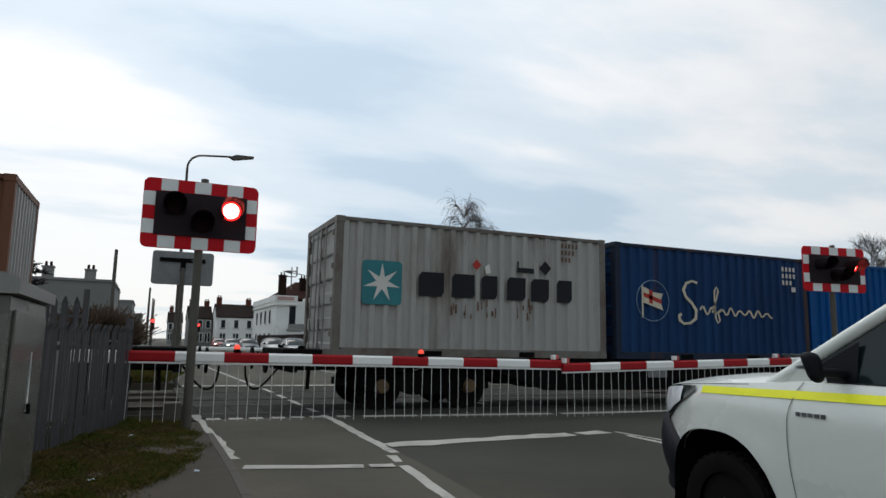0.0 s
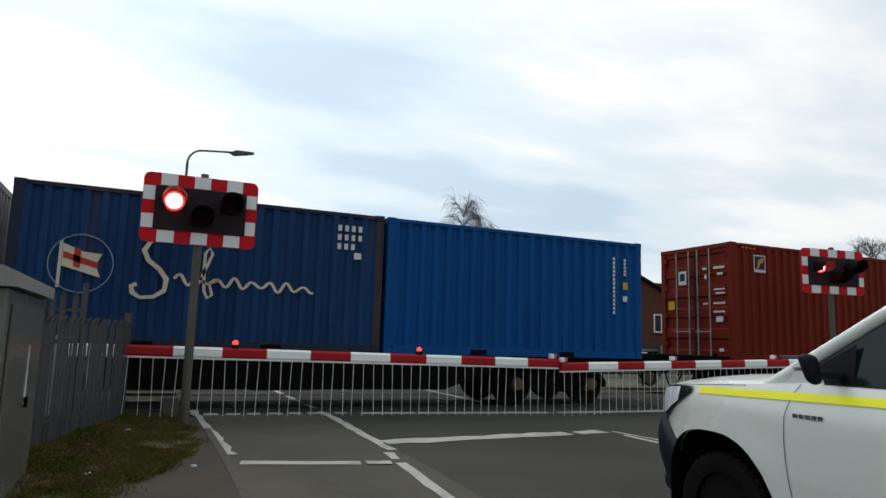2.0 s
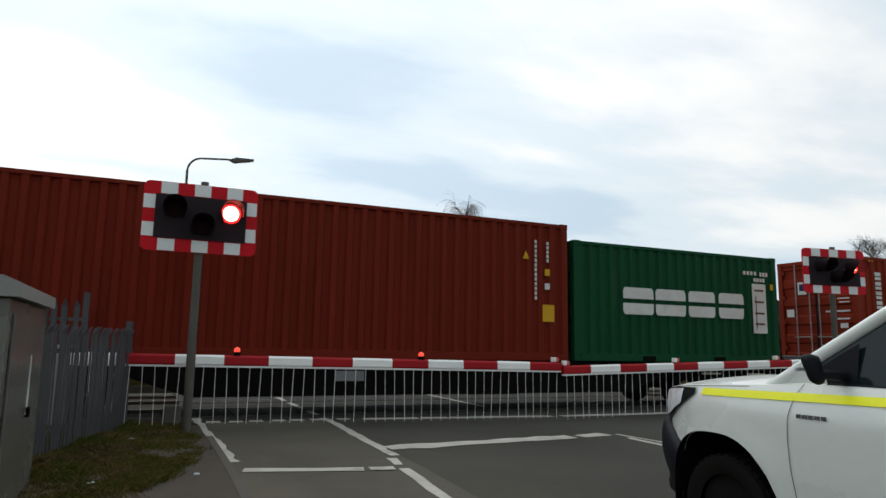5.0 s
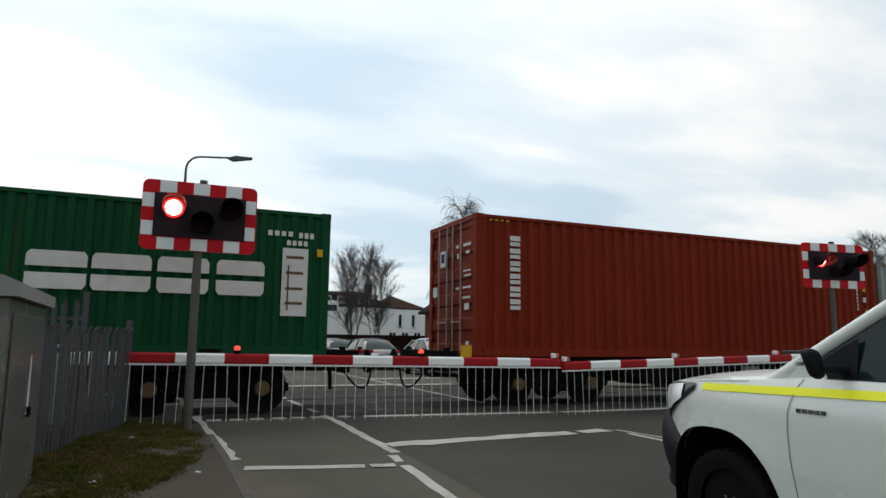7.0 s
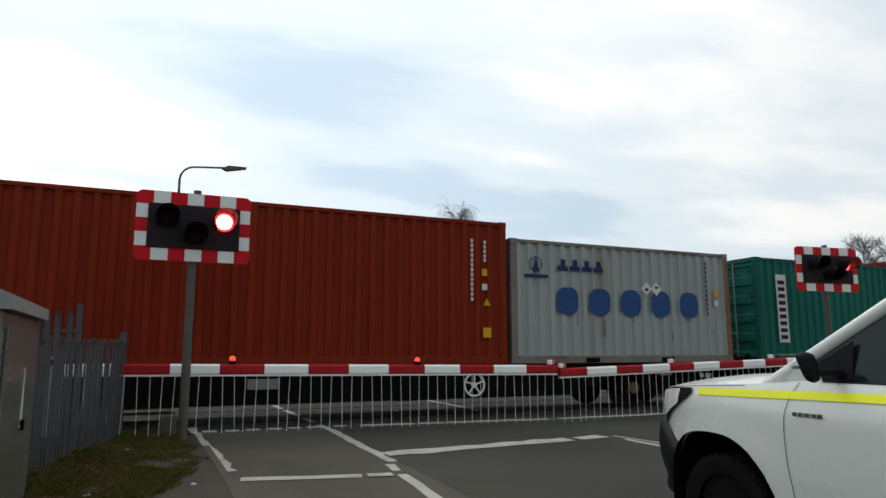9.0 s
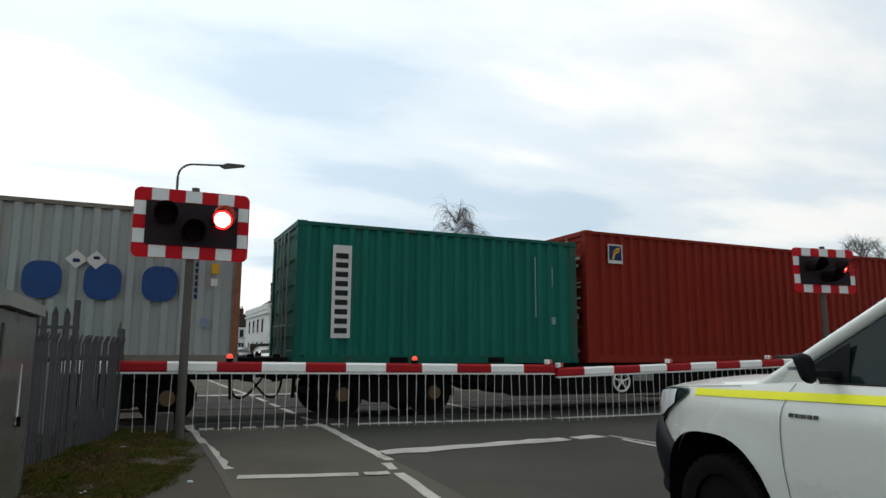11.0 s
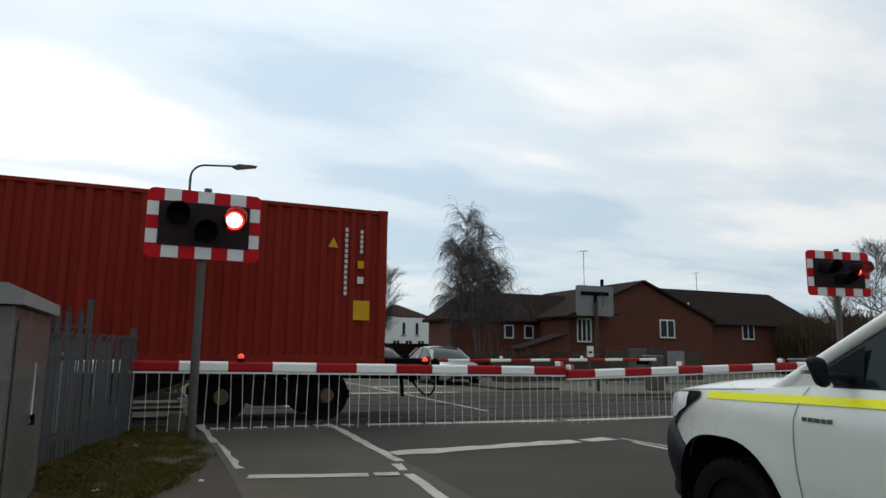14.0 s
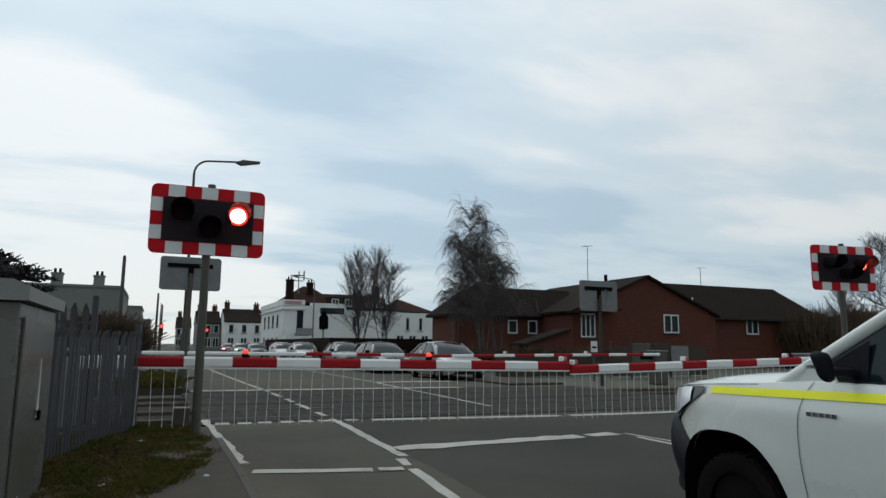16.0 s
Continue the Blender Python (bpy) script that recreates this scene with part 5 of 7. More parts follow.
def wagon(u0, u1, bogies, label, handwheel=None, deck=(0.22, 0.22)):
    """A flat container wagon; local x from its left end, y from the track centre, z from the rail head."""
    w = thing("container_wagon", label, "railway wagon", (u0, YC, 0), 0, "wagons of the train")
    L = u1 - u0
    a, b = [x - u0 for x in bogies]
    for s in (-1, 1):
        y0, y1 = sorted((s * 1.17, s * 1.09))
        # deep black sills also fill in for the shade beneath the wagon
        out = [(0.15, 0.80), (a + 1.30, 0.80), (a + 2.6, 0.36), (b - 2.6, 0.36), (b - 1.30, 0.80), (L - 0.15, 0.80), (L - 0.15, 1.0), (0.15, 1.0)]
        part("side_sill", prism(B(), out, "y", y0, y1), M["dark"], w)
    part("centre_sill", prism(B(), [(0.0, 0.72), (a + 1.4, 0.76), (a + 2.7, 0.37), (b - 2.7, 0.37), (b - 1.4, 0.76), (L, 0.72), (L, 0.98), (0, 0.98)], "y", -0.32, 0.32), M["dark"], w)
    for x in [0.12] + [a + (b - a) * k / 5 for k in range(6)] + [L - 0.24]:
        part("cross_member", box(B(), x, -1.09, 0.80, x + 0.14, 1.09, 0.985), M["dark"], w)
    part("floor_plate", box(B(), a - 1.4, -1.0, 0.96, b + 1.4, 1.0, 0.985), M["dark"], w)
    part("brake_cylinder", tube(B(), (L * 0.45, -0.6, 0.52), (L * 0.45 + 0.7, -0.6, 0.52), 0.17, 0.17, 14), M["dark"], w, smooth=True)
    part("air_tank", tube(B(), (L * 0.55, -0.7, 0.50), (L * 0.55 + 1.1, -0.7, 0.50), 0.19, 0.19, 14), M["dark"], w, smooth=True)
    part("data_panel", box(B(), L * 0.40, -1.182, 0.62, L * 0.40 + 0.55, -1.172, 0.80), M["grey"], w, "small grey data panel")
    for cx in (a, b):
        bg = B()
        for s in (-1, 1):
            y0, y1 = sorted((s * 1.02, s * 0.90))
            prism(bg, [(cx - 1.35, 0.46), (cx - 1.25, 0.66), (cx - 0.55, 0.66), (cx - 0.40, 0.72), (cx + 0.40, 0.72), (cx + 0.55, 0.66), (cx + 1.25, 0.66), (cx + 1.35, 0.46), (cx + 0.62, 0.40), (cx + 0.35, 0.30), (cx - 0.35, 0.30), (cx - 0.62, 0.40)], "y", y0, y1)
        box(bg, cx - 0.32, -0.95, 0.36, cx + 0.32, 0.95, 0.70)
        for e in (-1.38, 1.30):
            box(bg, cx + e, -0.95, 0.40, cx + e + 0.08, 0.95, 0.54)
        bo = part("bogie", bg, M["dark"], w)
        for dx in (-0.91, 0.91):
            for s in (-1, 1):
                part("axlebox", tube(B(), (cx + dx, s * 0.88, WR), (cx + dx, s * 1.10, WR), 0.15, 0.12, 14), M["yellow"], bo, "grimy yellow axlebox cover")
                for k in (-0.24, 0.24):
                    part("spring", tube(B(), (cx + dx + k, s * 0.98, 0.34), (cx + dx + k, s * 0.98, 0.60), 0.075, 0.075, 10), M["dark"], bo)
            ws = part("wheelset", WSM, None, w)
            WHEELS.append((ws, cx + dx))
    for x, s in ((0, -1), (L, 1)):
        for y in (-0.875, 0.875):
            bu = tube(tube(B(), (x, y, 0.92), (x + s * 0.38, y, 0.92), 0.09, 0.09, 12), (x + s * 0.38, y, 0.92), (x + s * 0.42, y, 0.92), 0.22, 0.22, 16)
            part("buffer", bu, M["dark"], w, smooth=True)
        part("headstock", box(B(), min(x, x - s * 0.12), -1.12, 0.72, max(x, x - s * 0.12), 1.12, 1.0), M["dark"], w)
        hose = [(x + s * (0.05 + 0.62 * math.sin(math.pi * k / 20)), -0.28, 0.80 - 0.42 * math.sin(math.pi * k / 10)) for k in range(11)]
        part("brake_hose", pipe(B(), hose, 0.020, 6), M["tyre"], w)
        part("coupling", box(B(), min(x, x + s * 0.55), -0.06, 0.80, max(x, x + s * 0.55), 0.06, 0.92), M["dark"], w)
        drop = pipe(B(), [(x - s * 0.35, -1.0, 0.80), (x - s * 0.33, -1.02, 0.42)], 0.035, 6)
        part("step", drop, M["dark"], w)
    # bare deck beyond the containers at either end
    for x0, x1 in ((-0.16, deck[0]), (L - deck[1], L + 0.16)):
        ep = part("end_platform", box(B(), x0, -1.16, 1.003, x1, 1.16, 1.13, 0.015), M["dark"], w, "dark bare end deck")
        for y in (-1.06, 1.0):
            part("twist_lock", box(B(), (x0 + x1) / 2 - 0.06, y, 1.132, (x0 + x1) / 2 + 0.06, y + 0.06, 1.19, 0.01), M["dark"], ep)
    if handwheel:
        hx = handwheel - u0
        hw = ring(B(), (hx, -1.23, 0.62), "y", 0.215, 0.022, 28, 6)
        tube(hw, (hx, -1.25, 0.62), (hx, -1.17, 0.62), 0.05, 0.05, 12)
        for k in range(5):
            an = radians(90 + 72 * k)
            tube(hw, (hx, -1.23, 0.62), (hx + 0.21 * math.cos(an), -1.23, 0.62 + 0.21 * math.sin(an)), 0.018, 0.018, 6)
        part("handbrake_wheel", hw, M["swhite"], w, "white five-spoked handbrake wheel", True)
    return w


WAGONS = [
    wagon(-17.6, 0.55, (-15.3, -1.6), "dark flat wagon, partly empty, carrying a brown container", None, (0.22, 2.45)),
    wagon(2.35, 22.1, (5.0, 19.4), "dark flat wagon carrying three short containers", None, (0.55, 0.45)),
    wagon(23.75, 43.2, (26.5, 40.75), "dark flat wagon carrying a red and a green container", None, (0.5, 0.42)),
    wagon(45.15, 64.35, (47.7, 62.1), "dark flat wagon carrying a rust-red and a pale grey container", 57.15),
    wagon(64.75, 84.3, (66.9, 81.6), "dark flat wagon at the end of the train", 72.2, (0.2, 0.7)),
]
part("tail_patch", box(B(), 0.26, -1.19, 1.0, 0.50, -1.178, 1.24), INK["yellow"], WAGONS[3], "yellow painted patch")

# local times and train positions: it rolls to the left at an almost even pace
SROWS = [(0, 0.0), (2, -11.44), (4, -22.70), (6.5, -36.93), (9.5, -54.0), (13, -73.93), (16, -90.80)]


def train_at(t):
    for (ta, sa), (tb, sb) in zip(SROWS[:-1], SROWS[1:]):
        if t <= tb + 1e-6:
            return sa + (sb - sa) * (t - ta) / (tb - ta)
    return SROWS[-1][1]


def motions():
    for ob in TRAIN + WAGONS:
        x, y, z = ob.matrix_basis.translation
        walk(ob, [(t, pose(x + train_at(t), y, z)) for t in [k * 0.5 for k in range(33)]])
    for ws, x in WHEELS:
        walk(ws, [(k / 10, pose(x, 0, WR, 0, math.degrees(train_at(k / 10) / WR), 0)) for k in range(161)])
    # the two red lamps flash in turn
    for lamp in LAMPS:
        near, off, z = lamp["near"], lamp["off"], lamp["height"]
        rows, t = [(0, pose(off, 0, z))], 0.2352
        left = True
        while t < 16:
            step = math.floor(t * FPS) / FPS
            rows += [(step, pose(near if not left else off, 0, z)), (step + 1 / FPS, pose(near if left else off, 0, z))]
            left, t = not left, t + 0.3657
        rows.append((16, pose(near if not left else off, 0, z)))
        walk(lamp, rows)


# ---- the white pickup ----
def skin(bm, rows, close=False):
    """Quads through rows of points of equal length."""
    vs = [[bm.verts.new(p) for p in r] for r in rows]
    n = len(vs[0])
    for a, b in zip(vs[:-1], vs[1:]):
        for k in range(n if close else n - 1):
            bm.faces.new((a[k], a[(k + 1) % n], b[(k + 1) % n], b[k]))
    return vs


def lerp(tab, x):
    """Piecewise smooth value from (x, value) pairs in rising x."""
    if x <= tab[0][0]:
        return tab[0][1]
    for (a, va), (b, vb) in zip(tab[:-1], tab[1:]):
        if x <= b:
            t = (x - a) / (b - a)
            return va + (vb - va) * t
    return tab[-1][1]


PX, PW = 4.425, 0.925       # centre line of the pickup, half its width
PNOSE = 4.41


def pickup():
    """Local x runs backwards from the nose, y to its left is negative world x; z from the road."""
    p = thing("pickup_truck", "white pickup truck with a yellow stripe waiting at the crossing", "pickup truck", (PX, PNOSE, -0.125), 0)
    # local frame: X = world x, Y = world y (nose at 0, tail at -5.3)
    plan = [(0.0, 0.31), (0.06, 0.45), (0.12, 0.54), (0.25, 0.655), (0.45, 0.78), (0.7, 0.87), (1.0, 0.915), (1.3, PW), (4.9, PW), (5.3, 0.90)]
    top = [(0.0, 1.07), (0.2, 1.118), (0.45, 1.150), (0.8, 1.173), (1.3, 1.200), (1.6, 1.215), (5.3, 1.222)]
    ax, ar = 0.98, 0.45
    rx = 4.06

    def arch(u):
        """Height of a wheel arch at u behind its axle: squarer towards the nose."""
        e = 3.4 if u < 0 else 2.0
        return 0.374 + 0.492 * max(0.0, 1 - abs(u / ar) ** e) ** (1 / e)

    def bottom(d):
        for c in (ax, rx):
            if abs(d - c) < ar:
                z = arch(d - c)
                return max(z, 0.66) if d < ax else z
        return 0.40 if d > ax else 0.74

    ds = sorted(set([0.0, 0.03, 0.06, 0.10, 0.14, 0.2, 0.26, 0.35] + [0.45 + 0.05 * k for k in range(98)]))
    for side in (-1, 1):
        rows = []
        for d in ds:
            zb, zt, w = bottom(d), lerp(top, d), lerp(plan, d)
            col = []
            for k in range(13):
                f = k / 12
                z = zb + (zt - zb) * f
                y = w - 0.10 * max(0, (z - 0.98) / 0.25) ** 2 - 0.035 * max(0, (0.72 - z) / 0.35)
                for cc in (ax, rx):
                    rr = math.hypot(d - cc, z - 0.374)
                    y += 0.014 * max(0, 1 - abs(rr - ar - 0.05) / 0.14)
                col.append((side * y, -d, z))
            col.append((side * (lerp(plan, d) - 0.15), -d, zt + 0.018))
            rows.append(col)
        part("side_body", skin_bm(rows), M["white_paint"], p, smooth=True)
        for cc in (ax, rx):
            us = [-ar * math.cos(radians(a)) for a in range(0, 181, 6)]
            liner = [[(side * w, -(cc + u), arch(u) + 0.004) for w in (PW - 0.03, 0.45)] for u in us]
            liner = [[(side * w, -(cc - ar), 0.30) for w in (PW - 0.03, 0.45)]] + liner + [[(side * w, -(cc + ar), 0.30) for w in (PW - 0.03, 0.45)]]
            part("wheel_arch", skin_bm(liner), M["dark"], p, "black wheel arch liner", True)
        # yellow tape
        tape = []
        for d in [0.78 + 0.06 * k for k in range(73)]:
            zc = lerp([(0.3, 1.12), (0.75, 1.126), (1.6, 1.145), (2.1, 1.154), (5.3, 1.160)], d)
            col = []
            for z in (zc - 0.024, zc, zc + 0.024):
                y = lerp(plan, d) - 0.10 * max(0, (z - 0.98) / 0.25) ** 2 + 0.006
                col.append((side * y, -d, z))
            tape.append(col)
        part("stripe", skin_bm(tape), M["hivis"], p, "fluorescent yellow stripe", True)
        # headlamp wraps round the corner
        hl = []
        for d in (0.03, 0.08, 0.14, 0.2, 0.28, 0.36, 0.45, 0.55, 0.65, 0.72):
            lo, hi = lerp([(0, 0.82), (0.25, 0.875), (0.45, 0.965), (0.72, 1.105)], d), lerp([(0, 1.06), (0.2, 1.106), (0.45, 1.138), (0.72, 1.146)], d)
            hl.append([(side * (lerp(plan, d) - 0.10 * max(0, (z - 0.98) / 0.25) ** 2 + 0.012), -d + 0.010, z) for z in [lo + (hi - lo) * k / 5 for k in range(6)]])
        part("headlight", skin_bm(hl), M["autoglass"], p, "dark swept-back headlight", True)
        gl = []
        for d in (0.08, 0.14, 0.2, 0.28, 0.36, 0.45, 0.52, 0.57):
            lo, hi = lerp([(0.08, 0.885), (0.35, 0.935), (0.57, 1.03)], d), lerp([(0.08, 1.065), (0.2, 1.098), (0.45, 1.126), (0.57, 1.132)], d)
            gl.append([(side * (lerp(plan, d) - 0.10 * max(0, (z - 0.98) / 0.25) ** 2 + 0.020), -d + 0.018, z) for z in [lo + (hi - lo) * k / 5 for k in range(6)]])
        # the reflector's pale colour also paints in the sky's glint
        part("headlight_reflector", skin_bm(gl), M["headlamp"], p, "reflector with a sky glint in its pale colour", True)
        # black bumper from the middle round to the wheel arch
        path = [(-0.075, 0.0), (-0.07, 0.16), (-0.05, 0.30), (-0.02, 0.40), (0.03, 0.485), (0.09, 0.555), (0.16, 0.62), (0.25, 0.69), (0.35, 0.75), (0.46, 0.805), (0.56, 0.845)]
        bu = []
        for i, (d, w) in enumerate(path):
            (da, wa), (db, wb) = path[max(0, i - 1)], path[min(len(path) - 1, i + 1)]
            n = Vector((db - da, wb - wa)).normalized()
            out = Vector((n.x, n.y))
            hi = lerp([(-0.02, 0.90), (0.2, 0.88), (0.30, 0.84), (0.45, 0.77), (0.60, 0.70)], d)
            col = []
            for f, o in ((-0.02, -0.16), (0.0, -0.03), (0.03, -0.005), (0.09, 0.0), (0.16, -0.012), (0.24, -0.004), (0.36, 0.018), (0.50, 0.036), (0.64, 0.044), (0.78, 0.042), (0.90, 0.030), (0.97, 0.010), (1.0, -0.02)):
                col.append((side * (w + out.x * o), -d + out.y * o, 0.35 + (hi - 0.35) * f))
            bu.append(col)
        part("bumper_corner", skin_bm(bu), M["bumper"], p, "unpainted dark bumper", True)
        # mirror
        mi = B()
        bmesh.ops.create_cube(mi, size=1.0)
        for v in mi.verts:
            low = v.co.z < 0
            v.co = Vector((v.co.x * 0.095 - (side * 0.02 if low else 0), v.co.y * (0.070 if low else 0.105) - (0.035 if low else 0), v.co.z * 0.17))
        bmesh.ops.bevel(mi, geom=mi.edges[:], offset=0.04, segments=3, affect="EDGES", profile=0.5)
        bmesh.ops.translate(mi, verts=mi.verts[:], vec=(side * (PW + 0.070), -1.735, 1.312))
        mp_ = part("mirror", mi, M["blackplastic"], p, "black door mirror", True)
        part("mirror_indicator", box(B(), side * (PW + 0.075) - 0.045, -1.690, 1.300, side * (PW + 0.075) + 0.03, -1.678, 1.320), M["headlamp"], mp_)
        part("mirror_arm", tube(B(), (side * (PW - 0.13), -1.80, 1.275), (side * (PW + 0.04), -1.77, 1.285), 0.03, 0.026, 10), M["blackplastic"], p)
        part("mirror_sail", skin_bm([[(side * (PW - 0.128), -1.47, 1.222), (side * (PW - 0.175), -1.80, 1.43)], [(side * (PW - 0.128), -1.87, 1.224), (side * (PW - 0.172), -1.87, 1.46)]]), M["blackplastic"], p)
        # glasshouse
        yb, yt = PW - 0.135, PW - 0.30
        zt = 1.78
        quad = lambda pts: skin_bm([[pts[0], pts[1]], [pts[3], pts[2]]])
        part("side_window", quad([(side * (yb + 0.004), -1.43, 1.222), (side * (yb + 0.004), -3.6, 1.226), (side * (yt + 0.02), -3.5, zt - 0.06), (side * (yt + 0.02), -2.19, zt - 0.07)]), M["autoglass"], p, "dark tinted side window")
        pil = tube(B(), (side * (yb + 0.01), -1.30, 1.175), (side * (yt + 0.015), -2.165, zt - 0.035), 0.044, 0.036, 12)
        part("pillar", pil, M["white_paint"], p, smooth=True)
        cr = prism(B(), [(-1.24, 1.195), (-1.70, 1.218), (-1.60, 1.365), (-1.53, 1.345)], "x", min(side * (yb - 0.01), side * (yb + 0.012)), max(side * (yb - 0.01), side * (yb + 0.012)))
        part("door_corner", cr, M["white_paint"], p, "painted corner below the windscreen pillar")
        part("roof_rail", tube(B(), (side * (yt + 0.015), -2.13, zt - 0.02), (side * (yt + 0.015), -3.7, zt - 0.01), 0.04, 0.04, 10), M["white_paint"], p, smooth=True)
        part("waist_seal", tube(B(), (side * (yb + 0.015), -1.70, 1.221), (side * (yb + 0.015), -3.6, 1.225), 0.010, 0.012, 8), M["blackplastic"], p)
        part("rear_pillar", tube(B(), (side * (yb - 0.01), -3.66, 1.19), (side * (yt + 0.01), -3.62, zt - 0.02), 0.09, 0.08, 10), M["white_paint"], p, smooth=True)
        # door seams and handle
        for shift in (0.0, 1.22, 2.10):
            sm = []
            for k in range(17):
                z = 0.45 + 0.77 * k / 16
                d = lerp([(0.45, 1.558), (0.57, 1.54), (0.76, 1.519), (0.91, 1.511), (1.04, 1.519), (1.17, 1.552), (1.22, 1.575)], z)
                d = d + shift if not shift else 1.53 + shift
                y = PW - 0.10 * max(0, (z - 0.98) / 0.25) ** 2 - 0.035 * max(0, (0.72 - z) / 0.35) + 0.006
                sm.append([(side * y, -d + o, z) for o in (-0.0028, 0.0028)])
            part("door_seam", skin_bm(sm), M["seam"], p)
        part("bonnet_seam", skin_bm([[(side * (lerp(plan, d) - 0.10 * max(0, (lerp(top, d) - 0.03 - 0.98) / 0.25) ** 2 + 0.006), -d, lerp(top, d) - z) for z in (0.012, 0.007)] for d in [0.10 + 0.1 * k for k in range(12)]]), M["seam"], p)
        part("door_handle", box(B(), side * PW - 0.02, -2.66, 1.0, side * PW + 0.035, -2.45, 1.035, 0.008), M["blackplastic"], p)
        for k in range(5):
            y0 = -1.575 - 0.04 * k
            bd = box(B(), side * (PW - 0.004), y0 - 0.030, 1.026, side * (PW - 0.004) + side * 0.007, y0, 1.049)
            part("badge", bd, M["chrome"], p)
        # wheels
        for cc in (ax, rx):
            ty = B()
            prof = [(0.24, 0.10), (0.31, 0.125), (0.348, 0.115), (0.36, 0.08), (0.36, -0.08), (0.348, -0.115), (0.31, -0.125), (0.24, -0.10)]
            rws = [[(side * (PW - 0.155) + w, -cc + r * math.cos(2 * math.pi * k / 40), 0.36 + r * math.sin(2 * math.pi * k / 40)) for r, w in prof] for k in range(41)]
            wh = part("wheel", skin_bm(rws), M["tyre"], p, "black wheel and tyre", True)
            lug = mesh_of("tread_lug", box(B(), -0.02, -0.022, -0.006, 0.05, 0.022, 0.010), M["tyre"])
            for k in range(36):
                a = 2 * math.pi * k / 36
                l = part("tread_lug", lug, None, wh)
                l.matrix_basis = Matrix.Translation((side * (PW - 0.155) + side * 0.075, -cc + 0.36 * math.cos(a), 0.36 + 0.36 * math.sin(a))) @ Matrix.Rotation(a - math.pi / 2, 4, "X")
            xx = side * (PW - 0.155)
            part("rim", tube(B(), (xx - 0.06, -cc, 0.36), (xx + side * 0.07, -cc, 0.36), 0.245, 0.235, 28), M["tyre"], wh, "black steel rim")
            for k in range(6):
                a = math.pi / 3 * k
                part("wheel_nut", tube(B(), (xx + side * 0.07, -cc + 0.07 * math.cos(a), 0.36 + 0.07 * math.sin(a)), (xx + side * 0.085, -cc + 0.07 * math.cos(a), 0.36 + 0.07 * math.sin(a)), 0.012, 0.012, 6), M["chrome"], wh)
    # bonnet across the top
    rows = []
    for d in [0.0, 0.08, 0.2, 0.35, 0.55, 0.8, 1.05, 1.3, 1.5]:
        w = lerp(plan, d) - 0.14
        zt = lerp(top, d) + 0.016
        rows.append([(w * s, -d, zt + 0.052 * (1 - abs(s) ** 3.5) * min(1, 0.25 + d * 1.0)) for s in [-1 + k / 6 for k in range(13)]])
    part("bonnet", skin_bm(rows), M["white_paint"], p, "white bonnet", True)
    part("grille", box(B(), -0.36, -0.06, 0.62, 0.36, 0.005, 1.0, 0.02), M["blackplastic"], p, "black grille")
    yb, yt, zt = PW - 0.135, PW - 0.30, 1.78
    part("windscreen", skin_bm([[(-yb, -1.28, 1.185), (0, -1.12, 1.25), (yb, -1.28, 1.185)], [(-yt, -2.12, zt - 0.03), (0, -2.04, zt), (yt, -2.12, zt - 0.03)]]), M["autoglass"], p, "dark windscreen")
    part("roof", skin_bm([[(-yt, -2.11, zt - 0.01), (0, -2.03, zt + 0.02), (yt, -2.11, zt - 0.01)], [(-yt - 0.03, -3.80, zt - 0.004), (0, -3.80, zt + 0.035), (yt + 0.03, -3.80, zt - 0.004)]]), M["white_paint"], p)
    part("cab_back", prism(B(), [(-yb, 0.9), (yb, 0.9), (yb, 1.22), (yt + 0.03, zt), (-yt - 0.03, zt), (-yb, 1.22)], "y", -3.80, -3.74), M["white_paint"], p)
    part("load_bed", box(B(), -PW + 0.1, -5.25, 0.75, PW - 0.1, -3.85, 0.80), M["blackplastic"], p)
    part("tailgate", box(B(), -PW + 0.05, -5.3, 0.6, PW - 0.05, -5.24, 1.2), M["white_paint"], p)
    part("cabin_floor", box(B(), -PW + 0.12, -3.7, 0.42, PW - 0.12, -1.45, 0.50), M["blackplastic"], p)
    return p


def skin_bm(rows):
    bm = B()
    skin(bm, rows)
    return bm


pickup()


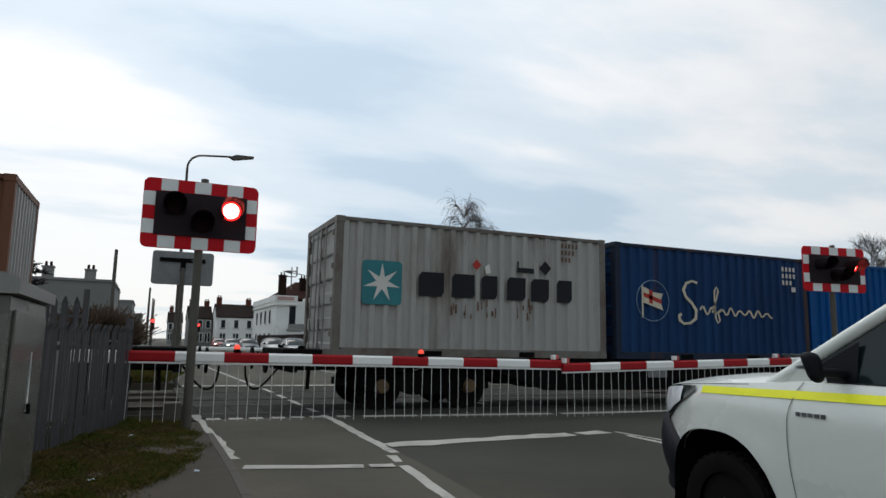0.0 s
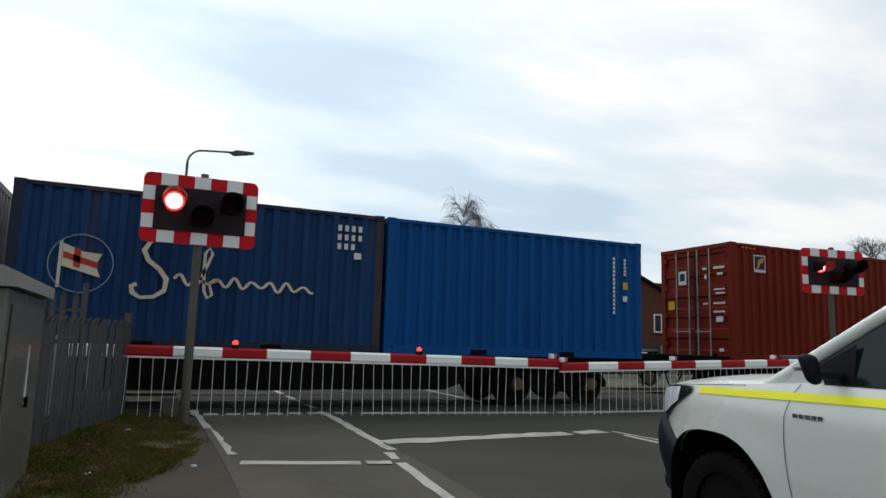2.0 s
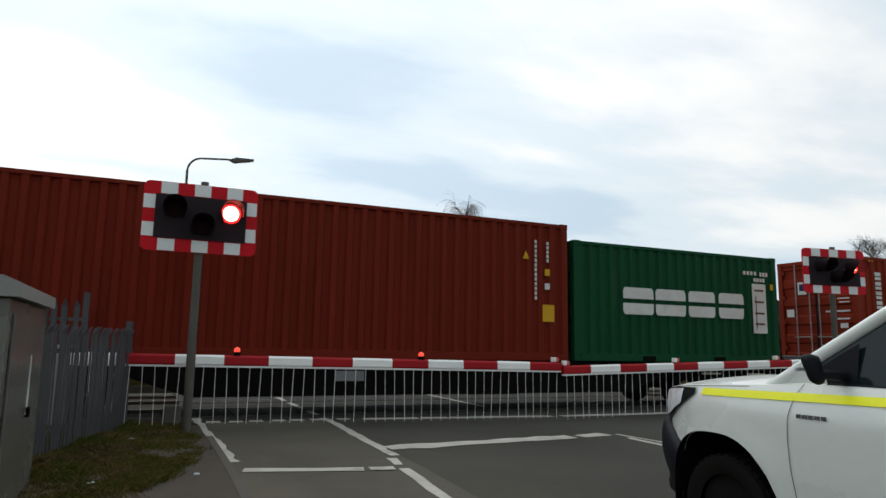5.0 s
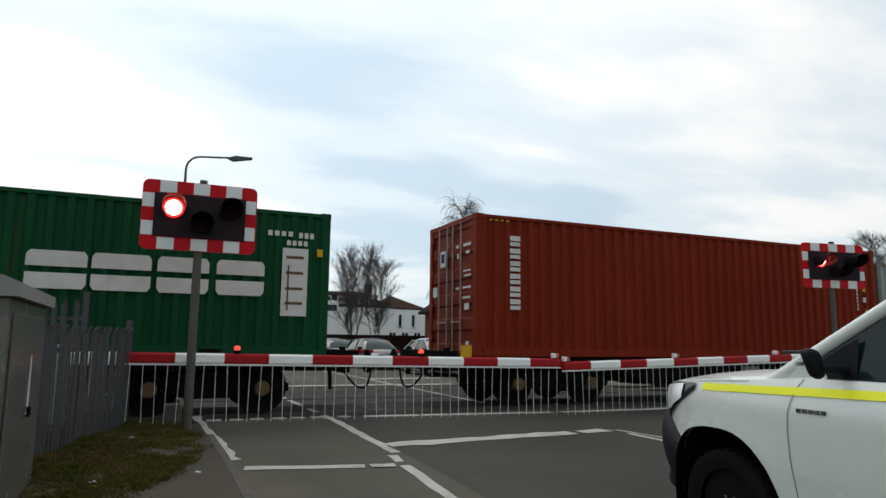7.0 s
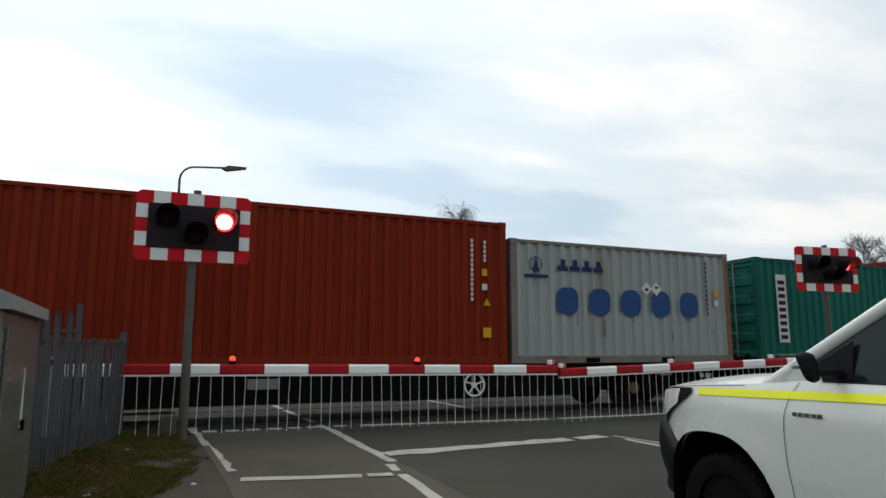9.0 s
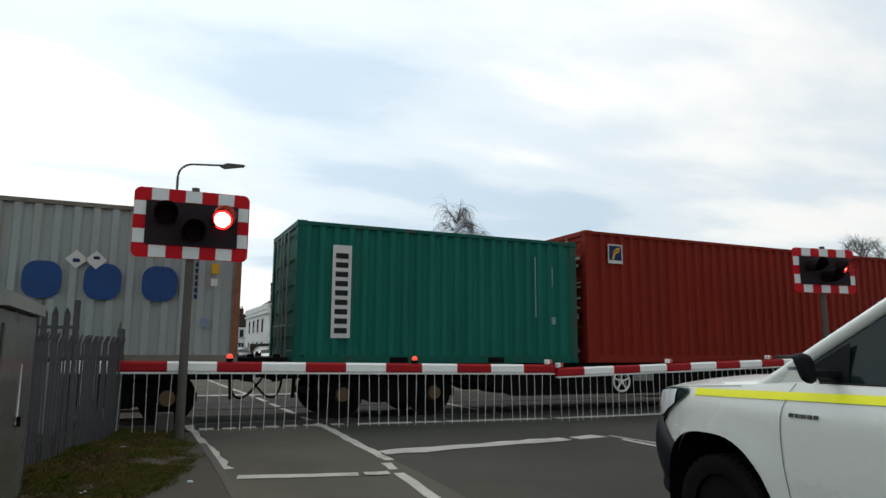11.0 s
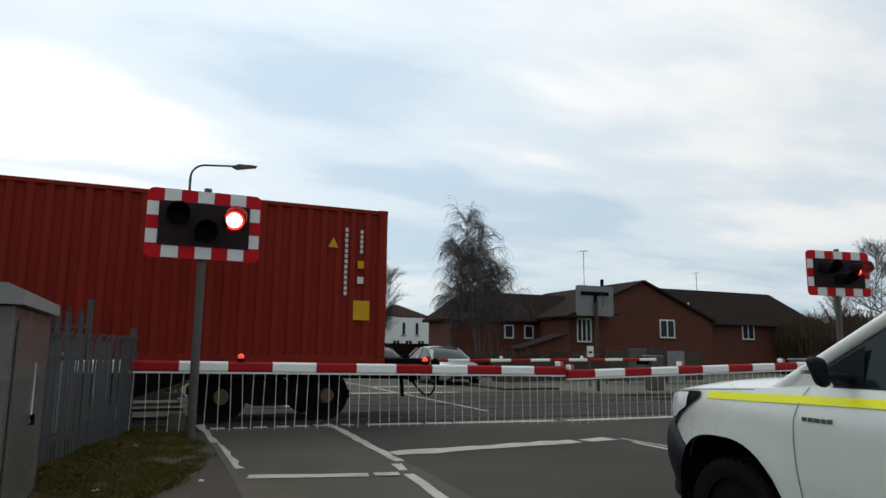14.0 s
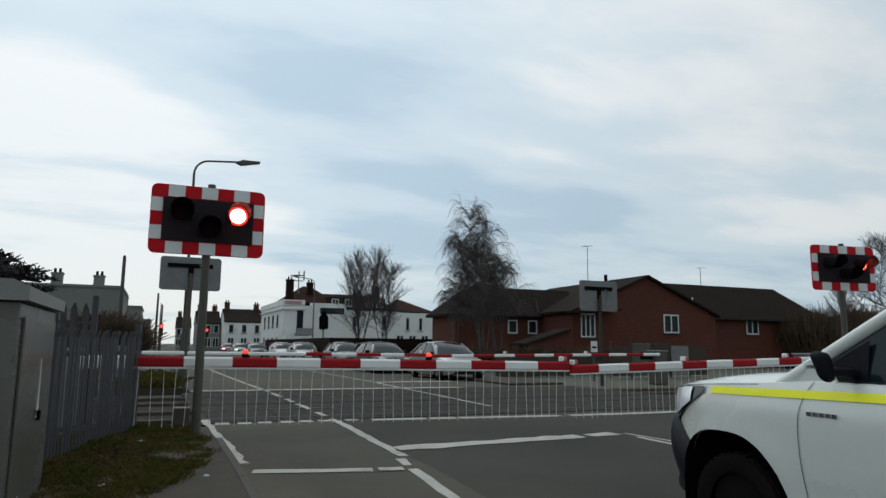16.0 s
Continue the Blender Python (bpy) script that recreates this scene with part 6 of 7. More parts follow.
# ---- cars beyond the crossing ----
def car(at, rz, colour, label, estate=False, lights=None):
    """A waiting car; local y is forward (nose at 0, tail at -4.4)."""
    c = thing("car", label, "car", at, rz, "cars queuing beyond the crossing")
    body = [(0.0, 0.30, 0.62, 0.60), (0.10, 0.22, 0.70, 0.76), (0.45, 0.2, 0.80, 0.84), (1.15, 0.2, 0.92, 0.88), (2.2, 0.2, 0.96, 0.88), (3.4, 0.2, 0.98, 0.88), (4.15, 0.22, 1.0, 0.84), (4.4, 0.32, 0.95, 0.74)]
    rows = []
    for d, z0, z1, w in body:
        rows.append([(-w + 0.06, -d, z0), (-w, -d, z0 + 0.12), (-w, -d, (z0 + z1) / 2), (-w + 0.03, -d, z1 - 0.08), (-w + 0.12, -d, z1), (0, -d, z1 + 0.03), (w - 0.12, -d, z1), (w - 0.03, -d, z1 - 0.08), (w, -d, (z0 + z1) / 2), (w, -d, z0 + 0.12), (w - 0.06, -d, z0)])
    bm = skin_bm(rows)
    bm.verts.ensure_lookup_table()
    bm.faces.new([bm.verts[k] for k in range(11)])
    bm.faces.new([bm.verts[k] for k in range(len(bm.verts) - 1, len(bm.verts) - 12, -1)])
    part("body", bm, colour, c, smooth=True)
    tail = 4.25 if estate else 3.95
    rtop = 4.0 if estate else 3.3
    prof = [(1.10, 0.93), (1.45, 1.17), (1.75, 1.33), (2.05, 1.41), (2.45, 1.44), (2.9, 1.44), (rtop, 1.40), (rtop * 0.6 + tail * 0.4, 1.27), (tail, 0.99)]

    def hoop(d, zt, lift=0.0):
        f = (zt - 0.93) / 0.51
        wt = 0.82 - 0.20 * f
        half = [(0.82, 0.93), (0.82 - 0.15 * f, 0.93 + 0.72 * (zt - 0.93)), (wt - 0.03, zt - 0.05 * f), (wt - 0.16, zt), (0.0, zt + 0.025 * f)]
        return [(-x, -d, z + lift) for x, z in half] + [(x, -d, z + lift) for x, z in half[-2::-1]]
    part("glasshouse", skin_bm([hoop(d, z) for d, z in prof]), M["autoglass"], c, "dark car windows", True)
    part("roof", skin_bm([hoop(d, z, 0.012)[2:7] for d, z in prof if 1.9 < d < rtop + 0.05]), colour, c, smooth=True)
    for s in (-1, 1):
        part("pillar", tube(B(), (s * 0.81, -1.13, 0.93), (s * 0.63, -2.0, 1.385), 0.03, 0.03, 6), colour, c)
        part("pillar", tube(B(), (s * 0.80, -tail, 0.97), (s * 0.63, -rtop, 1.37), 0.05, 0.04, 6), colour, c)
        part("pillar", tube(B(), (s * 0.82, -2.6, 0.95), (s * 0.64, -2.65, 1.38), 0.025, 0.025, 6), colour, c)
        part("headlight", box(B(), s * 0.60 - 0.16, -0.24, 0.58, s * 0.60 + 0.16, -0.02, 0.72, 0.03), lights or M["headlamp"], c)
        part("mirror", box(B(), s * 0.96 - 0.10, -1.42, 0.92, s * 0.96 + 0.10, -1.30, 1.06, 0.03), M["blackplastic"], c)
        for d in (0.85, 3.5):
            wl = part("wheel", tube(B(), (s * 0.72, -d, 0.31), (s * 0.90, -d, 0.31), 0.31, 0.30, 22), M["tyre"], c, smooth=True)
            part("hubcap", tube(B(), (s * 0.895, -d, 0.31), (s * 0.91, -d, 0.31), 0.19, 0.17, 16), M["chrome"], wl)
    part("grille", box(B(), -0.42, -0.10, 0.42, 0.42, 0.012, 0.60, 0.02), M["blackplastic"], c)
    part("lower_intake", box(B(), -0.55, -0.06, 0.24, 0.55, 0.010, 0.36, 0.02), M["blackplastic"], c)
    part("plate_bar", box(B(), -0.26, 0.012, 0.42, 0.26, 0.022, 0.53), M["swhite"], c, "plain pale bar")
    return c


C_SILVER = mat("car_silver", (0.30, 0.31, 0.32), 0.3, 0.5, 0.05, 2, 30, 0)
C_DARK = mat("car_dark", (0.035, 0.042, 0.05), 0.3, 0.2, 0.05, 2, 30, 0)
C_TEAL = mat("car_grey_green", (0.16, 0.19, 0.19), 0.3, 0.3, 0.05, 2, 30, 0)
C_WHITE = mat("car_white", (0.55, 0.55, 0.54), 0.35, 0, 0.05, 2, 30, 0)
C_RED = mat("car_red", (0.28, 0.02, 0.02), 0.35, 0, 0.05, 2, 30, 0)
car((10.75, 22.9, 0), 180, C_SILVER, "silver saloon car waiting behind the far barrier")
car((10.2, 29.6, 0), 180, C_DARK, "dark estate car queuing behind the silver car", True)
car((10.1, 36.2, 0), 180, C_TEAL, "grey-green car queuing beyond the crossing")
car((9.9, 47.5, 0), 180, C_SILVER, "pale silver car in the queue")
car((9.7, 55.0, 0), 180, C_WHITE, "white car in the queue", True)
car((9.0, 66.0, 0), 180, C_DARK, "dark car far along the road")
car((8.8, 78.0, 0), 180, C_TEAL, "grey car far along the road", False, M["headlit"])
car((8.7, 92.0, 0), 180, C_RED, "red car far along the road", False, M["headlit"])


# ---- houses ----
def window(parent, cx, y, z0, z1, w, bars=2, rz=0):
    """A window set 3 cm proud of a wall that faces -y."""
    fr = B()
    x0, x1 = cx - w / 2, cx + w / 2
    t = 0.09
    box(fr, x0, y - 0.05, z0, x1, y + 0.02, z0 + t)
    box(fr, x0, y - 0.05, z1 - t, x1, y + 0.02, z1)
    for k in range(bars + 1):
        x = x0 + (w - t) * k / bars
        box(fr, x, y - 0.045, z0 + t, x + t, y + 0.02, z1 - t)
    wn = part("window", fr, M["upvc"], parent, "white framed window")
    part("pane", box(B(), x0 + 0.02, y - 0.018, z0 + 0.02, x1 - 0.02, y - 0.008, z1 - 0.02), M["pane"], wn)
    part("sill", box(B(), x0 - 0.08, y - 0.12, z0 - 0.07, x1 + 0.08, y - 0.002, z0 - 0.003), M["kerb"], wn)
    return wn


def gable_roof(parent, x0, x1, y0, y1, z, rise, along, over=0.35, material=None, hip0=0.0, hip1=0.0):
    """A pitched roof with a ridge along x or y and thickness; hips shorten the ridge."""
    bm = B()
    t = 0.16
    X0, X1, Y0, Y1 = x0 - over, x1 + over, y0 - over, y1 + over
    if along == "x":
        ym = (y0 + y1) / 2
        ridge = [(X0 + hip0, ym, z + rise), (X1 - hip1, ym, z + rise)]
        low = [(X0, Y0, z - 0.12), (X1, Y0, z - 0.12), (X1, Y1, z - 0.12), (X0, Y1, z - 0.12)]
        faces = lambda r, l: [(l[0], l[1], r[1], r[0]), (l[2], l[3], r[0], r[1]), (l[1], l[2], r[1]), (l[3], l[0], r[0])]
    else:
        xm = (x0 + x1) / 2
        ridge = [(xm, Y0 + hip0, z + rise), (xm, Y1 - hip1, z + rise)]
        low = [(X0, Y0, z - 0.12), (X1, Y0, z - 0.12), (X1, Y1, z - 0.12), (X0, Y1, z - 0.12)]
        faces = lambda r, l: [(l[1], l[2], r[1], r[0]), (l[3], l[0], r[0], r[1]), (l[0], l[1], r[0]), (l[2], l[3], r[1])]
    tops = [bm.verts.new((p[0], p[1], p[2] + t)) for p in ridge + low]
    bots = [bm.verts.new(p) for p in ridge + low]
    for vs in (tops, bots):
        fs = faces(vs[:2], vs[2:])
        hips = [hip1, hip0] if along == "x" else [hip0, hip1]
        for i, f in enumerate(fs):
            if i < 2 or hips[i - 2] > 0.5:
                bm.faces.new(f)
    for a, b in ((2, 3), (3, 4), (4, 5), (5, 2)):
        gable_edge = ((along == "x") == (a in (3, 5)))
        h = {("x", 3): hip1, ("x", 5): hip0, ("y", 2): hip0, ("y", 4): hip1}.get((along, a), 1)
        if not gable_edge or h > 0.5:
            bm.faces.new((tops[a], tops[b], bots[b], bots[a]))
        else:
            r = {("x", 3): 1, ("x", 5): 0, ("y", 2): 0, ("y", 4): 1}[(along, a)]
            bm.faces.new((tops[a], tops[r], bots[r], bots[a]))
            bm.faces.new((tops[r], tops[b], bots[b], bots[r]))
    return part("roof", bm, material or M["slate"], parent, "dark tiled roof")


def gable_wall(x0, x1, y0, y1, z0, z, rise, along):
    bm = B()
    if along == "y":
        prism(bm, [(x0, z0), (x1, z0), (x1, z), ((x0 + x1) / 2, z + rise - 0.05), (x0, z)], "y", y0, y1)
    else:
        prism(bm, [(y0, z0), (y1, z0), (y1, z), ((y0 + y1) / 2, z + rise - 0.05), (y0, z)], "x", x0, x1)
    return bm


def chimney(parent, x, y, z0, z1, w=0.7, material=None):
    ch = part("chimney", box(box(B(), x - w / 2, y - w / 2, z0, x + w / 2, y + w / 2, z1), x - w / 2 - 0.06, y - w / 2 - 0.06, z1 + 0.003, x + w / 2 + 0.06, y + w / 2 + 0.06, z1 + 0.12), material or M["brick"], parent)
    for k in (-0.18, 0.18):
        part("chimney_pot", tube(B(), (x + k, y, z1 + 0.12), (x + k, y, z1 + 0.50), 0.12, 0.09, 10), M["tile"], ch)
    return ch


def aerial(x, y, z0, z1, label="thin television aerial on a mast"):
    a = thing("tv_aerial", label, "aerial", (x, y, z0), 20, "roof aerials")
    part("mast", tube(B(), (0, 0, -0.5), (0, 0, z1 - z0), 0.025, 0.025, 6), M["grey"], a)
    part("boom_rod", tube(B(), (-0.5, 0, z1 - z0 - 0.08), (0.5, 0, z1 - z0 + 0.05), 0.018, 0.018, 6), M["grey"], a)
    for k in range(6):
        part("element", tube(B(), (-0.45 + 0.18 * k, -0.22, z1 - z0 - 0.06 + 0.02 * k), (-0.45 + 0.18 * k, 0.22, z1 - z0 - 0.06 + 0.02 * k), 0.01, 0.01, 5), M["grey"], a)


bh = thing("brick_building", "low red-brick building with dark tiled roofs and white windows", "building", (0, 0, 0))
part("wall", gable_wall(25.2, 37.6, 37.5, 50, -0.2, 3.65, 2.55, "y"), M["brick"], bh, "red-brick gable wall")
gable_roof(bh, 25.2, 37.6, 37.5, 50, 3.65, 2.55, "y", 0.25)
part("wall", box(B(), 36.0, 38.6, -0.2, 48.2, 44.4, 3.5), M["brick"], bh)
gable_roof(bh, 36.0, 50.0, 38.6, 44.4, 3.55, 2.65, "x", 0.4, None, 0, 2.2)
part("wall", box(B(), 18.5, 41.5, -0.2, 28, 45.6, 3.4), M["brick"], bh)
gable_roof(bh, 18.5, 28.5, 41.5, 45.6, 3.45, 1.95, "x", 0.4, None, 2.2, 0)
for cx, y, z0, z1, w, n in ((33.45, 37.5, 2.35, 3.65, 1.35, 2), (26.4, 37.5, 1.95, 3.55, 1.15, 3), (42.4, 38.6, 2.4, 3.6, 1.25, 2), (37.9, 38.6, 2.4, 3.6, 0.6, 1), (22.9, 41.5, 2.2, 3.15, 0.75, 1), (24.5, 41.5, 2.2, 3.15, 0.75, 1)):
    window(bh, cx, y, z0, z1, w, n)
part("gutter", tube(B(), (36.2, 38.15, 3.48), (47.9, 38.15, 3.48), 0.06, 0.06, 8), M["blackplastic"], bh)
part("gutter", tube(B(), (17.6, 41.05, 3.38), (25.0, 41.05, 3.38), 0.06, 0.06, 8), M["blackplastic"], bh)
part("vent_pipe", tube(B(), (29.8, 40, 4.8), (29.8, 40, 6.55), 0.12, 0.12, 10), M["dark"], bh)
part("vent_pipe", tube(B(), (36.9, 39, 4.2), (36.9, 39, 5.1), 0.06, 0.06, 10), M["upvc"], bh)
part("porch_roof", prism(B(), [(24.0, 3.45), (28.4, 3.75), (28.4, 3.85), (23.8, 3.52)], "y", 36.4, 37.45), M["slate"], bh, "small lean-to roof")
lt = part("lean_to", prism(B(), [(20.3, -0.1), (23.4, -0.1), (23.4, 2.2), (23.1, 2.2), (20.3, 1.4)], "y", 34.9, 36.4), M["brick"], bh, "small brick lean-to")
part("lean_to_roof", prism(B(), [(20.0, 1.35), (23.2, 2.27), (23.2, 2.42), (20.0, 1.50)], "y", 34.7, 36.5), M["slate"], lt, "sloping dark roof")
aerial(28.6, 40.5, 5.6, 8.65)
aerial(41.2, 42.5, 5.4, 7.95)

hotel = thing("white_hotel", "large white rendered hotel with a parapet and red roof", "building", (0, 0, 0))
part("wall", box(B(), 13.5, 80, -0.2, 16.9, 98, 5.9), M["render"], hotel, "white rendered wall")
part("wall", box(B(), 16.9, 81.5, -0.2, 33.3, 96, 5.6), M["render"], hotel)
part("parapet", box(B(), 13.35, 79.85, 5.903, 16.0, 98.1, 6.55), M["render"], hotel)
part("cornice", box(box(B(), 13.3, 79.72, 5.4, 16.0, 79.998, 5.62), 13.3, 79.998, 5.4, 13.498, 98, 5.62), M["render"], hotel)
gable_roof(hotel, 14.0, 20.6, 83, 95, 6.4, 2.4, "x", 0.2, M["tile"], 3.6, 2.4)
gable_roof(hotel, 19.0, 28.6, 82, 95.5, 5.6, 2.3, "x", 0.2, M["slate"], 0.6, 2.0)
gable_roof(hotel, 28.4, 33.2, 81.7, 95.8, 5.6, 1.9, "x", 0.2, M["tile"], 2.4, 2.4)
chimney(hotel, 14.75, 83.6, 6.3, 9.15, 0.85, M["oldbrick"])
chimney(hotel, 17.75, 86, 7.6, 9.1, 0.75, M["oldbrick"])
chimney(hotel, 27.2, 88, 7.0, 9.1, 0.9, M["oldbrick"])
part("aerial_rack", pipe(pipe(pipe(pipe(B(), [(15.9, 84, 7.6), (15.9, 84, 10.4)], 0.07, 6), [(15.3, 84, 9.9), (16.6, 84, 9.9)], 0.07, 6), [(16.55, 84, 9.3), (16.55, 84, 10.5)], 0.09, 6), [(15.3, 84, 9.2), (16.5, 84, 9.2)], 0.06, 6), M["grey"], hotel)
part("door_opening", box(B(), 15.1, 79.97, 2.62, 15.85, 79.996, 5.3), M["pane"], hotel, "tall dark balcony door")
part("fascia_sign", box(B(), 13.6, 79.82, 6.0, 15.6, 79.848, 6.4), M["fascia"], hotel, "faded pinkish painted fascia")
for y in (83, 86.5, 90, 93.5):
    for z0, z1 in ((3.2, 5.0), (0.7, 2.2)):
        wn = part("window", box(B(), 13.44, y, z0, 13.497, y + 1.3, z1), M["upvc"], hotel, "white framed window")
        part("pane", box(B(), 13.42, y + 0.12, z0 + 0.1, 13.438, y + 1.18, z1 - 0.1), M["pane"], wn)
for x in (14.0, 14.7):
    window(hotel, x, 77.8, 0.7, 1.7, 0.4, 1)
part("wall", box(B(), 16.91, 80.6, -0.2, 21.2, 81.49, 6.3), M["render"], hotel)
# no recess here: a dark slab paints the balcony's shade on the wall
part("loggia_shade_panel", box(B(), 18.0, 80.57, 5.0, 21.0, 80.597, 5.75), M["pane"], hotel, "flat dark panel for the shade in a roofed balcony")
window(hotel, 18.4, 80.6, 3.2, 4.6, 0.5, 1)
part("balcony", box(box(B(), 14.9, 79.2, 2.4, 16.8, 79.95, 2.6), 14.9, 79.2, 2.603, 16.8, 79.26, 3.2), M["grender"], hotel)
part("ground_bay", box(B(), 13.55, 77.8, -0.2, 16.8, 79.95, 2.3), M["render"], hotel)
for x in (22.5, 26.5, 29.6, 31.4):
    window(hotel, x, 81.5, 3.2, 4.9, 0.55, 1)
for x in (28.6, 30.3, 32.0):
    window(hotel, x, 81.5, 1.9, 2.6, 1.0, 2)
for x in (20.2, 21.9, 24.6, 26.0):
    d = part("dormer", box(B(), x - 0.7, 82.2, 5.9, x + 0.7, 85, 7.25), M["slate"], hotel)
    part("dormer_window", box(B(), x - 0.45, 82.10, 6.05, x + 0.45, 82.197, 7.0), M["upvc"], d, "white dormer window frame")
    part("dormer_pane", box(B(), x - 0.35, 82.07, 6.15, x - 0.04, 82.097, 6.9), M["pane"], d)
    part("dormer_pane", box(B(), x + 0.04, 82.07, 6.15, x + 0.35, 82.097, 6.9), M["pane"], d)

gw = solid("garden_wall", box(B(), 11.0, 46.0, -0.2, 19.2, 46.3, 1.78), M["oldbrick"], "dark brick boundary wall behind the queue", "wall")
gw2 = solid("garden_wall", box(B(), 11.0, 46.31, -0.2, 11.3, 76, 1.78), M["oldbrick"], "dark brick boundary wall along the pavement", "wall")

# row of houses at the end of the street
for x0, x1, y, h, m, lab in ((5.9, 9.6, 118, 4.6, "grender", "grey terraced house at the end of the street"), (9.8, 15.8, 112, 4.8, "render", "white terraced house with dormers far along the street"), (3.6, 6.4, 150, 4.6, "grender", "dim terraced house in the far distance"), (17.9, 23.5, 108, 4.2, "render", "white house behind the hotel")):
    ho = thing("terraced_house", lab, "house", (0, 0, 0), 0, "far terraced houses")
    part("wall", gable_wall(x0, x1, y, y + 9, -0.2, h, 2.0, "x"), M[m], ho)
    gable_roof(ho, x0, x1, y, y + 9, h, 2.1, "x", 0.1)
    chimney(ho, x0 + 0.6, y + 4.5, h + 1.2, h + 3.2, 0.8)
    chimney(ho, x1 - 0.7, y + 4.5, h + 1.2, h + 3.0, 0.8)
    for k in range(3):
        window(ho, x0 + (x1 - x0) * (k + 0.5) / 3, y, 3.0, 4.4, 0.8, 1)
        window(ho, x0 + (x1 - x0) * (k + 0.5) / 3, y, 0.7, 2.3, 1.0, 2)
for x0, x1, y0, y1, h, lab in ((-14, -2.9, 60, 72, 5.65, "flat-roofed grey building with two chimneys"), (-6, -1.9, 84, 96, 5.3, "grey terraced building on the near side of the street"), (-5.5, -1.2, 120, 140, 5.0, "dim building far along the street")):
    ho = thing("flat_roofed_house", lab, "house", (0, 0, 0), 0, "buildings along the street")
    part("wall", box(B(), x0, y0, -0.2, x1, y1, h), M["grender"], ho)
    part("parapet", box(B(), x0 - 0.1, y0 - 0.1, h + 0.003, x1 + 0.1, y1 + 0.1, h + 0.2), M["grender"], ho)
    chimney(ho, x1 - 1.9, y0 + 3, h + 0.1, h + 1.1, 0.8, M["grender"])
    chimney(ho, x1 - 5.0, y0 + 3, h + 0.1, h + 1.2, 0.8, M["grender"])


def pole(x, y, h, label, r=0.1, wires=False):
    p = thing("pole", label, "pole", (x, y, 0), 0, "street poles")
    part("shaft", tube(B(), (0, 0, -0.1), (0, 0, h), r, r * 0.7, 10), M["postgrey"], p, smooth=True)
    part("cap", tube(B(), (0, 0, h + 0.002), (0, 0, h + 0.08), r * 0.8, r * 0.3, 10), M["dark"], p)
    return p


pole(-1.72, 36, 5.45, "dark upright pole beside the grey building", 0.11)
pole(-0.15, 70, 6.0, "distant wooden telegraph pole by the street", 0.13)
pole(0.4, 95, 6.2, "distant wooden telegraph pole by the street", 0.13)
pole(0.3, 125, 8.0, "slim grey pole far along the street", 0.12)


def traffic_light(x, y, label):
    t = thing("traffic_light", label, "traffic light", (x, y, 0), 0, "far traffic lights")
    part("post", tube(B(), (0, 0, -0.1), (0, 0, 2.9), 0.06, 0.06, 8), M["postgrey"], t)
    part("head", box(B(), -0.2, -0.1, 2.1, 0.2, 0.1, 3.2, 0.03), M["sblack"], t)
    part("red_lamp", tube(B(), (0, -0.17, 2.95), (0, -0.105, 2.95), 0.17, 0.17, 14), M["trafficlit"], t, "lit red lamp")


traffic_light(0.3, 72, "distant traffic light showing red")
traffic_light(5.6, 88, "distant traffic light showing red across the street")
sp = thing("road_sign", "small dark triangular sign back on a post", "road sign", (11.9, 52, 0))
part("post", tube(B(), (0, 0, -0.1), (0, 0, 3.9), 0.05, 0.05, 8), M["postgrey"], sp)
part("plate", prism(B(), [(-0.36, 2.5), (0.36, 2.5), (0.36, 3.4), (0, 4.05), (-0.36, 3.4)], "y", -0.09, -0.06), M["dark"], sp)


# ---- fences and hedge before the brick building ----
tf = thing("timber_fence", "low weathered timber fence before the brick building", "fence", (14.3, 27.5, 0), 12)
slat = mesh_of("slat", box(B(), 0, -0.012, -0.1, 0.13, 0.012, 0.95, 0.004), M["timber"])
for k in range(76):
    s = part("slat", slat, None, tf)
    s.location = (k * 0.15, 0, random.Random(k).uniform(-0.02, 0.02))
for z in (0.2, 0.7):
    part("rail", box(B(), 0, 0.013, z, 11.4, 0.05, z + 0.08), M["timber"], tf)
pf = thing("panel_fence", "grey fence panels and gate by the barrier machine", "fence", (19.2, 25.5, 0), 5)
for k, (m, h) in enumerate((("timber", 1.35), ("postgrey", 1.5), ("timber", 1.5), ("grey", 1.4), ("timber", 1.35))):
    part("panel", box(B(), k * 1.25, -0.03, 0.0, k * 1.25 + 1.2, 0.03, h, 0.008), M[m], pf)
    part("post", box(B(), k * 1.25 - 0.045, -0.05, -0.1, k * 1.25 - 0.003, 0.05, h + 0.25), M["timber"], pf)
nb = thing("notice_board", "small white notice on a post by the crossing", "sign", (16.8, 23.5, 0))
part("post", tube(B(), (0, 0, -0.1), (0, 0, 1.5), 0.04, 0.04, 8), M["postgrey"], nb)
part("plate", box(B(), -0.16, -0.06, 1.1, 0.16, -0.042, 1.55, 0.005), M["swhite"], nb)
part("bars", box(B(), -0.10, -0.066, 1.25, 0.10, -0.061, 1.33), M["dark"], nb)


def twig_mesh(name, segs, material, sides=3):
    """Tapered three-sided twigs from (p0, p1, r0, r1) tuples, in one mesh."""
    verts, faces = [], []
    for p0, p1, r0, r1 in segs:
        d = (p1 - p0)
        if d.length < 1e-5:
            continue
        d.normalize()
        a = d.orthogonal().normalized()
        b = d.cross(a)
        i = len(verts)
        for p, r in ((p0, r0), (p1, r1)):
            for k in range(sides):
                t = 2 * math.pi * k / sides
                verts.append(p + (a * math.cos(t) + b * math.sin(t)) * r)
        for k in range(sides):
            j = (k + 1) % sides
            faces.append((i + k, i + j, i + sides + j, i + sides + k))
    me = bpy.data.meshes.new(name)
    me.from_pydata([tuple(v) for v in verts], [], faces)
    me.materials.append(material)
    return me


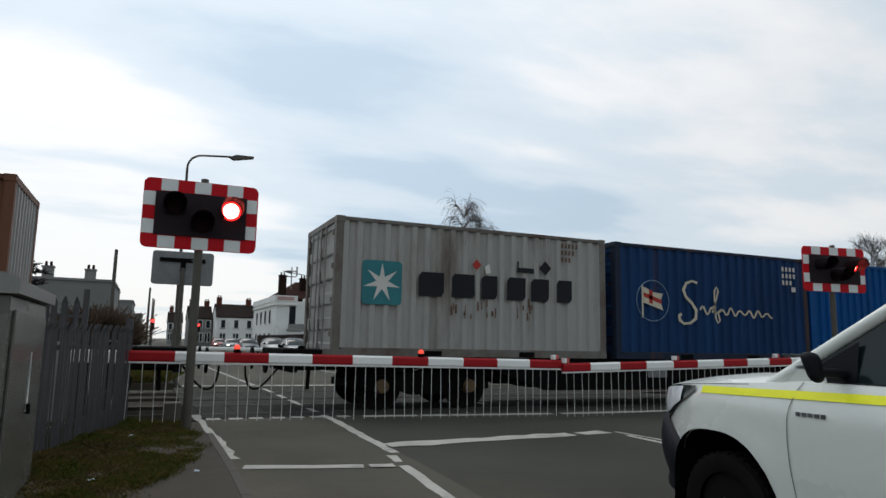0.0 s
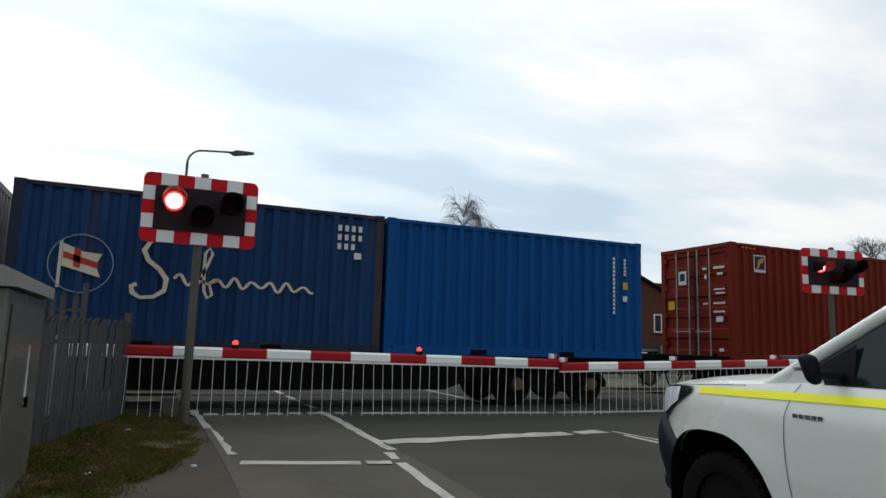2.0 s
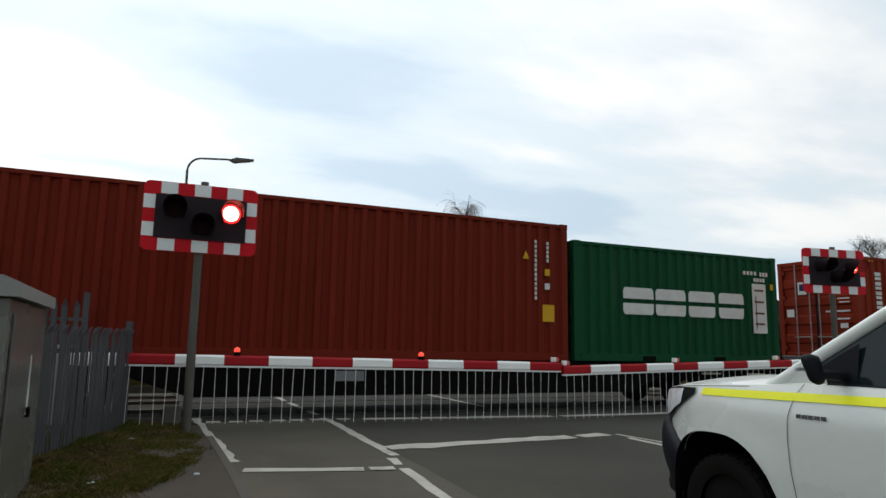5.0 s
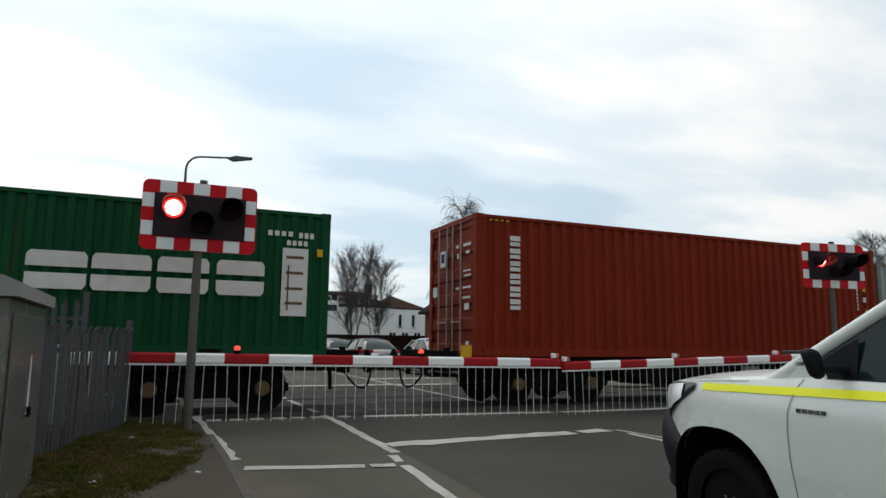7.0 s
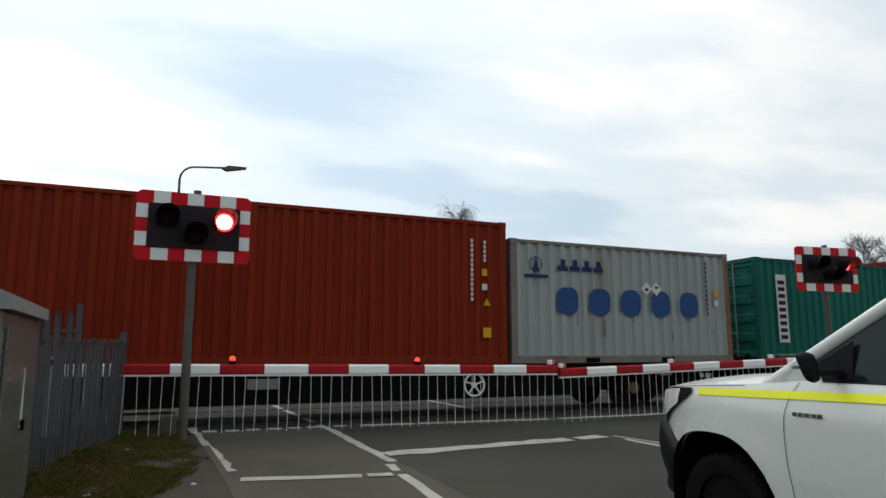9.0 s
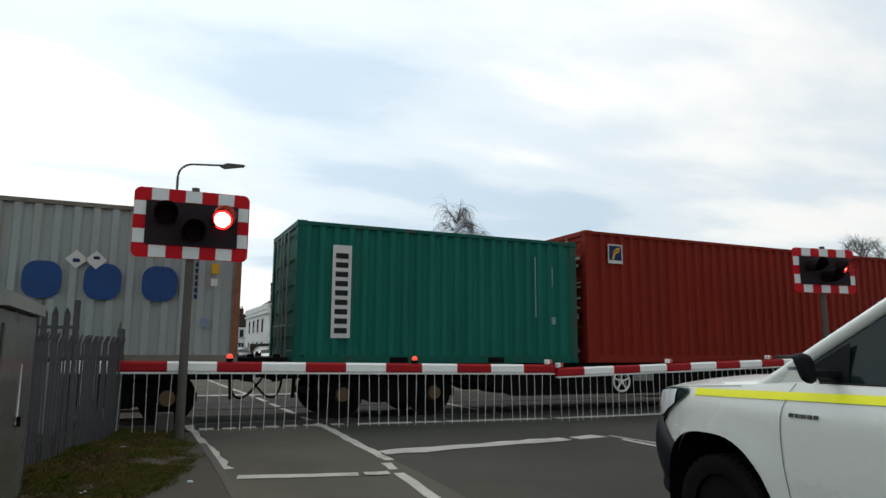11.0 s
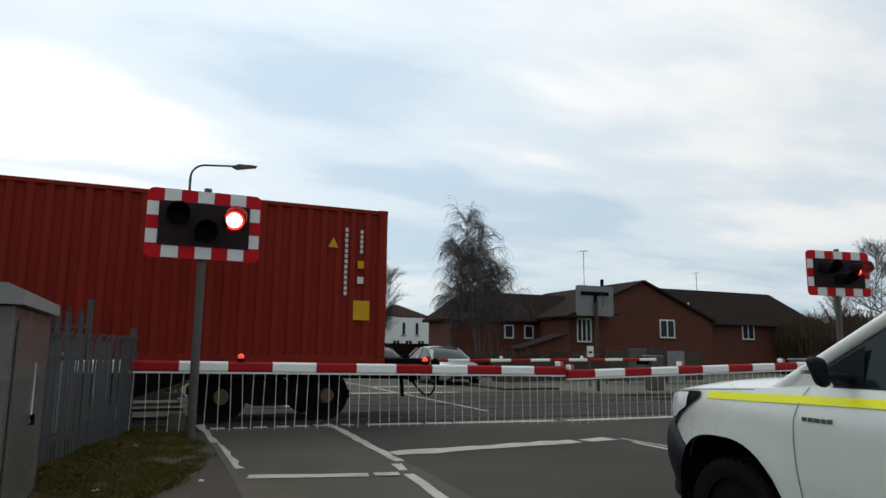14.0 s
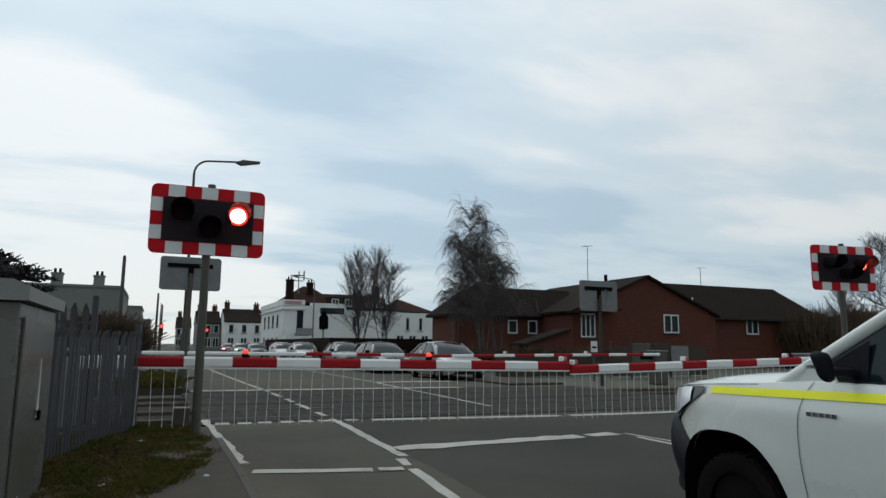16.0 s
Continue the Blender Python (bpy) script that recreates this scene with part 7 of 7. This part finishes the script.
def fine_tree(at, h, width, label, seed, droop, bark, stems=3, first=0.22, count=46, thick=1.0, rz=0, rise=(0.5, 1.3), full=0.55):
    """A leafless tree with several upright stems, side branches and a veil of fine twigs."""
    rng = random.Random(seed)
    t = thing("tree", label, "tree", at, rz)
    wood, limbs, twigs = [], [], []
    for s in range(stems):
        p = Vector((rng.gauss(0, 0.06), rng.gauss(0, 0.06), -0.2))
        d = Vector((rng.gauss(0, 0.10) * width / 4, rng.gauss(0, 0.06), 1)).normalized()
        top = h * (1.0 if s == 0 else rng.uniform(0.82, 0.97))
        n, r, path = 14, 0.012 * h * (1 if s == 0 else 0.75), []
        for k in range(n):
            d = (d + Vector((rng.gauss(0, 0.05), rng.gauss(0, 0.05), 0.05))).normalized()
            q = p + d * top / n
            wood.append((p.copy(), q.copy(), max(r, 0.014 * thick), max(r * 0.86, 0.012 * thick)))
            path.append(q.copy())
            p, r = q, r * 0.86
        for k in range(count // stems + (10 if s == 0 else 0)):
            f = first + (1 - first) * rng.random() ** 0.9
            b = path[min(n - 1, int(f * n))]
            a = rng.uniform(0, 6.283)
            reach = width * 0.5 * (1.06 - f) ** full * rng.uniform(0.55, 1.1)
            e = Vector((math.cos(a), math.sin(a), rng.uniform(*rise))).normalized()
            q, r = b.copy(), 0.032 * thick
            m = 7
            for j in range(m):
                e = (e + Vector((rng.gauss(0, 0.12), rng.gauss(0, 0.12), rng.gauss(0.02, 0.1) - droop * 0.16 * j / m * 2))).normalized()
                q2 = q + e * reach * 1.25 / m
                limbs.append((q.copy(), q2.copy(), r, r * 0.82))
                q, r = q2, r * 0.82
                for _ in range(2 if j < 3 else 5):
                    w, v, rr = q.copy(), (e + Vector((rng.gauss(0, 0.5), rng.gauss(0, 0.5), rng.gauss(0.25, 0.35)))).normalized(), 0.0085 * thick
                    for i in range(6 if droop > 0.4 else 4):
                        v = (v + Vector((rng.gauss(0, 0.12), rng.gauss(0, 0.12), -droop * 0.75))).normalized()
                        w2 = w + v * h * rng.uniform(0.014, 0.030)
                        twigs.append((w.copy(), w2.copy(), rr, rr * 0.85))
                        w, rr = w2, rr * 0.85
    part("trunk", twig_mesh("trunk", wood, M[bark], 7), None, t, "slender trunk and stems")
    part("branchwork", twig_mesh("branchwork", limbs, M["bark"], 4), None, t)["kind"] = "stuff"
    part("crown", twig_mesh("crown", twigs, M["twig"]), None, t, "veil of fine leafless twigs")["kind"] = "stuff"
    return t


fine_tree((17.35, 35.0, 0), 8.9, 4.2, "tall bare birch with drooping twigs before the brick building", 11, 0.62, "birchbark", 5, 0.33, 150, 1.0, 180, (0.9, 2.2), 0.36)
fine_tree((18.7, 35.6, 0), 7.1, 4.2, "bare birch beside the tallest one", 31, 0.65, "birchbark", 4, 0.36, 64, 1.0, 0, (0.9, 2.0), 0.36)
fine_tree((16.0, 36.2, 0), 5.4, 3.6, "small bare birch beside the tall one", 21, 0.65, "birchbark", 3, 0.4, 26, 1.0, 0, (0.8, 1.8), 0.4)
fine_tree((17.1, 60, 0), 9.2, 6.6, "bare spreading tree before the white hotel", 5, 0.0, "bark", 5, 0.20, 150, 1.0, 0, (1.1, 2.4), 0.40)
fine_tree((19.8, 61, 0), 8.6, 5.0, "bare tree beside the hotel", 8, 0.1, "bark", 4, 0.20, 120, 1.0, 0, (1.1, 2.4), 0.40)
fine_tree((67.0, 45, 0), 12.8, 9.0, "large bare tree far across the road", 15, 0.1, "bark", 4, 0.3, 70, 1.5)
fine_tree((60.5, 45, 0), 7.8, 6.0, "bushy bare tree above the hedge", 17, 0.1, "bark", 4, 0.2, 40, 1.5)


def hedge(x0, x1, y0, y1, h, label, n, seed):
    rng = random.Random(seed)
    segs = []
    for _ in range(n):
        x, y = rng.uniform(x0, x1), rng.uniform(y0, y1)
        p = Vector((x, y, rng.uniform(0, 0.3)))
        hh = h * (0.65 + 0.35 * noise.noise(Vector((x * 0.5, y * 0.5, seed))) + rng.uniform(-0.1, 0.12))
        d = Vector((rng.gauss(0, 0.25), rng.gauss(0, 0.25), 1))
        q = p + d * hh * 0.5
        segs.append((p, q, 0.03, 0.022))
        for _ in range(4):
            e = q + Vector((rng.gauss(0, 0.4), rng.gauss(0, 0.4), rng.uniform(0.15, 0.5) * hh))
            segs.append((q, e, 0.022, 0.012))
    ob = new("hedge", twig_mesh("hedge", segs, M["hedge"]))
    return tagged(ob, label, "hedge", kind="stuff")


hedge(45.6, 74, 35.6, 40, 5.5, "brown leafless hedge beside the brick building", 8500, 3)
hedge(15.5, 30, 33.2, 35, 1.5, "low scrub before the brick building", 900, 4)
hedge(-2.7, -0.9, 28.0, 31.0, 2.7, "dull overgrown bush beside the far pavement", 3800, 9)

# dark conifer behind the cabinet
cf = thing("conifer_tree", "dark conifer with flat layered branches", "tree", (-7.6, 27.0, 0))
part("trunk", tube(B(), (0, 0, -0.2), (0, 0, 4.9), 0.22, 0.08, 10), M["bark"], cf)
rngc = random.Random(6)
for lv in range(6):
    segs = []
    z = 3.2 + lv * 0.28
    R = 4.3 - lv * 0.5
    for k in range(16):
        a = 6.283 * k / 16 + rngc.uniform(-0.2, 0.2)
        d = Vector((math.cos(a), math.sin(a), rngc.uniform(-0.02, 0.1)))
        for j in range(12):
            p = Vector((0, 0, z)) + d * R * (0.25 + 0.75 * j / 12)
            for _ in range(15):
                q = p + Vector((rngc.gauss(0, 0.22), rngc.gauss(0, 0.22), rngc.uniform(-0.08, 0.22)))
                segs.append((p, q, 0.045, 0.014))
    part("bough", twig_mesh("bough", segs, M["conifer"]), None, cf)

motions()
